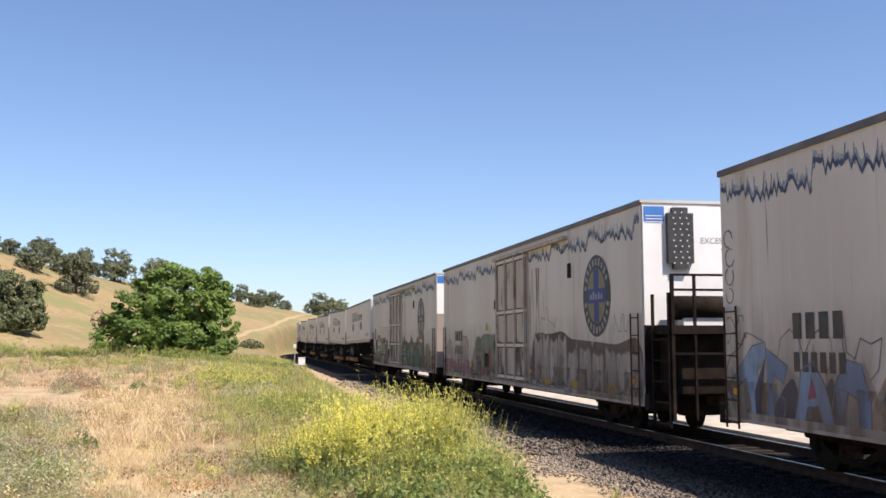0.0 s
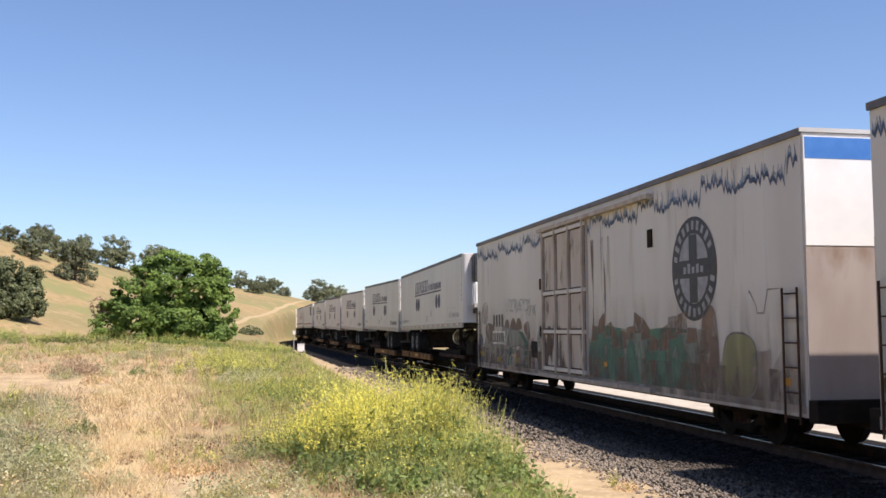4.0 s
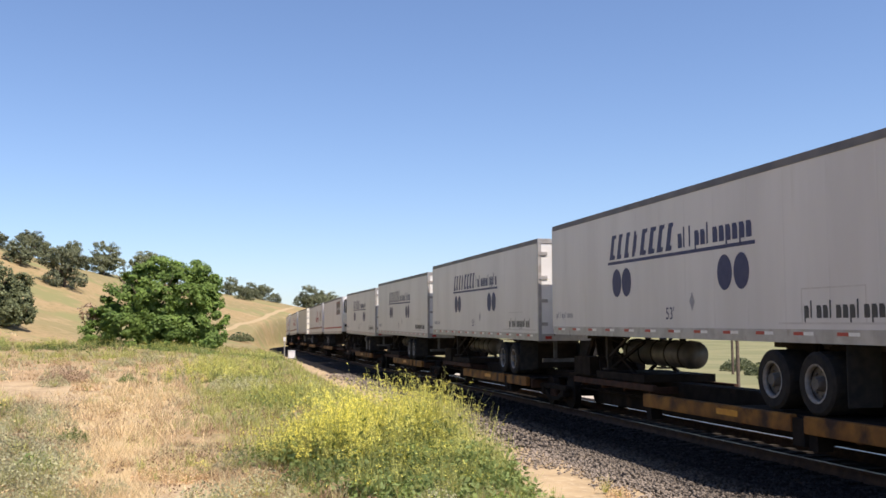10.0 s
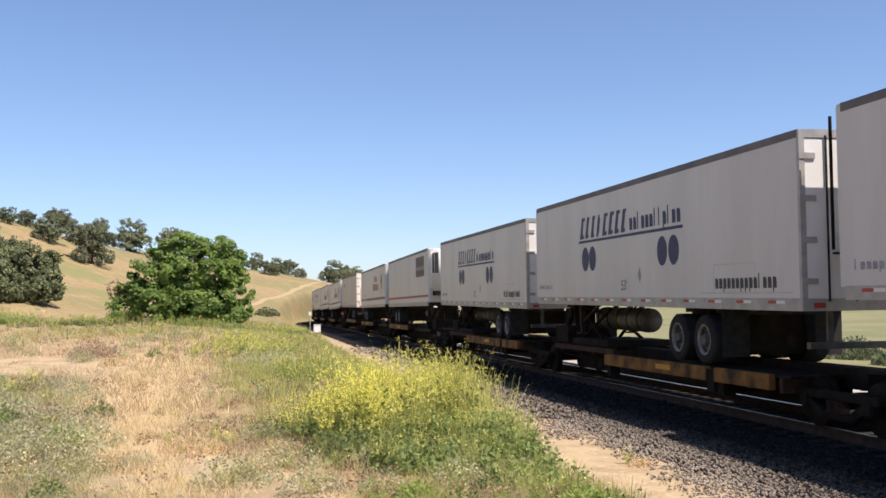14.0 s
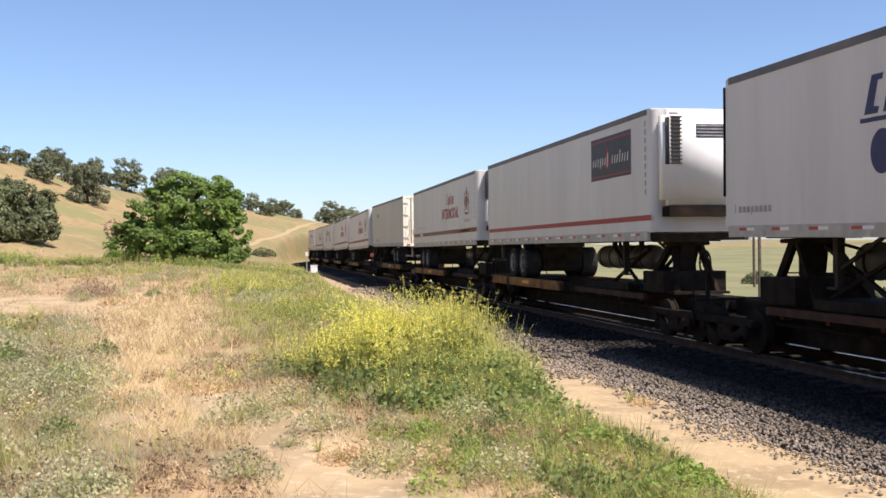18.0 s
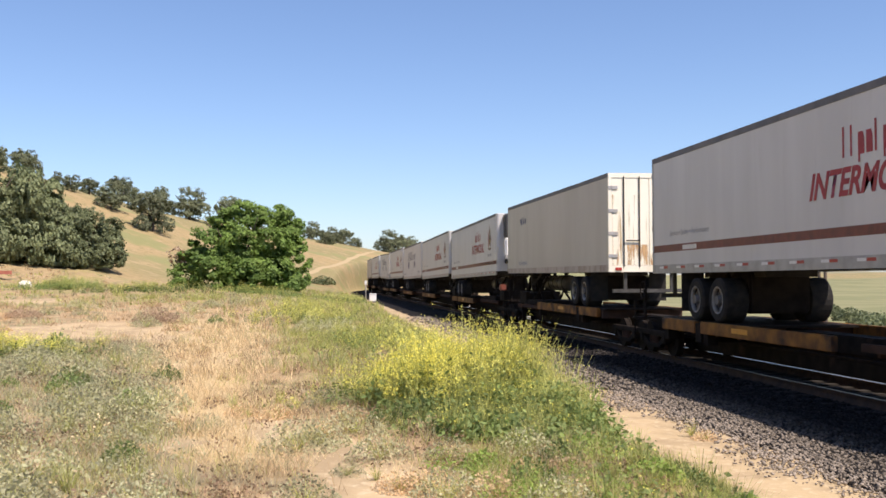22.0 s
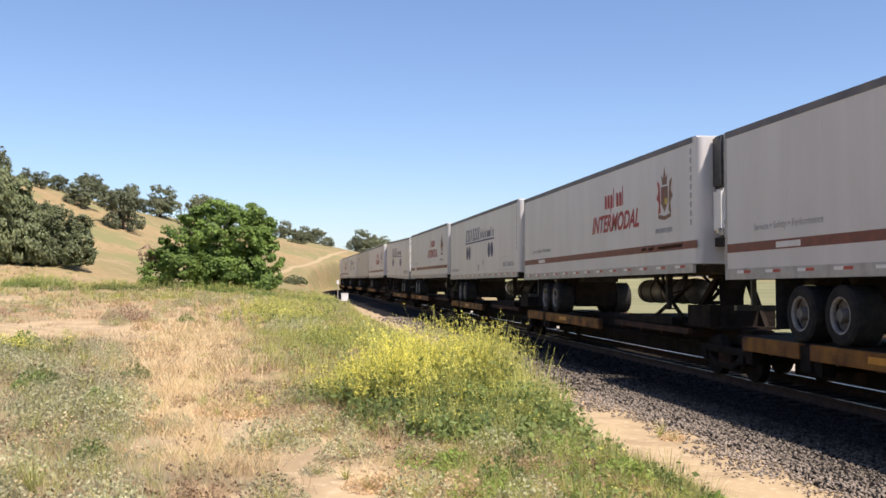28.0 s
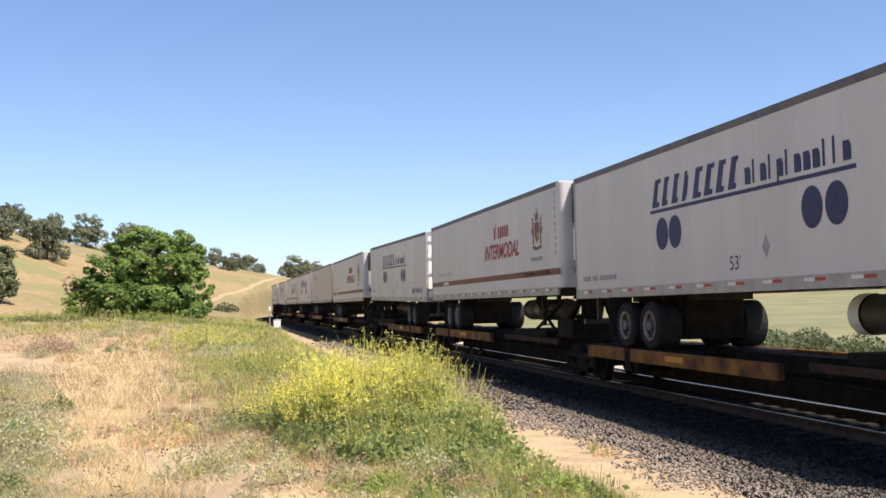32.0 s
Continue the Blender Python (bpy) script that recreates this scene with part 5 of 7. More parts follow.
def graffiti_teal(s):
    """Brown and green machine-like shapes with dark seams; a teal patch with a torn brown rim past the door."""
    sage, deep, rust_c = faded("spray_pale_sage", (0.34, 0.36, 0.30), 0.3, 0.92), faded("spray_deep_green", (0.07, 0.19, 0.13), 0.3, 0.95), faded("spray_rust_brown", (0.27, 0.18, 0.125), 0.40, 0.8, 2.6)
    painted(s, [(0.2, 0.9), (0.4, 1.2), (0.8, 1.15), (1.0, 0.6), (0.8, 0.15), (0.3, 0.15)], faded("spray_dull_blue", (0.26, 0.28, 0.33), 0.36, 0.8), "dark", 0.02, 0.0055)
    for pts in ([(1.3, 1.3), (1.5, 1.6), (2.4, 1.55), (2.6, 1.2), (2.3, 0.9), (1.6, 0.95)], [(4.0, 1.42), (4.08, 1.68), (4.4, 1.72), (4.55, 1.48)], [(4.7, 1.42), (4.8, 1.66), (5.1, 1.78), (5.35, 1.6), (5.45, 1.42)], [(5.4, 1.44), (5.55, 1.76), (5.9, 1.72), (6.05, 1.44)], [(6.3, 1.4), (6.45, 1.62), (6.85, 1.6), (7.0, 1.2), (6.75, 1.1)], [(6.86, 0.15), (6.9, 0.75), (7.1, 1.0), (7.4, 0.5), (7.35, 0.1)], [(0.9, 0.2), (1.1, 0.9), (1.35, 0.9), (1.3, 0.2)], [(1.9, 0.15), (2.2, 0.75), (2.6, 0.6), (2.5, 0.15)]):
        painted(s, pts, rust_c, "dark", 0.02, 0.0058)
    painted(s, [(1.1, 0.15), (1.2, 1.05), (1.7, 1.1), (1.75, 0.35), (1.6, 0.12)], sage, "dark", 0.03, 0.0065, False)
    painted(s, [(1.8, 0.7), (2.0, 0.98), (2.9, 1.0), (3.2, 0.6), (3.5, 0.2), (2.9, 0.14), (2.6, 0.5)], sage, "dark", 0.03, 0.0065, False)
    painted(s, [(3.3, 0.4), (3.7, 1.55), (4.3, 1.45), (4.2, 1.2), (3.9, 1.15), (3.8, 0.4)], sage, "dark", 0.03, 0.0066, False)
    painted(s, [(4.2, 0.9), (4.4, 1.42), (5.6, 1.4), (6.1, 1.3), (6.45, 1.05), (6.5, 0.75), (5.8, 0.9), (5.0, 0.85)], sage, "dark", 0.035, 0.0068, False)
    seams, rs = bmesh.new(), random.Random(4)
    for k in range(26):
        u, z = 0.9 + 0.23 * k, rs.uniform(0.2, 1.1)
        stroke(s, seams, [(u, z), (u + rs.uniform(-0.15, 0.2), z + rs.uniform(0.1, 0.3)), (u + rs.uniform(0.0, 0.35), z + rs.uniform(-0.2, 0.45))], 0.028, 0.0094, False, k)
    s.put("spray_fold_line", seams, GRAF["dark"], "thin dark sprayed seams")
    painted(s, [(5.6, 1.35), (6.2, 1.32), (6.75, 1.0), (6.8, 0.85), (6.5, 0.9), (6.0, 1.18)], deep, "dark", 0.02, 0.008, False)
    for k in range(4):
        z = 0.18 + k * 0.2
        painted(s, [(6.28, z), (6.3, z + 0.17), (6.78, z + 0.17), (6.8, z)], deep, "dark", 0.02, 0.0078, False)
    painted(s, [(4.3, 0.2), (4.55, 0.85), (5.0, 0.8), (4.75, 0.25)], deep, "dark", 0.025, 0.0078, False)
    painted(s, [(5.0, 0.25), (5.1, 0.75), (5.4, 0.75), (5.3, 0.25)], sage, "dark", 0.025, 0.0079, False)
    for k, u in enumerate((3.9, 4.9)):
        ring = [(u + 0.3 * math.cos(a * 0.52), 0.32 + 0.26 * math.sin(a * 0.52)) for a in range(12)]
        s.put("spray_ring", stroke(s, bmesh.new(), ring, 0.06, 0.0088, True, k), GRAF["pale"], "pale sprayed ring")
    for u, z in ((0.5, 0.42), (2.9, 0.3), (5.3, 0.32)):
        painted(s, [(u, z), (u + 0.5, z), (u + 0.55, z + 0.17), (u + 0.05, z + 0.18)], faded("spray_yellow", (0.50, 0.36, 0.05), 0.3, 0.9), None, 0, 0.0092, False)
    painted(s, [(0.7, 1.7), (0.9, 2.3), (1.5, 2.35), (1.7, 1.9), (1.3, 1.6)], faded("spray_salmon", (0.50, 0.36, 0.29), 0.44, 0.5, 4.0), None, 0, 0.0055)
    for k in range(5):
        scribble(s, 150 + k, 4.1 + k * 0.55, 4.95 + k * 0.55, 2.0, 2.42 - 0.02 * k, "slate")
    scribble(s, 160, 6.6, 7.6, 1.85, 2.15, "slate")
    for k in range(5):
        scribble(s, 161 + k, 7.75, 8.55, 0.25 + 0.22 * k, 0.5 + 0.22 * k, "slate")
    painted(s, [(12.5, 0.2), (12.6, 1.35), (13.4, 1.5), (14.4, 1.45), (15.6, 1.38), (17.0, 1.45), (18.4, 1.3), (18.6, 0.3), (16.0, 0.12)], faded("spray_teal_field", (0.10, 0.27, 0.19), 0.38, 0.85, 1.2), None, 0, 0.006)
    r = random.Random(9)
    for k in range(14):
        u, z = 12.5 + k * 0.46, 1.3 + 0.2 * math.sin(k * 1.3)
        painted(s, [(u, z - 0.2), (u + 0.1, z + r.uniform(0.1, 0.4)), (u + 0.5, z + r.uniform(0.0, 0.4)), (u + 0.55, z - 0.15)], rust_c, "dark", 0.015, 0.0068 + 0.0003 * (k % 2), False)
    lines = bmesh.new()
    for k in range(11):
        stroke(s, lines, [(12.9 + k * 0.5, r.uniform(0.3, 0.6)), (13.1 + k * 0.5, r.uniform(0.9, 1.3)), (13.3 + k * 0.5, r.uniform(0.4, 0.9))], 0.035, 0.0078, False, k)
    s.put("spray_fold_line", lines, GRAF["teal_dark"], "dark teal sprayed lines")
    painted(s, [(18.6, 0.3), (18.8, 1.7), (19.3, 1.75), (19.4, 0.4)], rust_c, "dark", 0.02, 0.0062)
    painted(s, [(19.6, 0.3), (19.7, 1.2), (20.3, 1.35), (20.8, 1.1), (20.7, 0.3)], faded("spray_lemon", (0.40, 0.40, 0.19), 0.36, 0.8), "dark", 0.03, 0.0064)


GRAFFITI = {31: graffiti_blue, 47: graffiti_grey, 63: graffiti_teal}


END_RUST = surf("end_rust", (0.30, 0.25, 0.225), (0.36, 0.31, 0.28), 1.5, 0.85, c3=(0.22, 0.15, 0.115), s3=2.0, stretch=(1, 1, 0.4))


def refrigerated_car(seed, machine_near, du0, eu, lower_track):
    c = thing("refrigerated_boxcar", "white refrigerated boxcar with sprayed graffiti and rust-grimed door", "boxcar", "boxcars of the train")
    h, hl = RH, RL / 2
    bm = fresh()
    box(bm, -h, h, -hl, hl, RZ0 + 0.18, RZ1 - 0.08, 0.02)
    part("body", bm, "reefer_white", c)
    part("side_sill", fresh(-h - 0.012, h + 0.012, -hl, hl, RZ0 + 0.02, RZ0 + 0.2), "grime", c)
    part("roof", fresh(-h - 0.03, h + 0.03, -hl - 0.03, hl + 0.03, RZ1 - 0.09, RZ1 - 0.02), "roof_sheet", c)
    for s in (-1, 1):
        part("eave", fresh(*sorted((s * (h + 0.0), s * (h + 0.045))), -hl, hl, RZ1 - 0.14, RZ1 - 0.03), "roof", c)
        seam = None
        for i in range(1, 19):
            m = Matrix.Translation((s * (h - 0.0022), -hl + i * RL / 19, 0))
            if seam is None:
                seam = part("panel_seam", fresh(-0.004, 0.004, -0.02, 0.02, RZ0 + 0.2, RZ1 - 0.15), "reefer_white", c)
                seam.matrix_basis = m
            else:
                shared("panel_seam", seam, c, m)
    sd = Side(c, RL, RH, RZ0, -1)
    # lower wall, soiled
    gr = bmesh.new()
    rnd = random.Random(seed)
    u = 0.02
    while u < RL - 0.3:
        w = rnd.uniform(0.5, 1.3)
        sd.poly(gr, [(u, 0.2), (min(u + w, RL - 0.02), 0.2), (min(u + w, RL - 0.02), rnd.uniform(0.5, 1.1)), (u + w * 0.5, rnd.uniform(0.7, 1.5)), (u, rnd.uniform(0.5, 1.1))], 0.0025)
        u += w
    sd.put("soiling", gr, surf("brown_soiling", (0.40, 0.345, 0.295), (0.50, 0.455, 0.41), 1.6, 0.85, c3=(0.27, 0.21, 0.16), s3=2.2, stretch=(1, 1, 0.3)), "brown road grime")
    # plug door with its frame, tracks and rods
    du1 = du0 + 3.75
    y_hi, y_lo = hl - du0, hl - du1
    d = part("plug_door", fresh(-h - 0.07, -h + 0.01, y_lo, y_hi, RZ0 + 0.25, RZ1 - 0.42), surf("soiled_door", (0.52, 0.47, 0.42), (0.45, 0.395, 0.345), 1.4, 0.75, c3=(0.30, 0.22, 0.16), s3=1.8, t3=0.58, stretch=(1, 1, 0.3)), c, "dirty beige sliding plug door")
    for k in range(4):
        yy = y_lo + 0.12 + k * (y_hi - y_lo - 0.24) / 3
        part("door_rod", fresh(-h - 0.14, -h - 0.07, yy - 0.05, yy + 0.05, RZ0 + 0.2, RZ1 - 0.36), "grime", d)
        for e in (-0.085, 0.085):
            part("rod_gap", fresh(-h - 0.073, -h - 0.068, yy + e - 0.02, yy + e + 0.02, RZ0 + 0.3, RZ1 - 0.44), "rust", d)
    for z in (RZ0 + 0.3, RZ0 + 1.35, RZ0 + 2.45, RZ1 - 0.52):
        part("rib_gap", fresh(-h - 0.074, -h - 0.069, y_lo + 0.05, y_hi - 0.05, z - 0.09, z + 0.09), "rust", d)
        part("door_rib", fresh(-h - 0.12, -h - 0.06, y_lo, y_hi, z - 0.05, z + 0.05), "reefer_white", d)
    for z, nm in ((RZ1 - 0.36, "upper_track"), (RZ0 + 0.1, "lower_track")):
        part(nm, fresh(-h - 0.16, -h, y_lo - lower_track, y_hi + 0.3, z - 0.05, z + 0.05), "grime", c, "rusty door track")
    for z in (RZ0 + 1.35, RZ0 + 2.75):
        part("latch_block", fresh(-h - 0.1, -h, y_hi + 0.1, y_hi + 0.26, z - 0.16, z + 0.16), "black", c)
    for u, z in ((eu - 2.1, 3.41),):
        part("vent", fresh(-h - 0.03, -h, hl - u - 0.12, hl - u + 0.12, RZ0 + z - 0.2, RZ0 + z + 0.2), "black", c)
    wave_band(sd, seed + 5)
    block_marks(sd, "reporting_mark", 2.4, 3.9, 1.5, 1.92, 4, "char", "black letter-like block")
    if seed == 63:
        sd.put("number_plate", sd.bar(bmesh.new(), 2.3, 4.0, 0.9, 1.36, 0, 0.0075), "plastic_white", "white plate behind the figures")
    block_marks(sd, "number_mark", 2.4, 3.9, 0.97, 1.29, 6, "char", "black figure-like block")
    sd.put("round_emblem", sd.disc(bmesh.new(), eu, 2.62, 1.0, 1.04, 0.007, 40), "char", "dark round emblem with a cross")
    sd.put("emblem_field", sd.disc(bmesh.new(), eu, 2.62, 0.66, 0.70, 0.0095, 36), "emblem_gold" if seed == 47 else "grey_ink", "faded field of the emblem")
    bm = bmesh.new()
    sd.bar(bm, eu - 0.18, eu + 0.18, 1.94, 3.30, 0, 0.0115)
    sd.put("emblem_cross", bm, "emblem_blue" if seed == 47 else "char", "dark blue upright of the cross")
    sd.put("emblem_crossbar", sd.bar(bmesh.new(), eu - 0.68, eu + 0.68, 2.44, 2.80, 0, 0.0125), "emblem_blue" if seed == 47 else "char")
    bm = bmesh.new()
    rw = random.Random(8)
    for k in range(5):
        sd.bar(bm, eu - 0.44 + k * 0.19, eu - 0.44 + k * 0.19 + 0.12, 2.53, 2.53 + rw.uniform(0.12, 0.2), 0, 0.0145)
    for k in range(24):
        if k in (0, 1, 12):
            continue
        an = k * math.tau / 24
        ca, sa, hw, hh = math.cos(an), math.sin(an), 0.055, rw.uniform(0.07, 0.11)
        sd.poly(bm, [(eu + 0.83 * ca + dx * sa + dz * ca, 2.62 + 0.87 * sa - dx * ca + dz * sa) for dx, dz in ((-hw, -hh), (hw, -hh), (hw, hh), (-hw, hh))][::-1], 0.009)
    sd.put("emblem_marks", bm, "grey_ink", "pale letter-like marks round the emblem")
    GRAFFITI[seed](sd)
    for u0, u1 in ((0.05, du0 - 0.2), (du1 + 0.05, RL - 0.05)):
        sd.put("road_grime", sd.bar(bmesh.new(), u0, u1, 0.08, 2.3, 0, 0.0135), low_grime("road_grime_%d" % seed, (0.23, 0.175, 0.135), RZ0 + 2.3, 0.6) if "road_grime_%d" % seed not in STAINS else STAINS["road_grime_%d" % seed], "brown road dirt on the lower side")
    rust = stained("rust_stain", (0.17, 0.11, 0.075), 4.5, 0.4, 0.52)
    sd.put("rust_stain", sd.bar(bmesh.new(), du0 + 0.05, du1 - 0.05, 0.3, 4.2, 0, 0.0765), stained("door_rust", (0.20, 0.14, 0.10), 2.0, 0.8, 0.545), "brown rust on the door")
    sd.put("rust_stain", sd.bar(bmesh.new(), du0 + 0.05, du1 - 0.05, 0.3, 1.5, 0, 0.078), stained("door_foot", (0.13, 0.085, 0.06), 1.6, 0.9, 0.46), "dark brown rust at the door's foot")
    sd.put("rust_stain", sd.bar(bmesh.new(), du1 + 0.02, du1 + 1.6, 0.3, 3.7, 0, 0.006), rust, "brown rust runs beside the door")
    sd.put("rust_stain", sd.bar(bmesh.new(), 0.1, RL - 0.1, 0.1, 0.75, 0, 0.0075), stained("sill_rust", (0.20, 0.135, 0.09), 2.0, 0.9, 0.45), "brown rust along the sill")
    for k in range(9):
        u = 1.2 + k * 2.35
        if not du0 - 1 < u < du1 + 0.5:
            sd.put("dirt_run", sd.bar(bmesh.new(), u, u + 0.5, 1.0, 4.4, 0, 0.0032), stained("dirt_run", (0.42, 0.38, 0.335), 5.0, 0.3, 0.58), "thin grey dirt runs")
    if seed == 47:
        sd.put("notice_plate", sd.bar(bmesh.new(), 7.72, 8.05, 1.85, 2.15, 0, 0.006), "logo_yellow", "small yellow notice plate")
        sd.put("notice_mark", sd.bar(bmesh.new(), 7.8, 7.97, 1.9, 2.02, 0, 0.0075), "char")
    back_u = 1.43 if seed == 63 else 2.08
    sd.put("hatch", sd.bar(bmesh.new(), du0 - back_u, du0 - back_u + 0.65, 0.55, 1.05, 0, 0.011), "black", "dark hatch in the side")
    scribble(sd, seed + 42, 20.6, 21.6, 1.7, 2.1, "dark")
    for u in (0.35, 5.2, 13.4, 21.7):
        sd.put("side_reflector", sd.bar(bmesh.new(), u, u + 0.22, 0.5, 0.62, 0, 0.02), "amber")
    # ends
    for e in (-1, 1):
        ye = e * hl
        lad = fresh()
        for xx in (-h - 0.06,):
            for dy in (0.15, 0.6):
                beam(lad, (xx, ye - e * dy, RZ0 - 0.1), (xx, ye - e * dy, RZ0 + 2.1), 0.03, 0.03)
            for k in range(6):
                beam(lad, (xx, ye - e * 0.15, RZ0 + k * 0.4), (xx, ye - e * 0.6, RZ0 + k * 0.4), 0.025, 0.025)
        part("ladder", lad, "rust", c, "steel side ladder")
        part("end_sill", fresh(-h, h, *sorted((ye, ye + e * 0.25)), RZ0 - 0.05, RZ0 + 0.3), "black", c)
        part("coupler", fresh(-0.14, 0.14, *sorted((ye, ye + e * 0.85)), 0.72, 0.95, 0.03), "rust", c)
        mach = machine_near and e < 0
        cut = 1.82 if mach else 2.75
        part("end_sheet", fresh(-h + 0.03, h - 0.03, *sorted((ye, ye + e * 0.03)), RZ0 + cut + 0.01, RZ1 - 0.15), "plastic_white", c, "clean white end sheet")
        part("blue_band", fresh(-h + 0.05, -0.95 if mach else h - 0.05, *sorted((ye + e * 0.03, ye + e * 0.034)), RZ1 - 0.52, RZ1 - 0.17), "blue", c, "blue band on the end")
        part("lower_end", fresh(-h + 0.02, h - 0.02, *sorted((ye, ye + e * 0.02)), RZ0 + 0.3, RZ0 + cut), "black" if mach else END_RUST, c, "grimy lower end wall")
        if not machine_near:
            part("end_note", fresh(0.2, 0.8, *sorted((ye + e * 0.03, ye + e * 0.034)), RZ1 - 1.05, RZ1 - 0.95), "grey_ink", c)
    if machine_near:
        ye = -hl
        g = fresh()
        box(g, -0.92, -0.3, ye - 0.16, ye - 0.03, RZ1 - 1.6, RZ1 - 0.2, 0.13)
        gr = part("grille", g, "unit_dark", c, "black rounded cooling grille")
        eye = None
        for k in range(10):
            for q in range(3):
                m = Matrix.Translation((-0.78 + q * 0.16 + 0.04 * (k % 2), ye - 0.166, RZ1 - 1.47 + k * 0.128))
                if eye is None:
                    eye = part("grille_eye", rod(fresh(), (0, 0.008, 0), (0, -0.008, 0), 0.017, 8), "tape_white", gr)
                    eye.matrix_basis = m
                else:
                    shared("grille_eye", eye, gr, m)
        for k in range(3):
            part("band_line", fresh(-h + 0.1, -1.0, ye - 0.040, ye - 0.036, RZ1 - 0.40 - k * 0.07, RZ1 - 0.38 - k * 0.07), "tape_white", c)
        for text, x0, z0 in (("EXCESS HEIGHT", -0.08, RZ1 - 1.0), ("CAR", 0.42, RZ1 - 1.2)):
            cu = bpy.data.curves.new("lettering", "FONT")
            cu.body, cu.size = text, 0.19
            tmp = new("lettering", cu)
            me = bpy.data.meshes.new_from_object(tmp.evaluated_get(bpy.context.evaluated_depsgraph_get()))
            bpy.data.objects.remove(tmp)
            for v in me.vertices:
                v.co = (x0 + v.co.x, ye - 0.036, z0 + v.co.y)
            link_mesh("lettering", me, "grey_ink", c, "dark thin capital letters")["kind"] = "stuff"
        part("platform", fresh(-1.4, 1.4, ye - 1.3, ye - 0.03, RZ0 + 1.62, RZ0 + 1.8), "black", c, "black end platform")
        part("machine_box", box(fresh(), -1.15, 1.15, ye - 0.95, ye - 0.03, RZ0 + 0.3, RZ0 + 1.6, 0.04), "black", c, "black engine housing")
        part("fuel_drum", rod(fresh(), (-0.95, ye - 0.45, RZ0 + 2.2), (0.95, ye - 0.45, RZ0 + 2.2), 0.27, 20), "black", c, "black round drum on the platform", True)
        part("drum_bracket", fresh(-0.8, 0.8, ye - 0.6, ye - 0.3, RZ0 + 1.8, RZ0 + 1.98), "plastic_white", c)
        rl = fresh()
        for xx in (-1.36, -0.85, 0.3, 0.62, 1.36):
            beam(rl, (xx, ye - 1.25, RZ0 - 0.2), (xx, ye - 1.25, RZ0 + (3.1 if xx > 0.5 else 2.9)), 0.07 if abs(xx) > 1 else 0.05, 0.07)
        for z in (1.2, 2.56, 2.88):
            beam(rl, (-1.36, ye - 1.25, RZ0 + z), (1.36, ye - 1.25, RZ0 + z), 0.05, 0.05)
        part("railing", rl, "black", c, "black end railing")
        st = fresh()
        for dy in (0.35, 1.2):
            beam(st, (-1.42, ye - dy, RZ0 - 0.35), (-1.42, ye - dy, RZ0 + 2.5), 0.06, 0.06)
        for k in range(5):
            beam(st, (-1.42, ye - 0.35, RZ0 - 0.3 + k * 0.45), (-1.42, ye - 1.2, RZ0 - 0.3 + k * 0.45), 0.04, 0.04)
        part("end_steps", st, "black", c, "black steel end steps")
    # underframe
    part("center_sill", fresh(-0.3, 0.3, -hl, hl, RZ0 - 0.2, RZ0 + 0.02), "black", c)
    part("brake_reservoir", rod(fresh(), (0.75, -0.9, RZ0 - 0.18), (0.75, 0.9, RZ0 - 0.18), 0.2, 16), "black", c)
    part("brake_rigging", beam(fresh(), (-0.5, -6, RZ0 - 0.15), (-0.5, 6, RZ0 - 0.15), 0.04, 0.04), "black", c)
    for yy in (-hl + 3.1, hl - 3.1):
        railway_truck(c, yy)
    return c


# ---- make-up of the train: far end at 16 s (metres ahead), style, nose towards the camera, tilt of the box ----
SPEED, CENTRE = 7.623, 16.0
TRAILERS = [(-35.66, "alliance", True, -0.19, -0.04), (-18.34, "alliance", False, -0.07, -0.27), (-0.95, "alliance", False, -0.04, -0.27), (16.24, "alliance", False, 0.02, -0.22),
            (33.52, "alliance", False, 0.08, -0.15), (53.16, "panel", True, 0.05, 0.05), (71.45, "intermodal", True, 0.03, 0.07), (91.75, "plain", False, 0.15, 0.1),
            (110.58, "intermodal", True, -0.09, 0.09), (128.19, "intermodal", True, -0.12, 0.07), (145.34, "alliance", True, -0.12, 0.0), (162.72, "intermodal", True, -0.06, 0.0),
            (180.25, "alliance", False, 0.06, -0.11), (199.43, "intermodal", True, 0, 0.05), (216.8, "plain", True, 0, 0.05), (234.2, "alliance", True, 0, 0.0),
            (251.6, "intermodal", True, 0, 0.0), (269.0, "alliance", False, 0.05, -0.1), (288.2, "intermodal", True, 0, 0.0), (305.6, "alliance", True, 0, 0.0), (323.0, "alliance", False, 0, 0.0)]
# far end at 16 s, livery, machine at the near end, start of the door and middle of the emblem from the far end, reach of the door track
BOXCARS = [(-105.5, 31, False, 8.7, 18.8, 4.2), (-79.3, 47, True, 9.6, 19.45, 3.9), (-55.1, 63, False, 8.55, 18.44, 4.2)]
MOVERS = []
SLIDE = {0: 1.55, 1: 0.9, 2: 0.75, 3: 1.75, 5: 1.42, 6: 0.78}  # how far forward the tandem is set, by trailer


def gone(t):
    """How far the train has come at t, counted from the middle of the clip."""
    return SPEED * (t - CENTRE) - 0.0029 * (t - CENTRE) ** 2


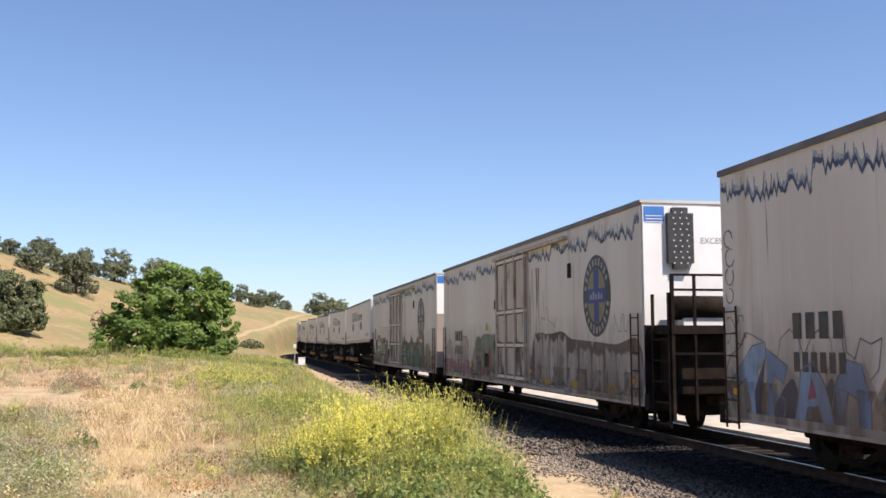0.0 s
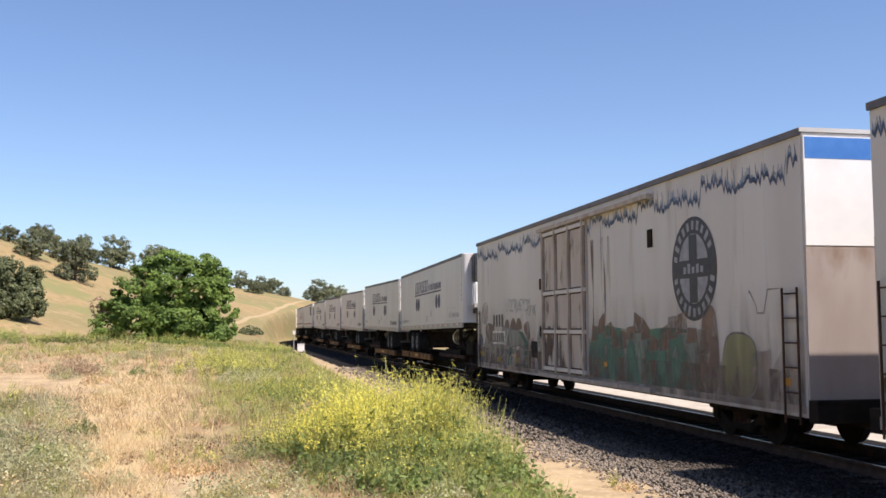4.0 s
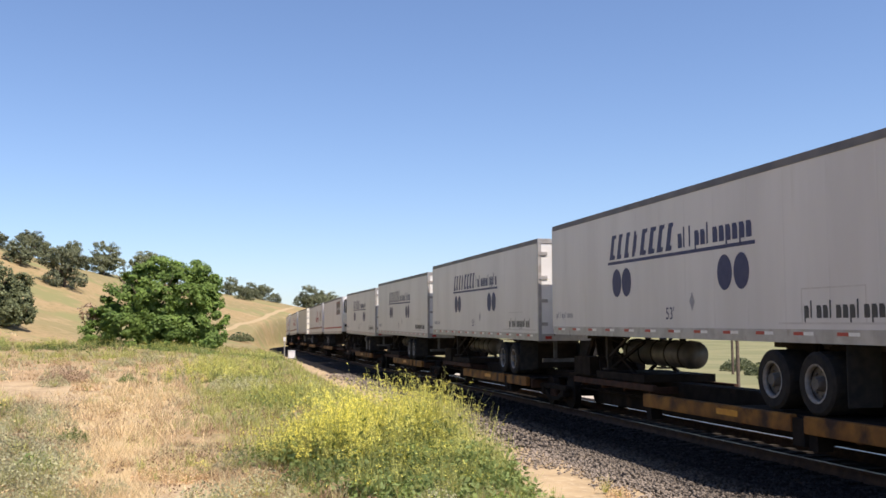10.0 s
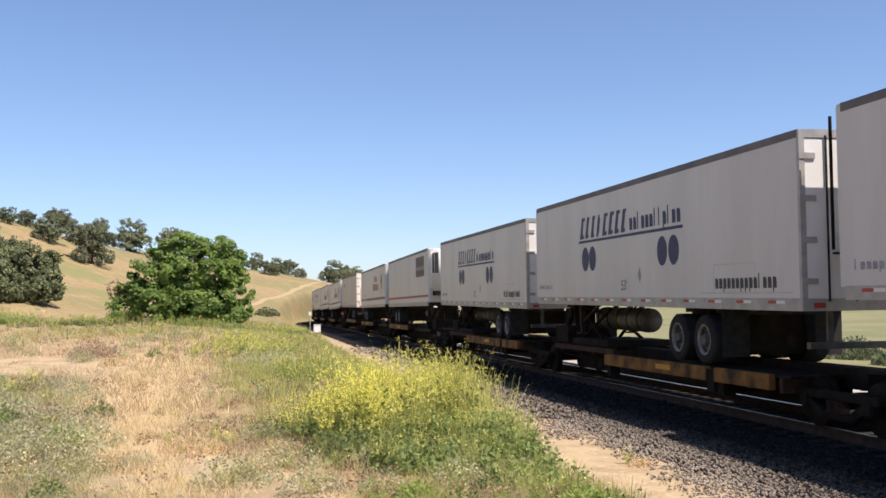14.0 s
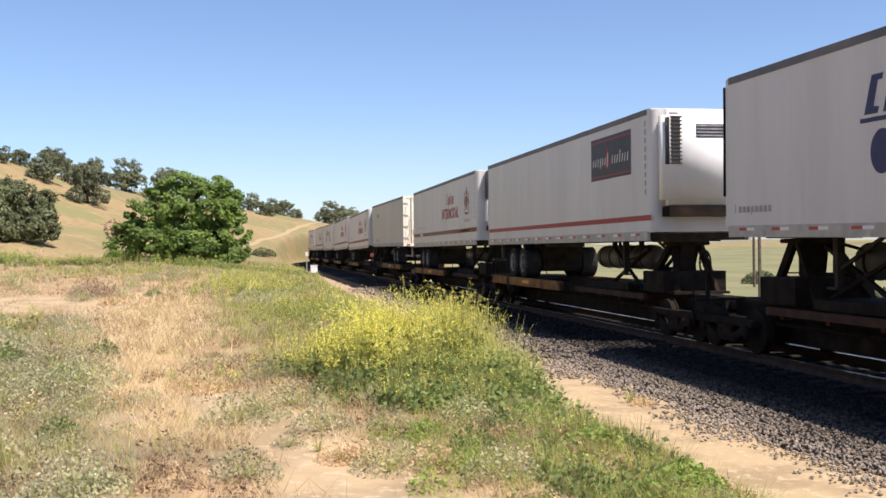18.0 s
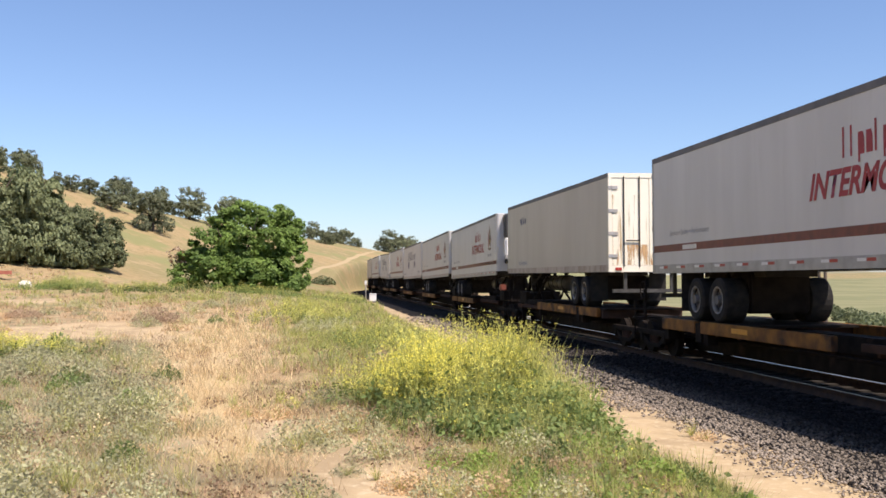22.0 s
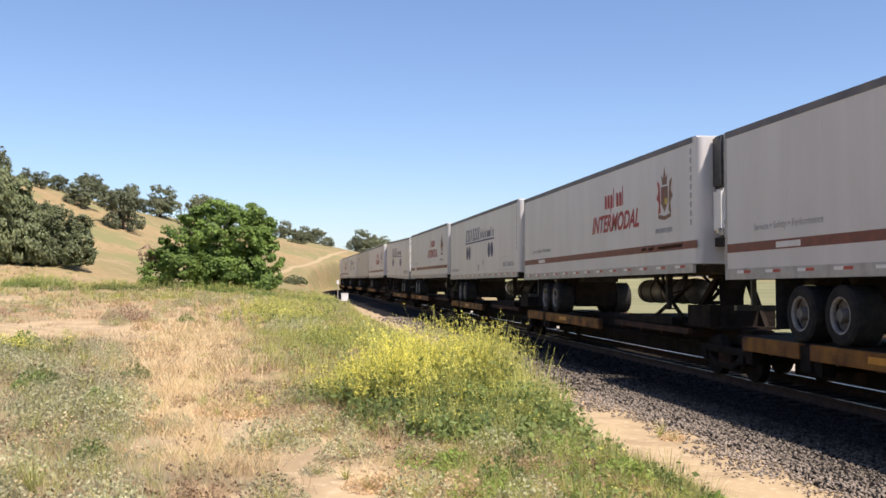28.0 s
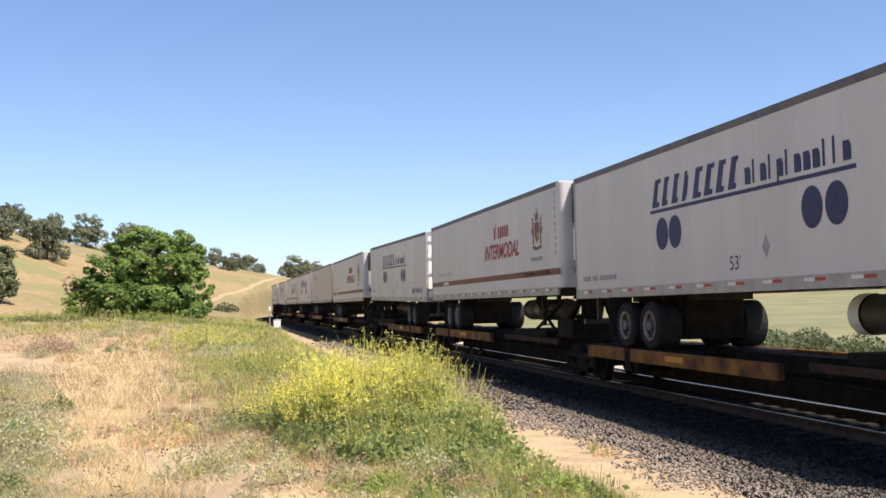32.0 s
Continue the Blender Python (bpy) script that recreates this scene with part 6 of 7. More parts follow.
for k, (far, style, nose, dzf, dzn) in enumerate(TRAILERS):
    unit = "carrier" if style == "panel" else "box"
    t = semi_trailer(style, nose, 100 + k, unit, True, SLIDE.get(k, 0.85))
    MOVERS.append((t, far, TL, nose, dzf, dzn))
    gf = (TRAILERS[k + 1][0] - far - TL) if k + 1 < len(TRAILERS) else 1.2
    gn = (far - TRAILERS[k - 1][0] - TL) if k else 2.5
    dp, dh = (dzf * 0.83 + dzn * 0.17, dzf * 0.07 + dzn * 0.93)
    if not nose:
        dp, dh = dzf * 0.17 + dzn * 0.83, dzf * 0.93 + dzn * 0.07
    c = spine_car(gf, gn, nose, gf > 1.7, dp, dh, k == 8)
    if k == 0 or gn > 1.7:
        railway_truck(c, -TL / 2 - gn / 2 + 1.25)
    MOVERS.append((c, far, TL, True, 0, 0))
for far, seed, machine, door_u, emblem_u, reach in BOXCARS:
    MOVERS.append((refrigerated_car(seed, machine, door_u, emblem_u, reach), far, RL, True, 0, 0))


def car_pose(far, length, nose, dzf, dzn, t):
    """The pose of a car whose ends ride on the line."""
    s1 = far - gone(t)
    x1, y1, _ = on_track(s1 - 1.5)
    x0, y0, _ = on_track(s1 - length + 1.5)
    cx, cy, _ = on_track(s1 - length / 2)
    cx, cy = (cx + (x0 + x1) / 2) / 2, (cy + (y0 + y1) / 2) / 2
    head = -math.degrees(math.atan2(x1 - x0, y1 - y0))
    tilt = math.degrees(math.atan2(dzf - dzn, length))
    m = pose(cx, cy, (dzf + dzn) / 2, tilt, 0, head) if nose else pose(cx, cy, (dzf + dzn) / 2, -tilt, 0, head + 180)
    return m


# ---- trees and plants ----
LEAF = {
    "walnut": leafy("bright_green_leaves", (0.20, 0.295, 0.066), (0.12, 0.196, 0.045), 0.45, 0.35),
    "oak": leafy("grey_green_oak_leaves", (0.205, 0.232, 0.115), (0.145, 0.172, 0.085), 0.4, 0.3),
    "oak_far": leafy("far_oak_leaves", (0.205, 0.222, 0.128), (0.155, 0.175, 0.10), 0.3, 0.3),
    "bark": surf("oak_bark", (0.16, 0.12, 0.09), (0.09, 0.07, 0.055), 6, 0.95, bump=0.6, bscale=18),
    "straw": leafy("straw_grass", (0.86, 0.70, 0.43), (0.77, 0.60, 0.35), 0.35, 0.38),
    "tan": leafy("russet_grass", (0.64, 0.47, 0.28), (0.54, 0.39, 0.23), 0.35, 0.36),
    "green": leafy("green_grass", (0.42, 0.45, 0.14), (0.54, 0.52, 0.18), 0.35, 0.42),
    "lime": leafy("fresh_green_leaves", (0.24, 0.34, 0.075), (0.32, 0.40, 0.10), 0.35, 0.42),
    "sage": leafy("grey_green_weed", (0.40, 0.40, 0.235), (0.50, 0.46, 0.29), 0.45, 0.38),
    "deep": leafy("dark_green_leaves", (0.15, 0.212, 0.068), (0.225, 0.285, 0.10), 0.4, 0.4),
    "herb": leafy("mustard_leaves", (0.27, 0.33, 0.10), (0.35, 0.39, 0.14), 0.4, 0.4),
    "flower": leafy("mustard_flowers", (0.80, 0.72, 0.12), (0.82, 0.78, 0.22), 0.2, 0.4),
    "russet": leafy("russet_stalks", (0.30, 0.195, 0.115), (0.20, 0.135, 0.085), 0.4, 0.2),
    "sage_dark": leafy("dull_sage_weed", (0.235, 0.25, 0.14), (0.30, 0.295, 0.18), 0.4, 0.25),
    "dead": leafy("dead_brown_twigs", (0.44, 0.32, 0.215), (0.34, 0.24, 0.16), 0.35, 0.25),
}


def cards(rng, centres, size, spread=0.35):
    """Small pointed leaves as quads at the centres, turned at random. Returns corners and faces."""
    n = len(centres)
    a = rng.normal(size=(n, 3))
    a /= np.linalg.norm(a, axis=1)[:, None]
    b = np.cross(a, rng.normal(size=(n, 3)))
    b /= np.linalg.norm(b, axis=1)[:, None] + 1e-9
    s = size * rng.uniform(1 - spread, 1 + spread, n)[:, None]
    v = np.stack([centres - a * s, centres + b * s * 0.55, centres + a * s, centres - b * s * 0.55], 1).reshape(-1, 3)
    return v, np.arange(4 * n).reshape(-1, 4)


def facing(rng, centres, normals, size, jitter=0.5, spread=0.35):
    """Leaves as quads that turn their faces outwards and up, each a little its own way."""
    n = len(centres)
    w = normals + rng.normal(size=(n, 3)) * jitter
    w /= np.linalg.norm(w, axis=1)[:, None] + 1e-9
    a = np.cross(w, rng.normal(size=(n, 3)))
    a /= np.linalg.norm(a, axis=1)[:, None] + 1e-9
    b = np.cross(w, a)
    s = size * rng.uniform(1 - spread, 1 + spread, n)[:, None]
    v = np.stack([centres - a * s, centres + b * s * 0.55, centres + a * s, centres - b * s * 0.55], 1).reshape(-1, 3)
    return v, np.arange(4 * n).reshape(-1, 4)


def crown_points(rng, lobes, clumps, per, clump_r):
    """Leaf places and the way they face: domed sprays on the outer part of the lobes (centre and half sizes), with gaps between."""
    vol = np.array([l[3] * l[4] * l[5] for l in lobes]) ** 0.67
    pick = rng.choice(len(lobes), clumps, p=vol / vol.sum())
    d = rng.normal(size=(clumps, 3))
    d /= np.linalg.norm(d, axis=1)[:, None]
    lob = np.array(lobes)[pick]
    r = rng.uniform(0.5, 1.03, clumps)[:, None] ** 0.5
    c = lob[:, :3] + d * lob[:, 3:6] * r
    cr = clump_r * rng.uniform(0.55, 1.4, clumps)
    q = rng.normal(size=(clumps * per, 3))
    q /= np.linalg.norm(q, axis=1)[:, None]
    q *= rng.uniform(0.35, 1.0, (clumps * per, 1))
    out = np.repeat(d, per, 0)
    q = np.where(((q * out).sum(1) < -0.25)[:, None], -q, q)
    p = np.repeat(c, per, 0) + q * np.repeat(cr, per)[:, None] * np.array([0.9, 0.9, 0.62])
    nrm = out * 0.45 + q * 0.75 + np.array([0, 0, 0.45])
    keep = p[:, 2] > 0.05
    return p[keep], nrm[keep]


def trunk_mesh(rng, h, r, spread, limbs):
    bm = fresh()
    rod(bm, (0, 0, -0.3), (0.1 * h * 0.2, 0, h * 0.45), r, 10, r * 0.7)
    for k in range(limbs):
        a = k * math.tau / limbs + rng.uniform(-0.4, 0.4)
        z0 = h * rng.uniform(0.25, 0.45)
        mid = (spread * 0.45 * math.cos(a), spread * 0.45 * math.sin(a), z0 + h * 0.2)
        end = (spread * 0.85 * math.cos(a), spread * 0.85 * math.sin(a), z0 + h * rng.uniform(0.3, 0.5))
        rod(bm, (0.02 * h, 0, z0), mid, r * 0.42, 7, r * 0.3)
        rod(bm, mid, end, r * 0.3, 6, r * 0.1)
    return bm


def oak(seed, w, h, leaf, clumps=230, per=26, low=0):
    """An oak about the origin: trunk, limbs and a broad uneven crown."""
    rng = np.random.default_rng(seed)
    t = thing("oak_tree", "dark grey-green spreading oak on the dry hillside", "tree", "oaks on the hillside")
    lobes = [(0, 0, h * 0.55, w * 0.29, w * 0.29, h * 0.33)]
    for k in range(10):
        a = k * math.tau / 5 + rng.uniform(-0.3, 0.3)
        q = w * rng.uniform(0.11, 0.19)
        e = w * rng.uniform(0.24, 0.36)
        lobes.append((math.cos(a) * e, math.sin(a) * e, h * rng.uniform(0.34, 0.80 - 0.9 * e / w + 0.2), q, q, h * rng.uniform(0.11, 0.19)))
    for k in range(2):
        lobes.append((w * rng.uniform(-0.18, 0.18), w * rng.uniform(-0.1, 0.1), h * rng.uniform(0.82, 0.9), w * 0.13, w * 0.13, h * 0.11))
    for k in range(low):
        a = k * math.tau / low + 0.4
        lobes.append((math.cos(a) * w * 0.33, math.sin(a) * w * 0.33, h * 0.2, w * 0.17, w * 0.17, h * 0.18))
    part("trunk", trunk_mesh(rng, h, 0.045 * h, w * 0.4, 6), LEAF["bark"], t)
    p, nrm = crown_points(rng, lobes, clumps, per, w * 0.085)
    v, f = facing(rng, p, nrm, w * 0.021)
    tagged(raw("crown", v, f, LEAF[leaf], t), kind="stuff")
    return t


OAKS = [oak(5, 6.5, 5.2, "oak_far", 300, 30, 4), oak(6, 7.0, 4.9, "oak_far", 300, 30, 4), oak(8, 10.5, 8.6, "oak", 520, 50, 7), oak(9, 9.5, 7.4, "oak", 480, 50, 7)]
SIZE = [(6.5, 5.2), (7.0, 4.9), (10.5, 8.6), (9.5, 7.4)]
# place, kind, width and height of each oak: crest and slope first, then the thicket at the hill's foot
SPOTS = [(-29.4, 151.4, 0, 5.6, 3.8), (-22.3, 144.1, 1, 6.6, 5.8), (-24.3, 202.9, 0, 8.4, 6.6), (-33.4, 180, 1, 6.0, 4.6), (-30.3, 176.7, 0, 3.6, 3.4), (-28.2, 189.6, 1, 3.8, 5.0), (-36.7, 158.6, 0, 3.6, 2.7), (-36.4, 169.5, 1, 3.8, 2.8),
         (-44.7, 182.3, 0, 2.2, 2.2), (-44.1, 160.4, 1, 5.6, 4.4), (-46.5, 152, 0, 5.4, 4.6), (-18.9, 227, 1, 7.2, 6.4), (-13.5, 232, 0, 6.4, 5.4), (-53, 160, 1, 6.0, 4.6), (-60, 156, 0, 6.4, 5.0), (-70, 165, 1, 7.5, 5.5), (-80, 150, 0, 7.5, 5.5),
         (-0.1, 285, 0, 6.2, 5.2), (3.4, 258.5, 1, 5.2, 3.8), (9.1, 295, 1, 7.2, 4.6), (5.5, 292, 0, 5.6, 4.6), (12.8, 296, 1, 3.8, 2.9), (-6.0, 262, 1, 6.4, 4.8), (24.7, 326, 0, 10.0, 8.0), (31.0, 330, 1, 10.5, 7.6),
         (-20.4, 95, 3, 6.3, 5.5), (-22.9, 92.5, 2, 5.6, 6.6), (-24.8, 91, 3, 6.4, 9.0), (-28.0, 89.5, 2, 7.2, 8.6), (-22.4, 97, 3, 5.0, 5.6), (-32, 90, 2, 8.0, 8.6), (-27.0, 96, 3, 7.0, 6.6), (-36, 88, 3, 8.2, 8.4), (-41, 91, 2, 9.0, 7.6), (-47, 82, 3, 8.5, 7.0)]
used_oaks = set()
for i, (x, y, k, wide, tall) in enumerate(SPOTS):
    m = Matrix.Translation((x, y, float(height(x, y)) - 0.15)) @ Matrix.Rotation(i * 2.1, 4, "Z") @ Matrix.Diagonal((wide / SIZE[k][0], wide / SIZE[k][0], tall / SIZE[k][1], 1))
    ob = OAKS[k] if k not in used_oaks else copy_thing(OAKS[k], Matrix.Identity(4))
    used_oaks.add(k)
    ob.matrix_basis = m


def walnut():
    """The bright green round-headed tree at the edge of the flat."""
    rng = np.random.default_rng(77)
    t = thing("leafy_tree", "bright green bushy tree with foliage down to the grass", "tree")
    lobes = [(0.7, 0.3, 2.9, 2.5, 2.3, 1.9), (0.2, 0, 4.45, 1.25, 1.2, 0.85), (2.3, 0, 4.45, 0.5, 0.5, 0.75), (2.6, -1.6, 0.3, 0.9, 0.7, 0.6), (-1.2, -1.7, 0.4, 1.2, 0.7, 0.6), (0.7, -2.1, 0.3, 1.3, 0.6, 0.6), (-2.9, -0.8, 0.4, 0.8, 0.7, 0.5), (2.75, 0.2, 3.6, 0.8, 1.0, 0.9), (3.1, -0.3, 2.0, 0.9, 1.2, 1.3), (2.9, -1.0, 0.7, 1.0, 0.9, 0.9),
             (-0.9, -0.2, 3.9, 1.0, 1.1, 0.75), (-1.75, 0, 2.85, 1.05, 1.3, 0.9), (-2.6, 0.2, 1.75, 0.9, 1.1, 0.75), (-2.9, -0.2, 0.8, 0.9, 1.0, 0.7), (-1.5, -1.5, 1.3, 1.3, 1.1, 0.9), (0.6, -1.9, 1.1, 1.5, 1.0, 0.8), (0.1, -1.6, 2.6, 1.1, 0.9, 0.9), (1.8, -1.5, 2.9, 0.9, 0.9, 0.8), (1.9, -1.7, 1.2, 1.2, 0.9, 0.9)]
    p, nrm = crown_points(rng, lobes, 520, 95, 0.5)
    v, f = facing(rng, p, nrm, 0.105, 0.4)
    tagged(raw("crown", v, f, LEAF["walnut"], t), kind="stuff")
    part("trunk", trunk_mesh(rng, 5.0, 0.2, 2.6, 7), LEAF["bark"], t)
    rngd = np.random.default_rng(78)
    q, nrm = crown_points(rngd, [(-3.75, 0.2, 2.05, 0.35, 0.4, 0.6)], 22, 14, 0.3)
    v, f = facing(rngd, q, nrm, 0.1)
    tagged(raw("dry_twig_mass", v, f, LEAF["dead"], t, "dry brown twigs at the crown's edge"), kind="stuff")
    t.location = (-4.25, 59.8, float(height(-4.25, 59.8)) - 0.15)


walnut()


def blades(rng, x, y, h, w, lean=0.35):
    """Grass blades as bent slivers rooted at x, y."""
    n = len(x)
    z = height(x, y)
    a = rng.uniform(0, math.tau, n)
    b = rng.uniform(0, math.tau, n)
    l = h * lean * rng.uniform(0.2, 1.6, n)
    root = np.c_[x, y, z - 0.01]
    side = np.c_[np.cos(a), np.sin(a), np.zeros(n)] * (w * 0.5)[:, None]
    tip = root + np.c_[np.cos(b) * l, np.sin(b) * l, h]
    v = np.stack([root - side, root + side, tip], 1).reshape(-1, 3)
    return v, np.arange(3 * n).reshape(-1, 3)


def scatter(rng, x0, x1, y0, y1, per_m2, weight):
    """Blades in tufts: their roots, and how tall each tuft is."""
    many = 16
    n = int((x1 - x0) * (y1 - y0) * per_m2 / many)
    x, y = rng.uniform(x0, x1, n), rng.uniform(y0, y1, n)
    keep = rng.uniform(0, 1, n) < weight(x, y)
    x, y = x[keep], y[keep]
    wide = np.repeat(rng.uniform(0.02, 0.11, len(x)), many) * (1 + 0.04 * y0)
    tall = np.repeat(rng.choice((0.45, 0.7, 1.0, 1.0, 1.5), len(x)) * rng.uniform(0.8, 1.2, len(x)), many)
    x, y = np.repeat(x, many) + rng.normal(size=len(wide)) * wide, np.repeat(y, many) + rng.normal(size=len(wide)) * wide
    return x, y, tall


def grasses():
    rng = np.random.default_rng(11)
    view = lambda x, y: (np.abs(np.degrees(np.arctan2(x, y)) - 8) < 33).astype(float)
    kinds = {
        "straw": (lambda x, y: view(x, y) * (1 - bare(x, y)) * np.clip(0.09 + 1.2 * straw_belt(x, y) - 0.6 * green_belt(x, y), 0.03, 1) * (0.12 + 0.88 * patchy(x, y, 1.1, 1)) * (1 - 0.6 * weedy(x, y)), 0.20, "short straw-dry grass of the meadow"),
        "tan": (lambda x, y: view(x, y) * (1 - bare(x, y)) * 0.62 * patchy(x, y, 0.8, 4) * (1 - 0.3 * weedy(x, y)) * (1 - 0.5 * straw_belt(x, y)), 0.15, "russet dry grass between the straw"),
        "green": (lambda x, y: view(x, y) * (1 - bare(x, y)) * np.clip(0.10 + green_belt(x, y), 0, 1) * (1 - 0.8 * straw_belt(x, y)) * (0.3 + 0.7 * patchy(x, y, 1.1, 2)), 0.21, "yellow-green grass by the railway bank"),
        "sage": (lambda x, y: view(x, y) * (1 - bare(x, y)) * np.clip(0.26 + 0.75 * weedy(x, y) - 0.25 * straw_belt(x, y), 0, 1) * (0.15 + (patchy(x, y, 0.9, 6) > 0.4)), 0.15, "grey-green weeds among the grass"),
    }
    for nm, (wt, hh, label) in kinds.items():
        vs, fs, k = [], [], 0
        for y0, y1, dens, wide, tall in ((2.5, 9, 1500, 0.8, 0.8), (9, 16, 900, 1.1, 0.85), (16, 30, 300, 2.0, 0.95), (30, 52, 80, 4.0, 1.1), (52, 90, 14, 9.0, 1.3)):
            x0, x1 = -0.62 * y1 - 1.0, min(4.4, 0.55 * y1 + 1)
            x, y, tuft = scatter(rng, x0, x1, y0, y1, dens, wt)
            if not len(x):
                continue
            h = hh * tall * tuft * rng.uniform(0.5, 1.3, len(x))
            v, f = blades(rng, x, y, h, np.full(len(x), 0.007 * wide) * rng.uniform(0.7, 1.4, len(x)), 0.75 if nm in ("straw", "tan") else 0.55)
            vs.append(v)
            fs.append(f + k)
            k += len(v)
        tagged(raw(nm + "_grass", np.concatenate(vs), np.concatenate(fs), LEAF[nm]), label, "grass", kind="stuff")


grasses()


def low_herbs(name, label, leaf, many, leaves, size, region, weight, seed, h0, h1, r0, r1):
    """Low mounds of small leaves or dry stalks over the meadow, too many to count."""
    rng = np.random.default_rng(seed)
    x0, x1, y0, y1 = region
    y = y0 + (y1 - y0) * rng.uniform(0, 1, many * 4) ** 1.5
    x = rng.uniform(x0, x1, many * 4)
    keep = (rng.uniform(0, 1, len(x)) < weight(x, y)) & (np.abs(np.degrees(np.arctan2(x, y)) - 6) < 32)
    x, y = x[keep][:many], y[keep][:many]
    n = len(x)
    r, h = rng.uniform(r0, r1, n), rng.uniform(h0, h1, n)
    a, q = rng.uniform(0, math.tau, (n, leaves)), np.sqrt(rng.uniform(0, 1, (n, leaves)))
    dx, dy = np.cos(a) * q * r[:, None], np.sin(a) * q * r[:, None]
    px, py = (x[:, None] + dx).ravel(), (y[:, None] + dy).ravel()
    pz = height(px, py) + (h[:, None] * (1 - 0.8 * q ** 2) * rng.uniform(0.15, 1.0, (n, leaves))).ravel()
    nrm = np.c_[(dx / r[:, None]).ravel() * 0.5, (dy / r[:, None]).ravel() * 0.5, np.full(n * leaves, 0.8)]
    v, f = facing(rng, np.c_[px, py, pz], nrm, size, 0.6, 0.5)
    tagged(raw(name, v, f, LEAF[leaf]), label, "weeds", kind="stuff")


def open_ground(x, y):
    return np.clip(1.0 - 0.85 * bare(x, y), 0.06, 1) * np.clip(1 - 0.75 * straw_belt(x, y), 0.1, 1) * smooth_step(4.3, 3.4, x)


low_herbs("dry_stalks", "russet-brown dry stalks among the grass", "russet", 1500, 34, 0.016, (-12, 4.2, 4.5, 26), lambda x, y: open_ground(x, y) * patchy(x, y, 0.9, 8), 41, 0.05, 0.2, 0.06, 0.24)
low_herbs("low_sage_weeds", "low grey-green weeds on the dry meadow", "sage_dark", 900, 60, 0.015, (-12, 0.2, 5, 26), lambda x, y: open_ground(x, y) * weedy(x, y) * patchy(x, y, 0.8, 3), 42, 0.06, 0.24, 0.07, 0.26)
low_herbs("low_green_weeds", "low fresh green weeds by the sandy edge", "lime", 300, 60, 0.014, (0.9, 4.0, 4.5, 12), lambda x, y: open_ground(x, y) * patchy(x, y, 0.6, 5), 43, 0.06, 0.22, 0.06, 0.2)


def mustard(x, y, rx, ry, h, plants, seed, bloom=1.0, lush=1.0):
    """A stand of flowering mustard: branching stems, small flowers above, broad leaves below."""
    rng = np.random.default_rng(seed)
    t = thing("mustard_bush", "yellow-flowering wild mustard bush on the dry bank", "bush", "mustard bushes")
    base_z = float(height(x, y))
    px = rng.normal(0, 0.45, plants) * rx
    py = rng.normal(0, 0.45, plants) * ry
    tall = h * rng.uniform(0.6, 1.2, plants) * np.exp(-0.22 * ((px / rx) ** 2 + (py / ry) ** 2)) * (0.8 + 0.3 * wav(x + px, y + py, 0.35, seed))
    pz = height(x + px, y + py) - base_z
    br = 14
    r0 = np.repeat(np.c_[px, py, pz], br, 0)
    th = np.repeat(tall, br)
    a, lean = rng.uniform(0, math.tau, plants * br), rng.uniform(0.05, 0.55, plants * br)
    z0 = th * rng.uniform(0.0, 0.45, plants * br)
    start = r0 + np.c_[0 * z0, 0 * z0, z0]
    end = r0 + np.c_[np.cos(a) * lean * th, np.sin(a) * lean * th, th * rng.uniform(0.75, 1.08, plants * br)]
    sd = np.c_[-np.sin(a), np.cos(a), 0 * a] * 0.0032
    v = np.stack([start - sd, start + sd, end + sd * 0.5, end - sd * 0.5], 1).reshape(-1, 3)
    tagged(raw("stem_mass", v, np.arange(len(v)).reshape(-1, 4), LEAF["green"], t, "thin yellow-green stems"), kind="stuff")
    # flowers in small heads towards the tips
    heads, per = 3, max(1, round(4.5 * bloom))
    u = rng.uniform(0.0, 1.0, (len(end), heads, 1)) ** 0.55 * 0.5 + 0.53
    c = (start[:, None] * (1 - u) + end[:, None] * u).reshape(-1, 3) + rng.normal(size=(len(end) * heads, 3)) * 0.03
    keep = rng.uniform(0, 1, len(c)) < np.clip(0.95 - 0.4 * (np.repeat(np.repeat(px / rx, br), heads)), 0.2, 1) * min(1.0, 0.04 + bloom * 1.1)
    c = np.repeat(c[keep], per, 0)
    c = c + rng.normal(size=c.shape) * 0.011
    v, f = facing(rng, c, np.tile((0.0, -0.1, 1.0), (len(c), 1)), 0.0105 + 0.0001 * max(y - 12.0, 0.0), 0.7)
    tagged(raw("bloom", v, f, LEAF["flower"], t, "small bright yellow flowers"), kind="stuff")
    n = int(plants * 70 * lush)
    i = rng.integers(0, plants, n)
    c = np.c_[px[i], py[i], pz[i]] + rng.normal(size=(n, 3)) * np.array([0.10, 0.10, 0.0])
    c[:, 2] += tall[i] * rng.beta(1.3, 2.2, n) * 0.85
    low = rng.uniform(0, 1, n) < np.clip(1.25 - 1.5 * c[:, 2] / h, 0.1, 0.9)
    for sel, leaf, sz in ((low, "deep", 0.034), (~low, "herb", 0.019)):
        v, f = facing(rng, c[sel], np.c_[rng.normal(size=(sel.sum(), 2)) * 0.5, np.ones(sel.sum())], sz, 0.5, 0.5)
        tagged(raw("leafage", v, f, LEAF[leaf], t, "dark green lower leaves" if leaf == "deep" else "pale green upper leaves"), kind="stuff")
    t.location = (x, y, base_z)
    return t


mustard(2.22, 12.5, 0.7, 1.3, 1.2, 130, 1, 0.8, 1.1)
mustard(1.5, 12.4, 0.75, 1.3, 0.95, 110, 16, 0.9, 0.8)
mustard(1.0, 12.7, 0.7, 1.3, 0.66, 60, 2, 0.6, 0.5)
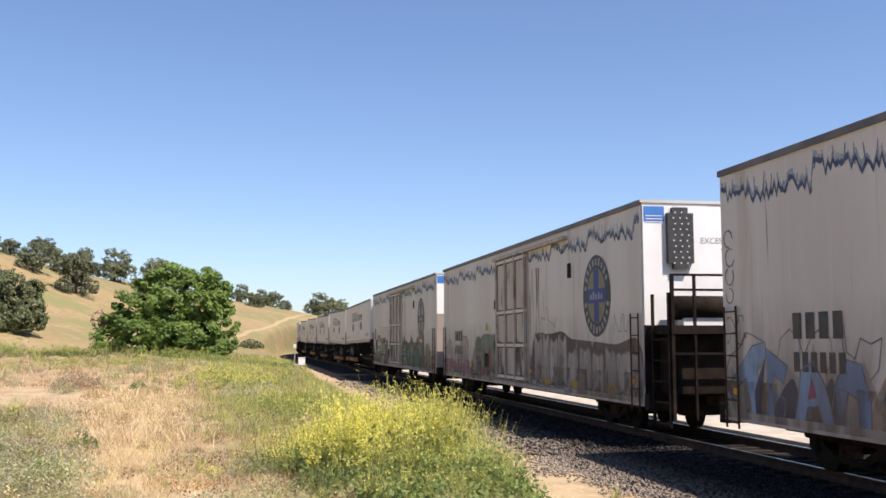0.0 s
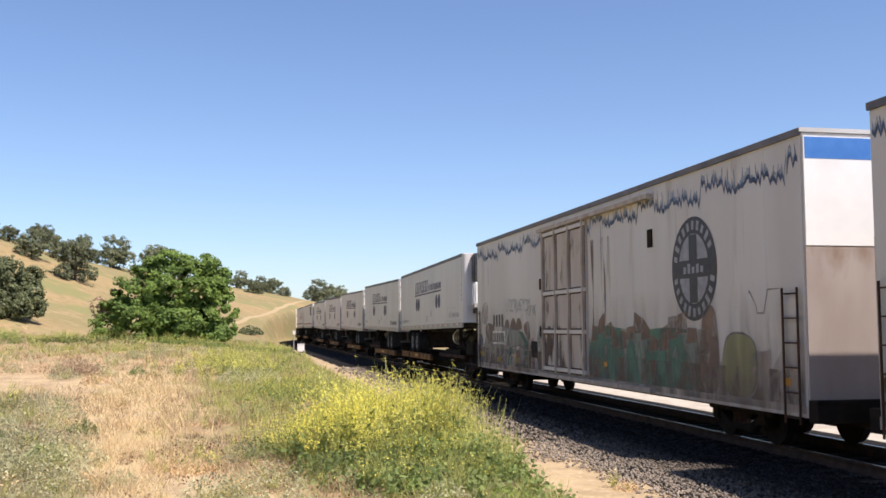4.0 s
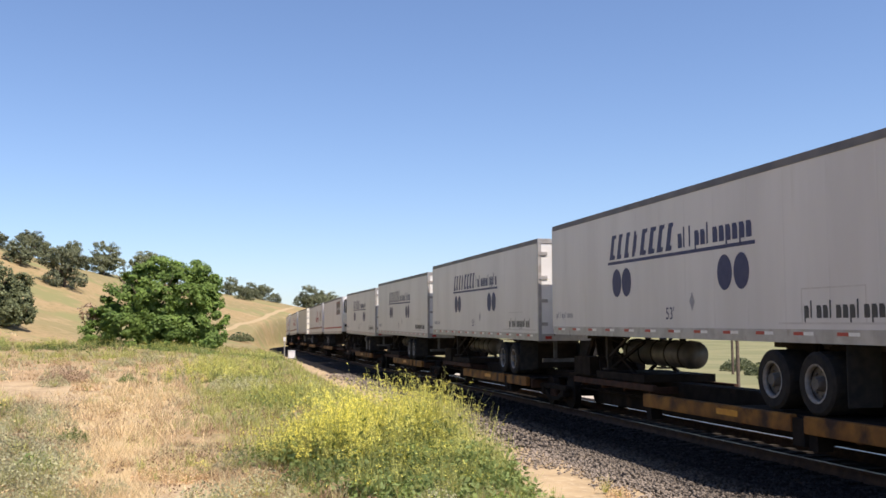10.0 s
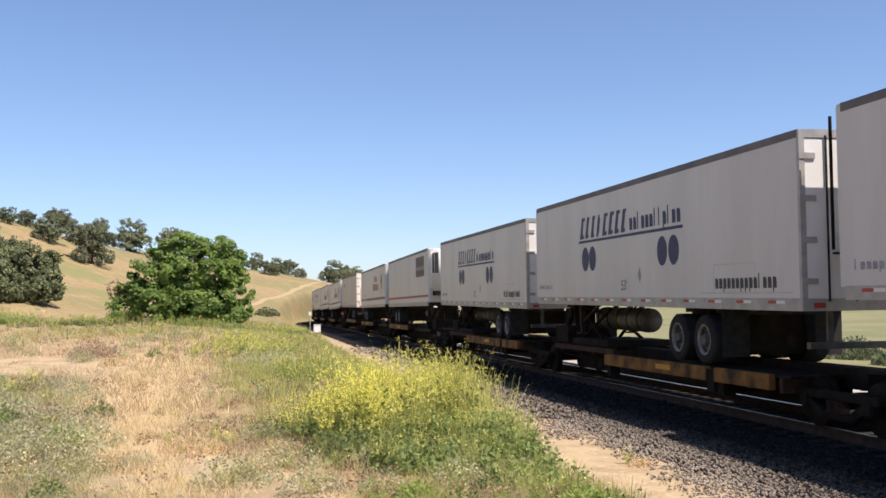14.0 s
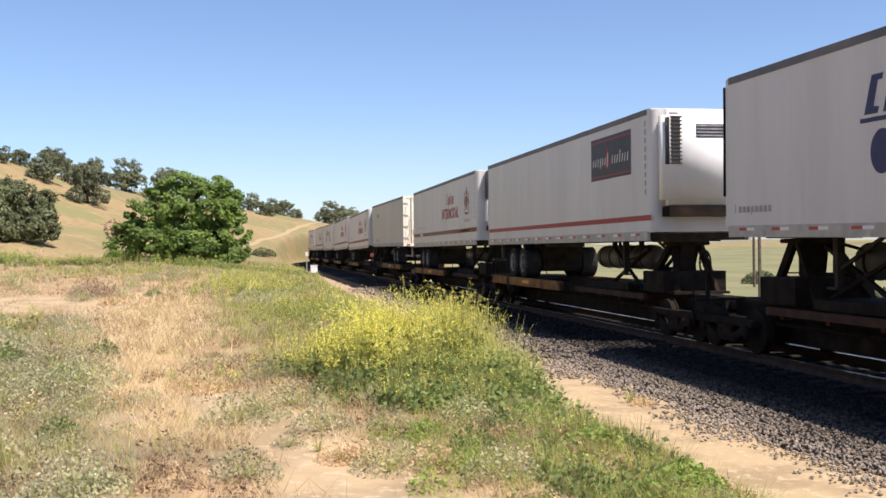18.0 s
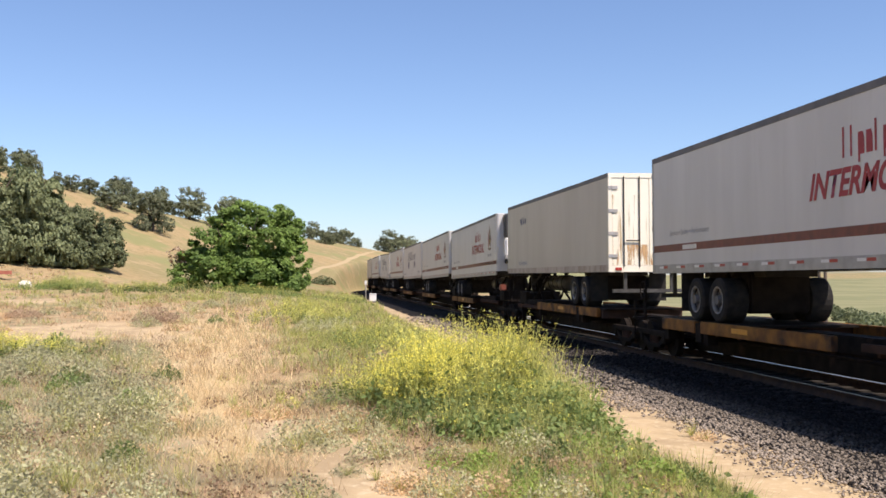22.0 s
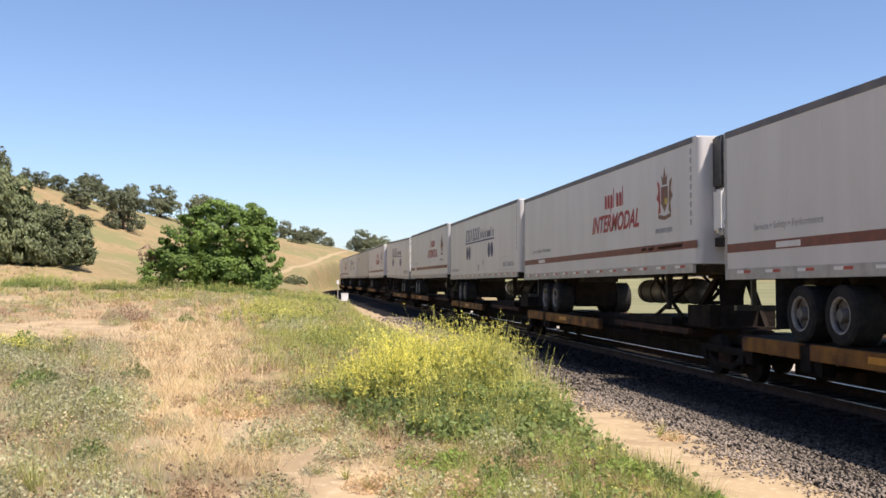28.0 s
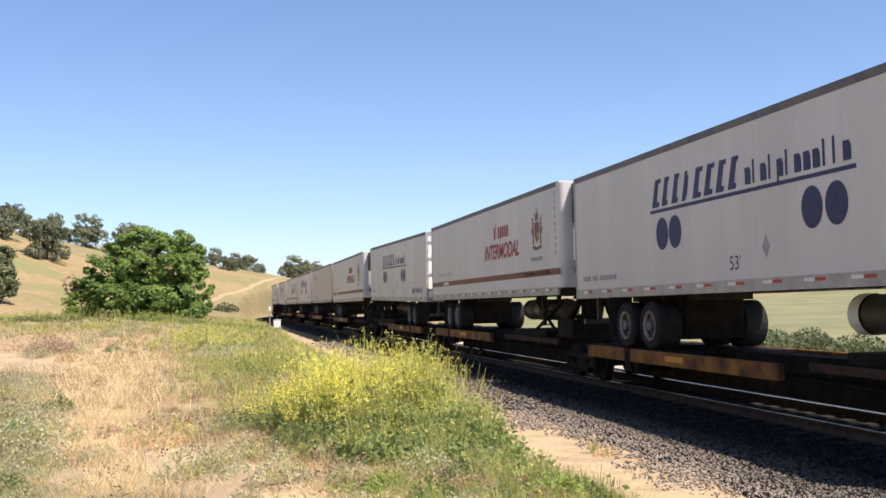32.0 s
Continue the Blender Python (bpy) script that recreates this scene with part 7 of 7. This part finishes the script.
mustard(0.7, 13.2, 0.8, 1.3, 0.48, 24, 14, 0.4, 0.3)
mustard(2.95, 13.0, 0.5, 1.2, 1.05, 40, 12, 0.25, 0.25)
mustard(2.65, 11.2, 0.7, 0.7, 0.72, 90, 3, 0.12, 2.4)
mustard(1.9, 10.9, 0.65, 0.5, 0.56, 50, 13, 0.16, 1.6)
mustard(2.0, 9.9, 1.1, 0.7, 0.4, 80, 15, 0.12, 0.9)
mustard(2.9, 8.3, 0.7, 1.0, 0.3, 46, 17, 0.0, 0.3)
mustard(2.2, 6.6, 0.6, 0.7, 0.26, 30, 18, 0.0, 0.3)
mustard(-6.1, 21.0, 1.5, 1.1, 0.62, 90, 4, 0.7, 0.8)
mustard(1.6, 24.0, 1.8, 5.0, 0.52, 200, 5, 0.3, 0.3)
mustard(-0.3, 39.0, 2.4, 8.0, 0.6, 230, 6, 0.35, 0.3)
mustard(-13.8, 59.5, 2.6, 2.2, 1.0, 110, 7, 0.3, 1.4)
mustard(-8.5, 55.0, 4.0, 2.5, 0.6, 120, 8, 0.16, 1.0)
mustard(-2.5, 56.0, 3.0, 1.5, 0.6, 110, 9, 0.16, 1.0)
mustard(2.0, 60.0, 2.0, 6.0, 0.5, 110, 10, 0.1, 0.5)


def weed(seed, r, h, leaf, leaves, size):
    """A low leafy weed about the origin."""
    rng = np.random.default_rng(seed)
    label = {"deep": "dark green low weed in dry grass", "sage": "grey-green low weed in dry grass", "dead": "dry brown tumbleweed on bare ground", "lime": "bright green leafy weed on the bank", "straw": "dry straw-coloured grass tuft", "tan": "dry russet weed in the meadow", "oak": "dark low shrub on the far field"}[leaf]
    t = thing("weed_clump" if leaf != "oak" else "shrub", label, "weed" if leaf != "oak" else "shrub", "low weeds")
    a, q = rng.uniform(0, math.tau, leaves), np.sqrt(rng.uniform(0, 1, leaves))
    z = h * (1 - q ** 2 * 0.8) * rng.uniform(0.1, 1.0, leaves)
    c = np.c_[np.cos(a) * q * r, np.sin(a) * q * r, z]
    v, f = cards(rng, c, size, 0.5)
    tagged(raw("foliage", v, f, LEAF[leaf], t), kind="stuff")
    st = 70
    a = rng.uniform(0, math.tau, st)
    e = np.c_[np.cos(a) * r * 0.7, np.sin(a) * r * 0.7, h * rng.uniform(0.4, 1.05, st)]
    sd = np.c_[-np.sin(a), np.cos(a), 0 * a] * 0.006
    v = np.stack([sd * 0.5, -sd * 0.5, e], 1).reshape(-1, 3)
    tagged(raw("stem_mass", v, np.arange(len(v)).reshape(-1, 3), LEAF["dead" if leaf == "dead" else "green"], t), kind="stuff")
    return t


WEEDS = {"deep": weed(1, 0.26, 0.26, "deep", 600, 0.022), "sage": weed(2, 0.34, 0.30, "sage", 1000, 0.014), "dead": weed(3, 0.85, 0.6, "dead", 3200, 0.024), "lime": weed(4, 0.3, 0.2, "lime", 700, 0.022),
         "straw": weed(5, 0.20, 0.32, "straw", 130, 0.011), "tuft": weed(7, 0.30, 0.24, "tan", 620, 0.017), "oak": weed(6, 2.0, 1.6, "oak", 900, 0.16)}
PLANTS = [("deep", -2.3, 15.9, 1.0), ("sage", -0.21, 9.36, 1.1), ("dead", -5.3, 35.0, 1.0), ("dead", -10.5, 38.0, 0.8), ("dead", -13.5, 41.0, 0.6), ("straw", 5.5, 14.3, 1.0), ("tuft", 5.6, 14.0, 0.7), ("deep", -3.4, 35.5, 1.2), ("sage", 0.9, 7.2, 0.9), ("sage", 1.6, 6.7, 0.9),
          ("sage", 0.0, 9.7, 0.9), ("sage", 0.35, 10.3, 1.0), ("deep", 2.7, 10.4, 1.3), ("deep", 2.3, 10.6, 1.3), ("lime", 3.0, 11.0, 1.2), ("deep", 1.1, 10.8, 1.3), ("deep", 0.8, 11.0, 1.1),
          ("deep", -3.6, 10.6, 1.4), ("sage", -3.3, 8.8, 1.3), ("deep", -4.4, 12.2, 1.4), ("sage", -2.7, 14.2, 1.3), ("sage", -3.6, 15.6, 1.5), ("sage", -4.6, 17.2, 1.6), ("sage", -2.4, 11.4, 1.1), ("sage", -3.0, 12.8, 1.2), ("straw", 4.7, 19.0, 0.9), ("straw", 5.0, 24.0, 0.8)]
rnd = random.Random(21)
for k in range(120):
    yy = rnd.uniform(6, 25)
    PLANTS.append((rnd.choice(("sage", "sage", "sage", "sage", "sage", "deep", "straw")), rnd.uniform(-0.5 * yy, -1.3 - 0.16 * (yy - 8.5)), yy, rnd.uniform(0.5, 1.5)))
for k in range(46):
    PLANTS.append((rnd.choice(("sage", "tuft", "lime", "tuft", "deep", "lime")), rnd.uniform(1.1, 3.7), rnd.uniform(5.0, 10.6), rnd.uniform(0.4, 1.0)))
for k in range(36):
    PLANTS.append((rnd.choice(("sage", "tuft", "straw", "tuft")), rnd.uniform(-1.6, 0.8), rnd.uniform(7.0, 14), rnd.uniform(0.4, 0.9)))
for k in range(34):
    PLANTS.append((rnd.choice(("sage", "sage", "tuft")), rnd.uniform(-14, 1), rnd.uniform(26, 46), rnd.uniform(0.8, 1.9)))
for x, y in ((38.7, 64.3), (38.3, 58.3), (41, 68), (36.5, 60.5), (44, 75), (48, 84), (52, 96), (37, 52), (40, 47), (46, 71), (60, 110), (1.5, 150)):
    PLANTS.append(("oak", x, y, rnd.uniform(0.7, 1.1)))
used = set()
for kind, x, y, sc in PLANTS:
    m = Matrix.Translation((x, y, float(height(x, y)) - 0.01)) @ Matrix.Rotation(rnd.uniform(0, 6.28), 4, "Z") @ Matrix.Scale(sc, 4)
    ob = WEEDS[kind] if kind not in used else copy_thing(WEEDS[kind], Matrix.Identity(4))
    used.add(kind)
    ob.matrix_basis = m


# ---- small things of the place ----
def relay_case():
    t = thing("relay_case", "white metal signal cabinet beside the railway line", "cabinet")
    bm = fresh()
    box(bm, -0.42, 0.42, -0.35, 0.35, 0.12, 1.05, 0.03)
    part("housing", bm, "plastic_white", t)
    part("lid", fresh(-0.46, 0.46, -0.39, 0.39, 1.05, 1.12), "plastic_white", t)
    part("footing", fresh(-0.45, 0.45, -0.38, 0.38, -0.2, 0.12), "tie", t)
    t.matrix_basis = Matrix.Translation((6.0, 101.0, float(height(6.0, 101.0)))) @ Matrix.Scale(0.8, 4)
    p = thing("marker_post", "thin pale metal marker post by the track", "post")
    part("shaft", rod(fresh(), (0, 0, -0.3), (0, 0, 2.2), 0.05, 8), "alu", p)
    part("plate", fresh(-0.12, 0.12, -0.07, -0.05, 1.8, 2.2), "tape_white", p)
    p.location = (5.4, 103.0, float(height(5.4, 103.0)))


relay_case()


def white_rock():
    bm = bmesh.new()
    bmesh.ops.create_icosphere(bm, subdivisions=2, radius=0.42)
    for v in bm.verts:
        v.co *= 1 + 0.22 * noise.noise(v.co * 3.1)
        v.co.z *= 0.7
    ob = part("boulder", bm, surf("pale_rock", (0.74, 0.70, 0.62), (0.6, 0.56, 0.5), 3, 0.9, bump=0.4))
    tagged(ob, "pale rounded boulder in the grass", "rock")
    ob.location = (-18.2, 66.5, float(height(-18.2, 66.5)) + 0.2)


white_rock()


def beam_stack():
    t = thing("beam_stack", "stack of long red-brown steel beams on the grass", "beams")
    bt = surf("red_oxide", (0.30, 0.09, 0.06), (0.40, 0.16, 0.11), 2, 0.7)
    for k, (dx, dz) in enumerate(((0, 0.1), (0.5, 0.1), (1.0, 0.1), (0.25, 0.42), (0.75, 0.42))):
        part("beam", fresh(-4.5 + 0.2 * k, 4.0 - 0.3 * k, dx - 0.16, dx + 0.16, dz, dz + 0.28), bt, t)
    for x in (-3, 2.5):
        part("bearer", fresh(x - 0.1, x + 0.1, -0.3, 1.3, -0.15, 0.1), "tie", t)
    t.matrix_basis = Matrix.Translation((-26.5, 78.0, float(height(-26.5, 78)))) @ Matrix.Rotation(0.28, 4, "Z")


beam_stack()


def field_post(x, y, h):
    p = thing("wooden_pole", "weathered wooden pole in the green field", "pole", "poles in the field")
    part("shaft", rod(fresh(), (0, 0, -0.4), (0, 0, h), 0.13, 8, 0.1), LEAF["bark"], p)
    p.location = (x, y, float(height(x, y)))


for x, y in ((46, 86), (62, 116), (33, 61)):
    field_post(x, y, 6.5)


# ---- ballast stones and ties ----
def stones():
    rng = np.random.default_rng(5)
    vs, fs, k = [], [], 0
    unit = np.array([(1, 0, 0), (-1, 0, 0), (0, 1, 0), (0, -1, 0), (0, 0, 1), (0, 0, -1)], float)
    oct_f = np.array([(0, 2, 4), (2, 1, 4), (1, 3, 4), (3, 0, 4), (2, 0, 5), (1, 2, 5), (3, 1, 5), (0, 3, 5)])
    for y0, y1, dens, size in ((5, 12, 520, 0.020), (12, 20, 360, 0.024), (20, 34, 110, 0.036), (34, 60, 24, 0.06)):
        n = int((y1 - y0) * 4.6 * dens)
        x, y = rng.uniform(5.2, 9.5, n), rng.uniform(y0, y1, n)
        keep = (rng.uniform(0, 1, n) < smooth_step(5.25, 6.3, x + 0.3 * wav(x, y, 0.8))) & (np.abs(x - (TRACK_X - 0.75)) > 0.09)
        x, y = x[keep], y[keep]
        n = len(x)
        s = size * rng.uniform(0.5, 1.5, n)
        z = np.interp(x - TRACK_X, [-5.2, -4.7, -4.0, -2.6, -1.6, 1.6], [-0.25, -0.25, -0.232, -0.19, -0.185, -0.185])
        q = rng.normal(size=(n, 6, 3)) * 0.25 + unit
        v = q * s[:, None, None] * np.array([1, 1, 0.75]) + np.c_[x, y, z + s * 0.3][:, None]
        vs.append(v.reshape(-1, 3))
        fs.append((oct_f[None] + (np.arange(n) * 6)[:, None, None]).reshape(-1, 3) + k)
        k += n * 6
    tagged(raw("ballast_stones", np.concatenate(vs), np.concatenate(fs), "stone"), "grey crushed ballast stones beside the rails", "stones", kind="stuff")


stones()
tie0 = None
for k in range(230):
    s = -8 + k * 0.61
    x, y, a = on_track(s)
    if tie0 is None:
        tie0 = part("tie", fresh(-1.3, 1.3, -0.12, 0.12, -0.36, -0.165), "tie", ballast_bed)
        tie0.location = (x, y, 0)
    else:
        shared("tie", tie0, ballast_bed, Matrix.Translation((x, y, 0)))


def motions():
    """The whole train rolls towards the camera and past it."""
    for wo, y in WHEELSETS:
        walk(wo, [(k / 15, pose(0, y, 0.43, math.degrees(gone(k / 15) / 0.43))) for k in range(0, 481)])
    for ob, far, length, nose, dzf, dzn in MOVERS:
        walk(ob, [(t, car_pose(far, length, nose, dzf, dzn, t)) for t in range(0, 33)])


motions()
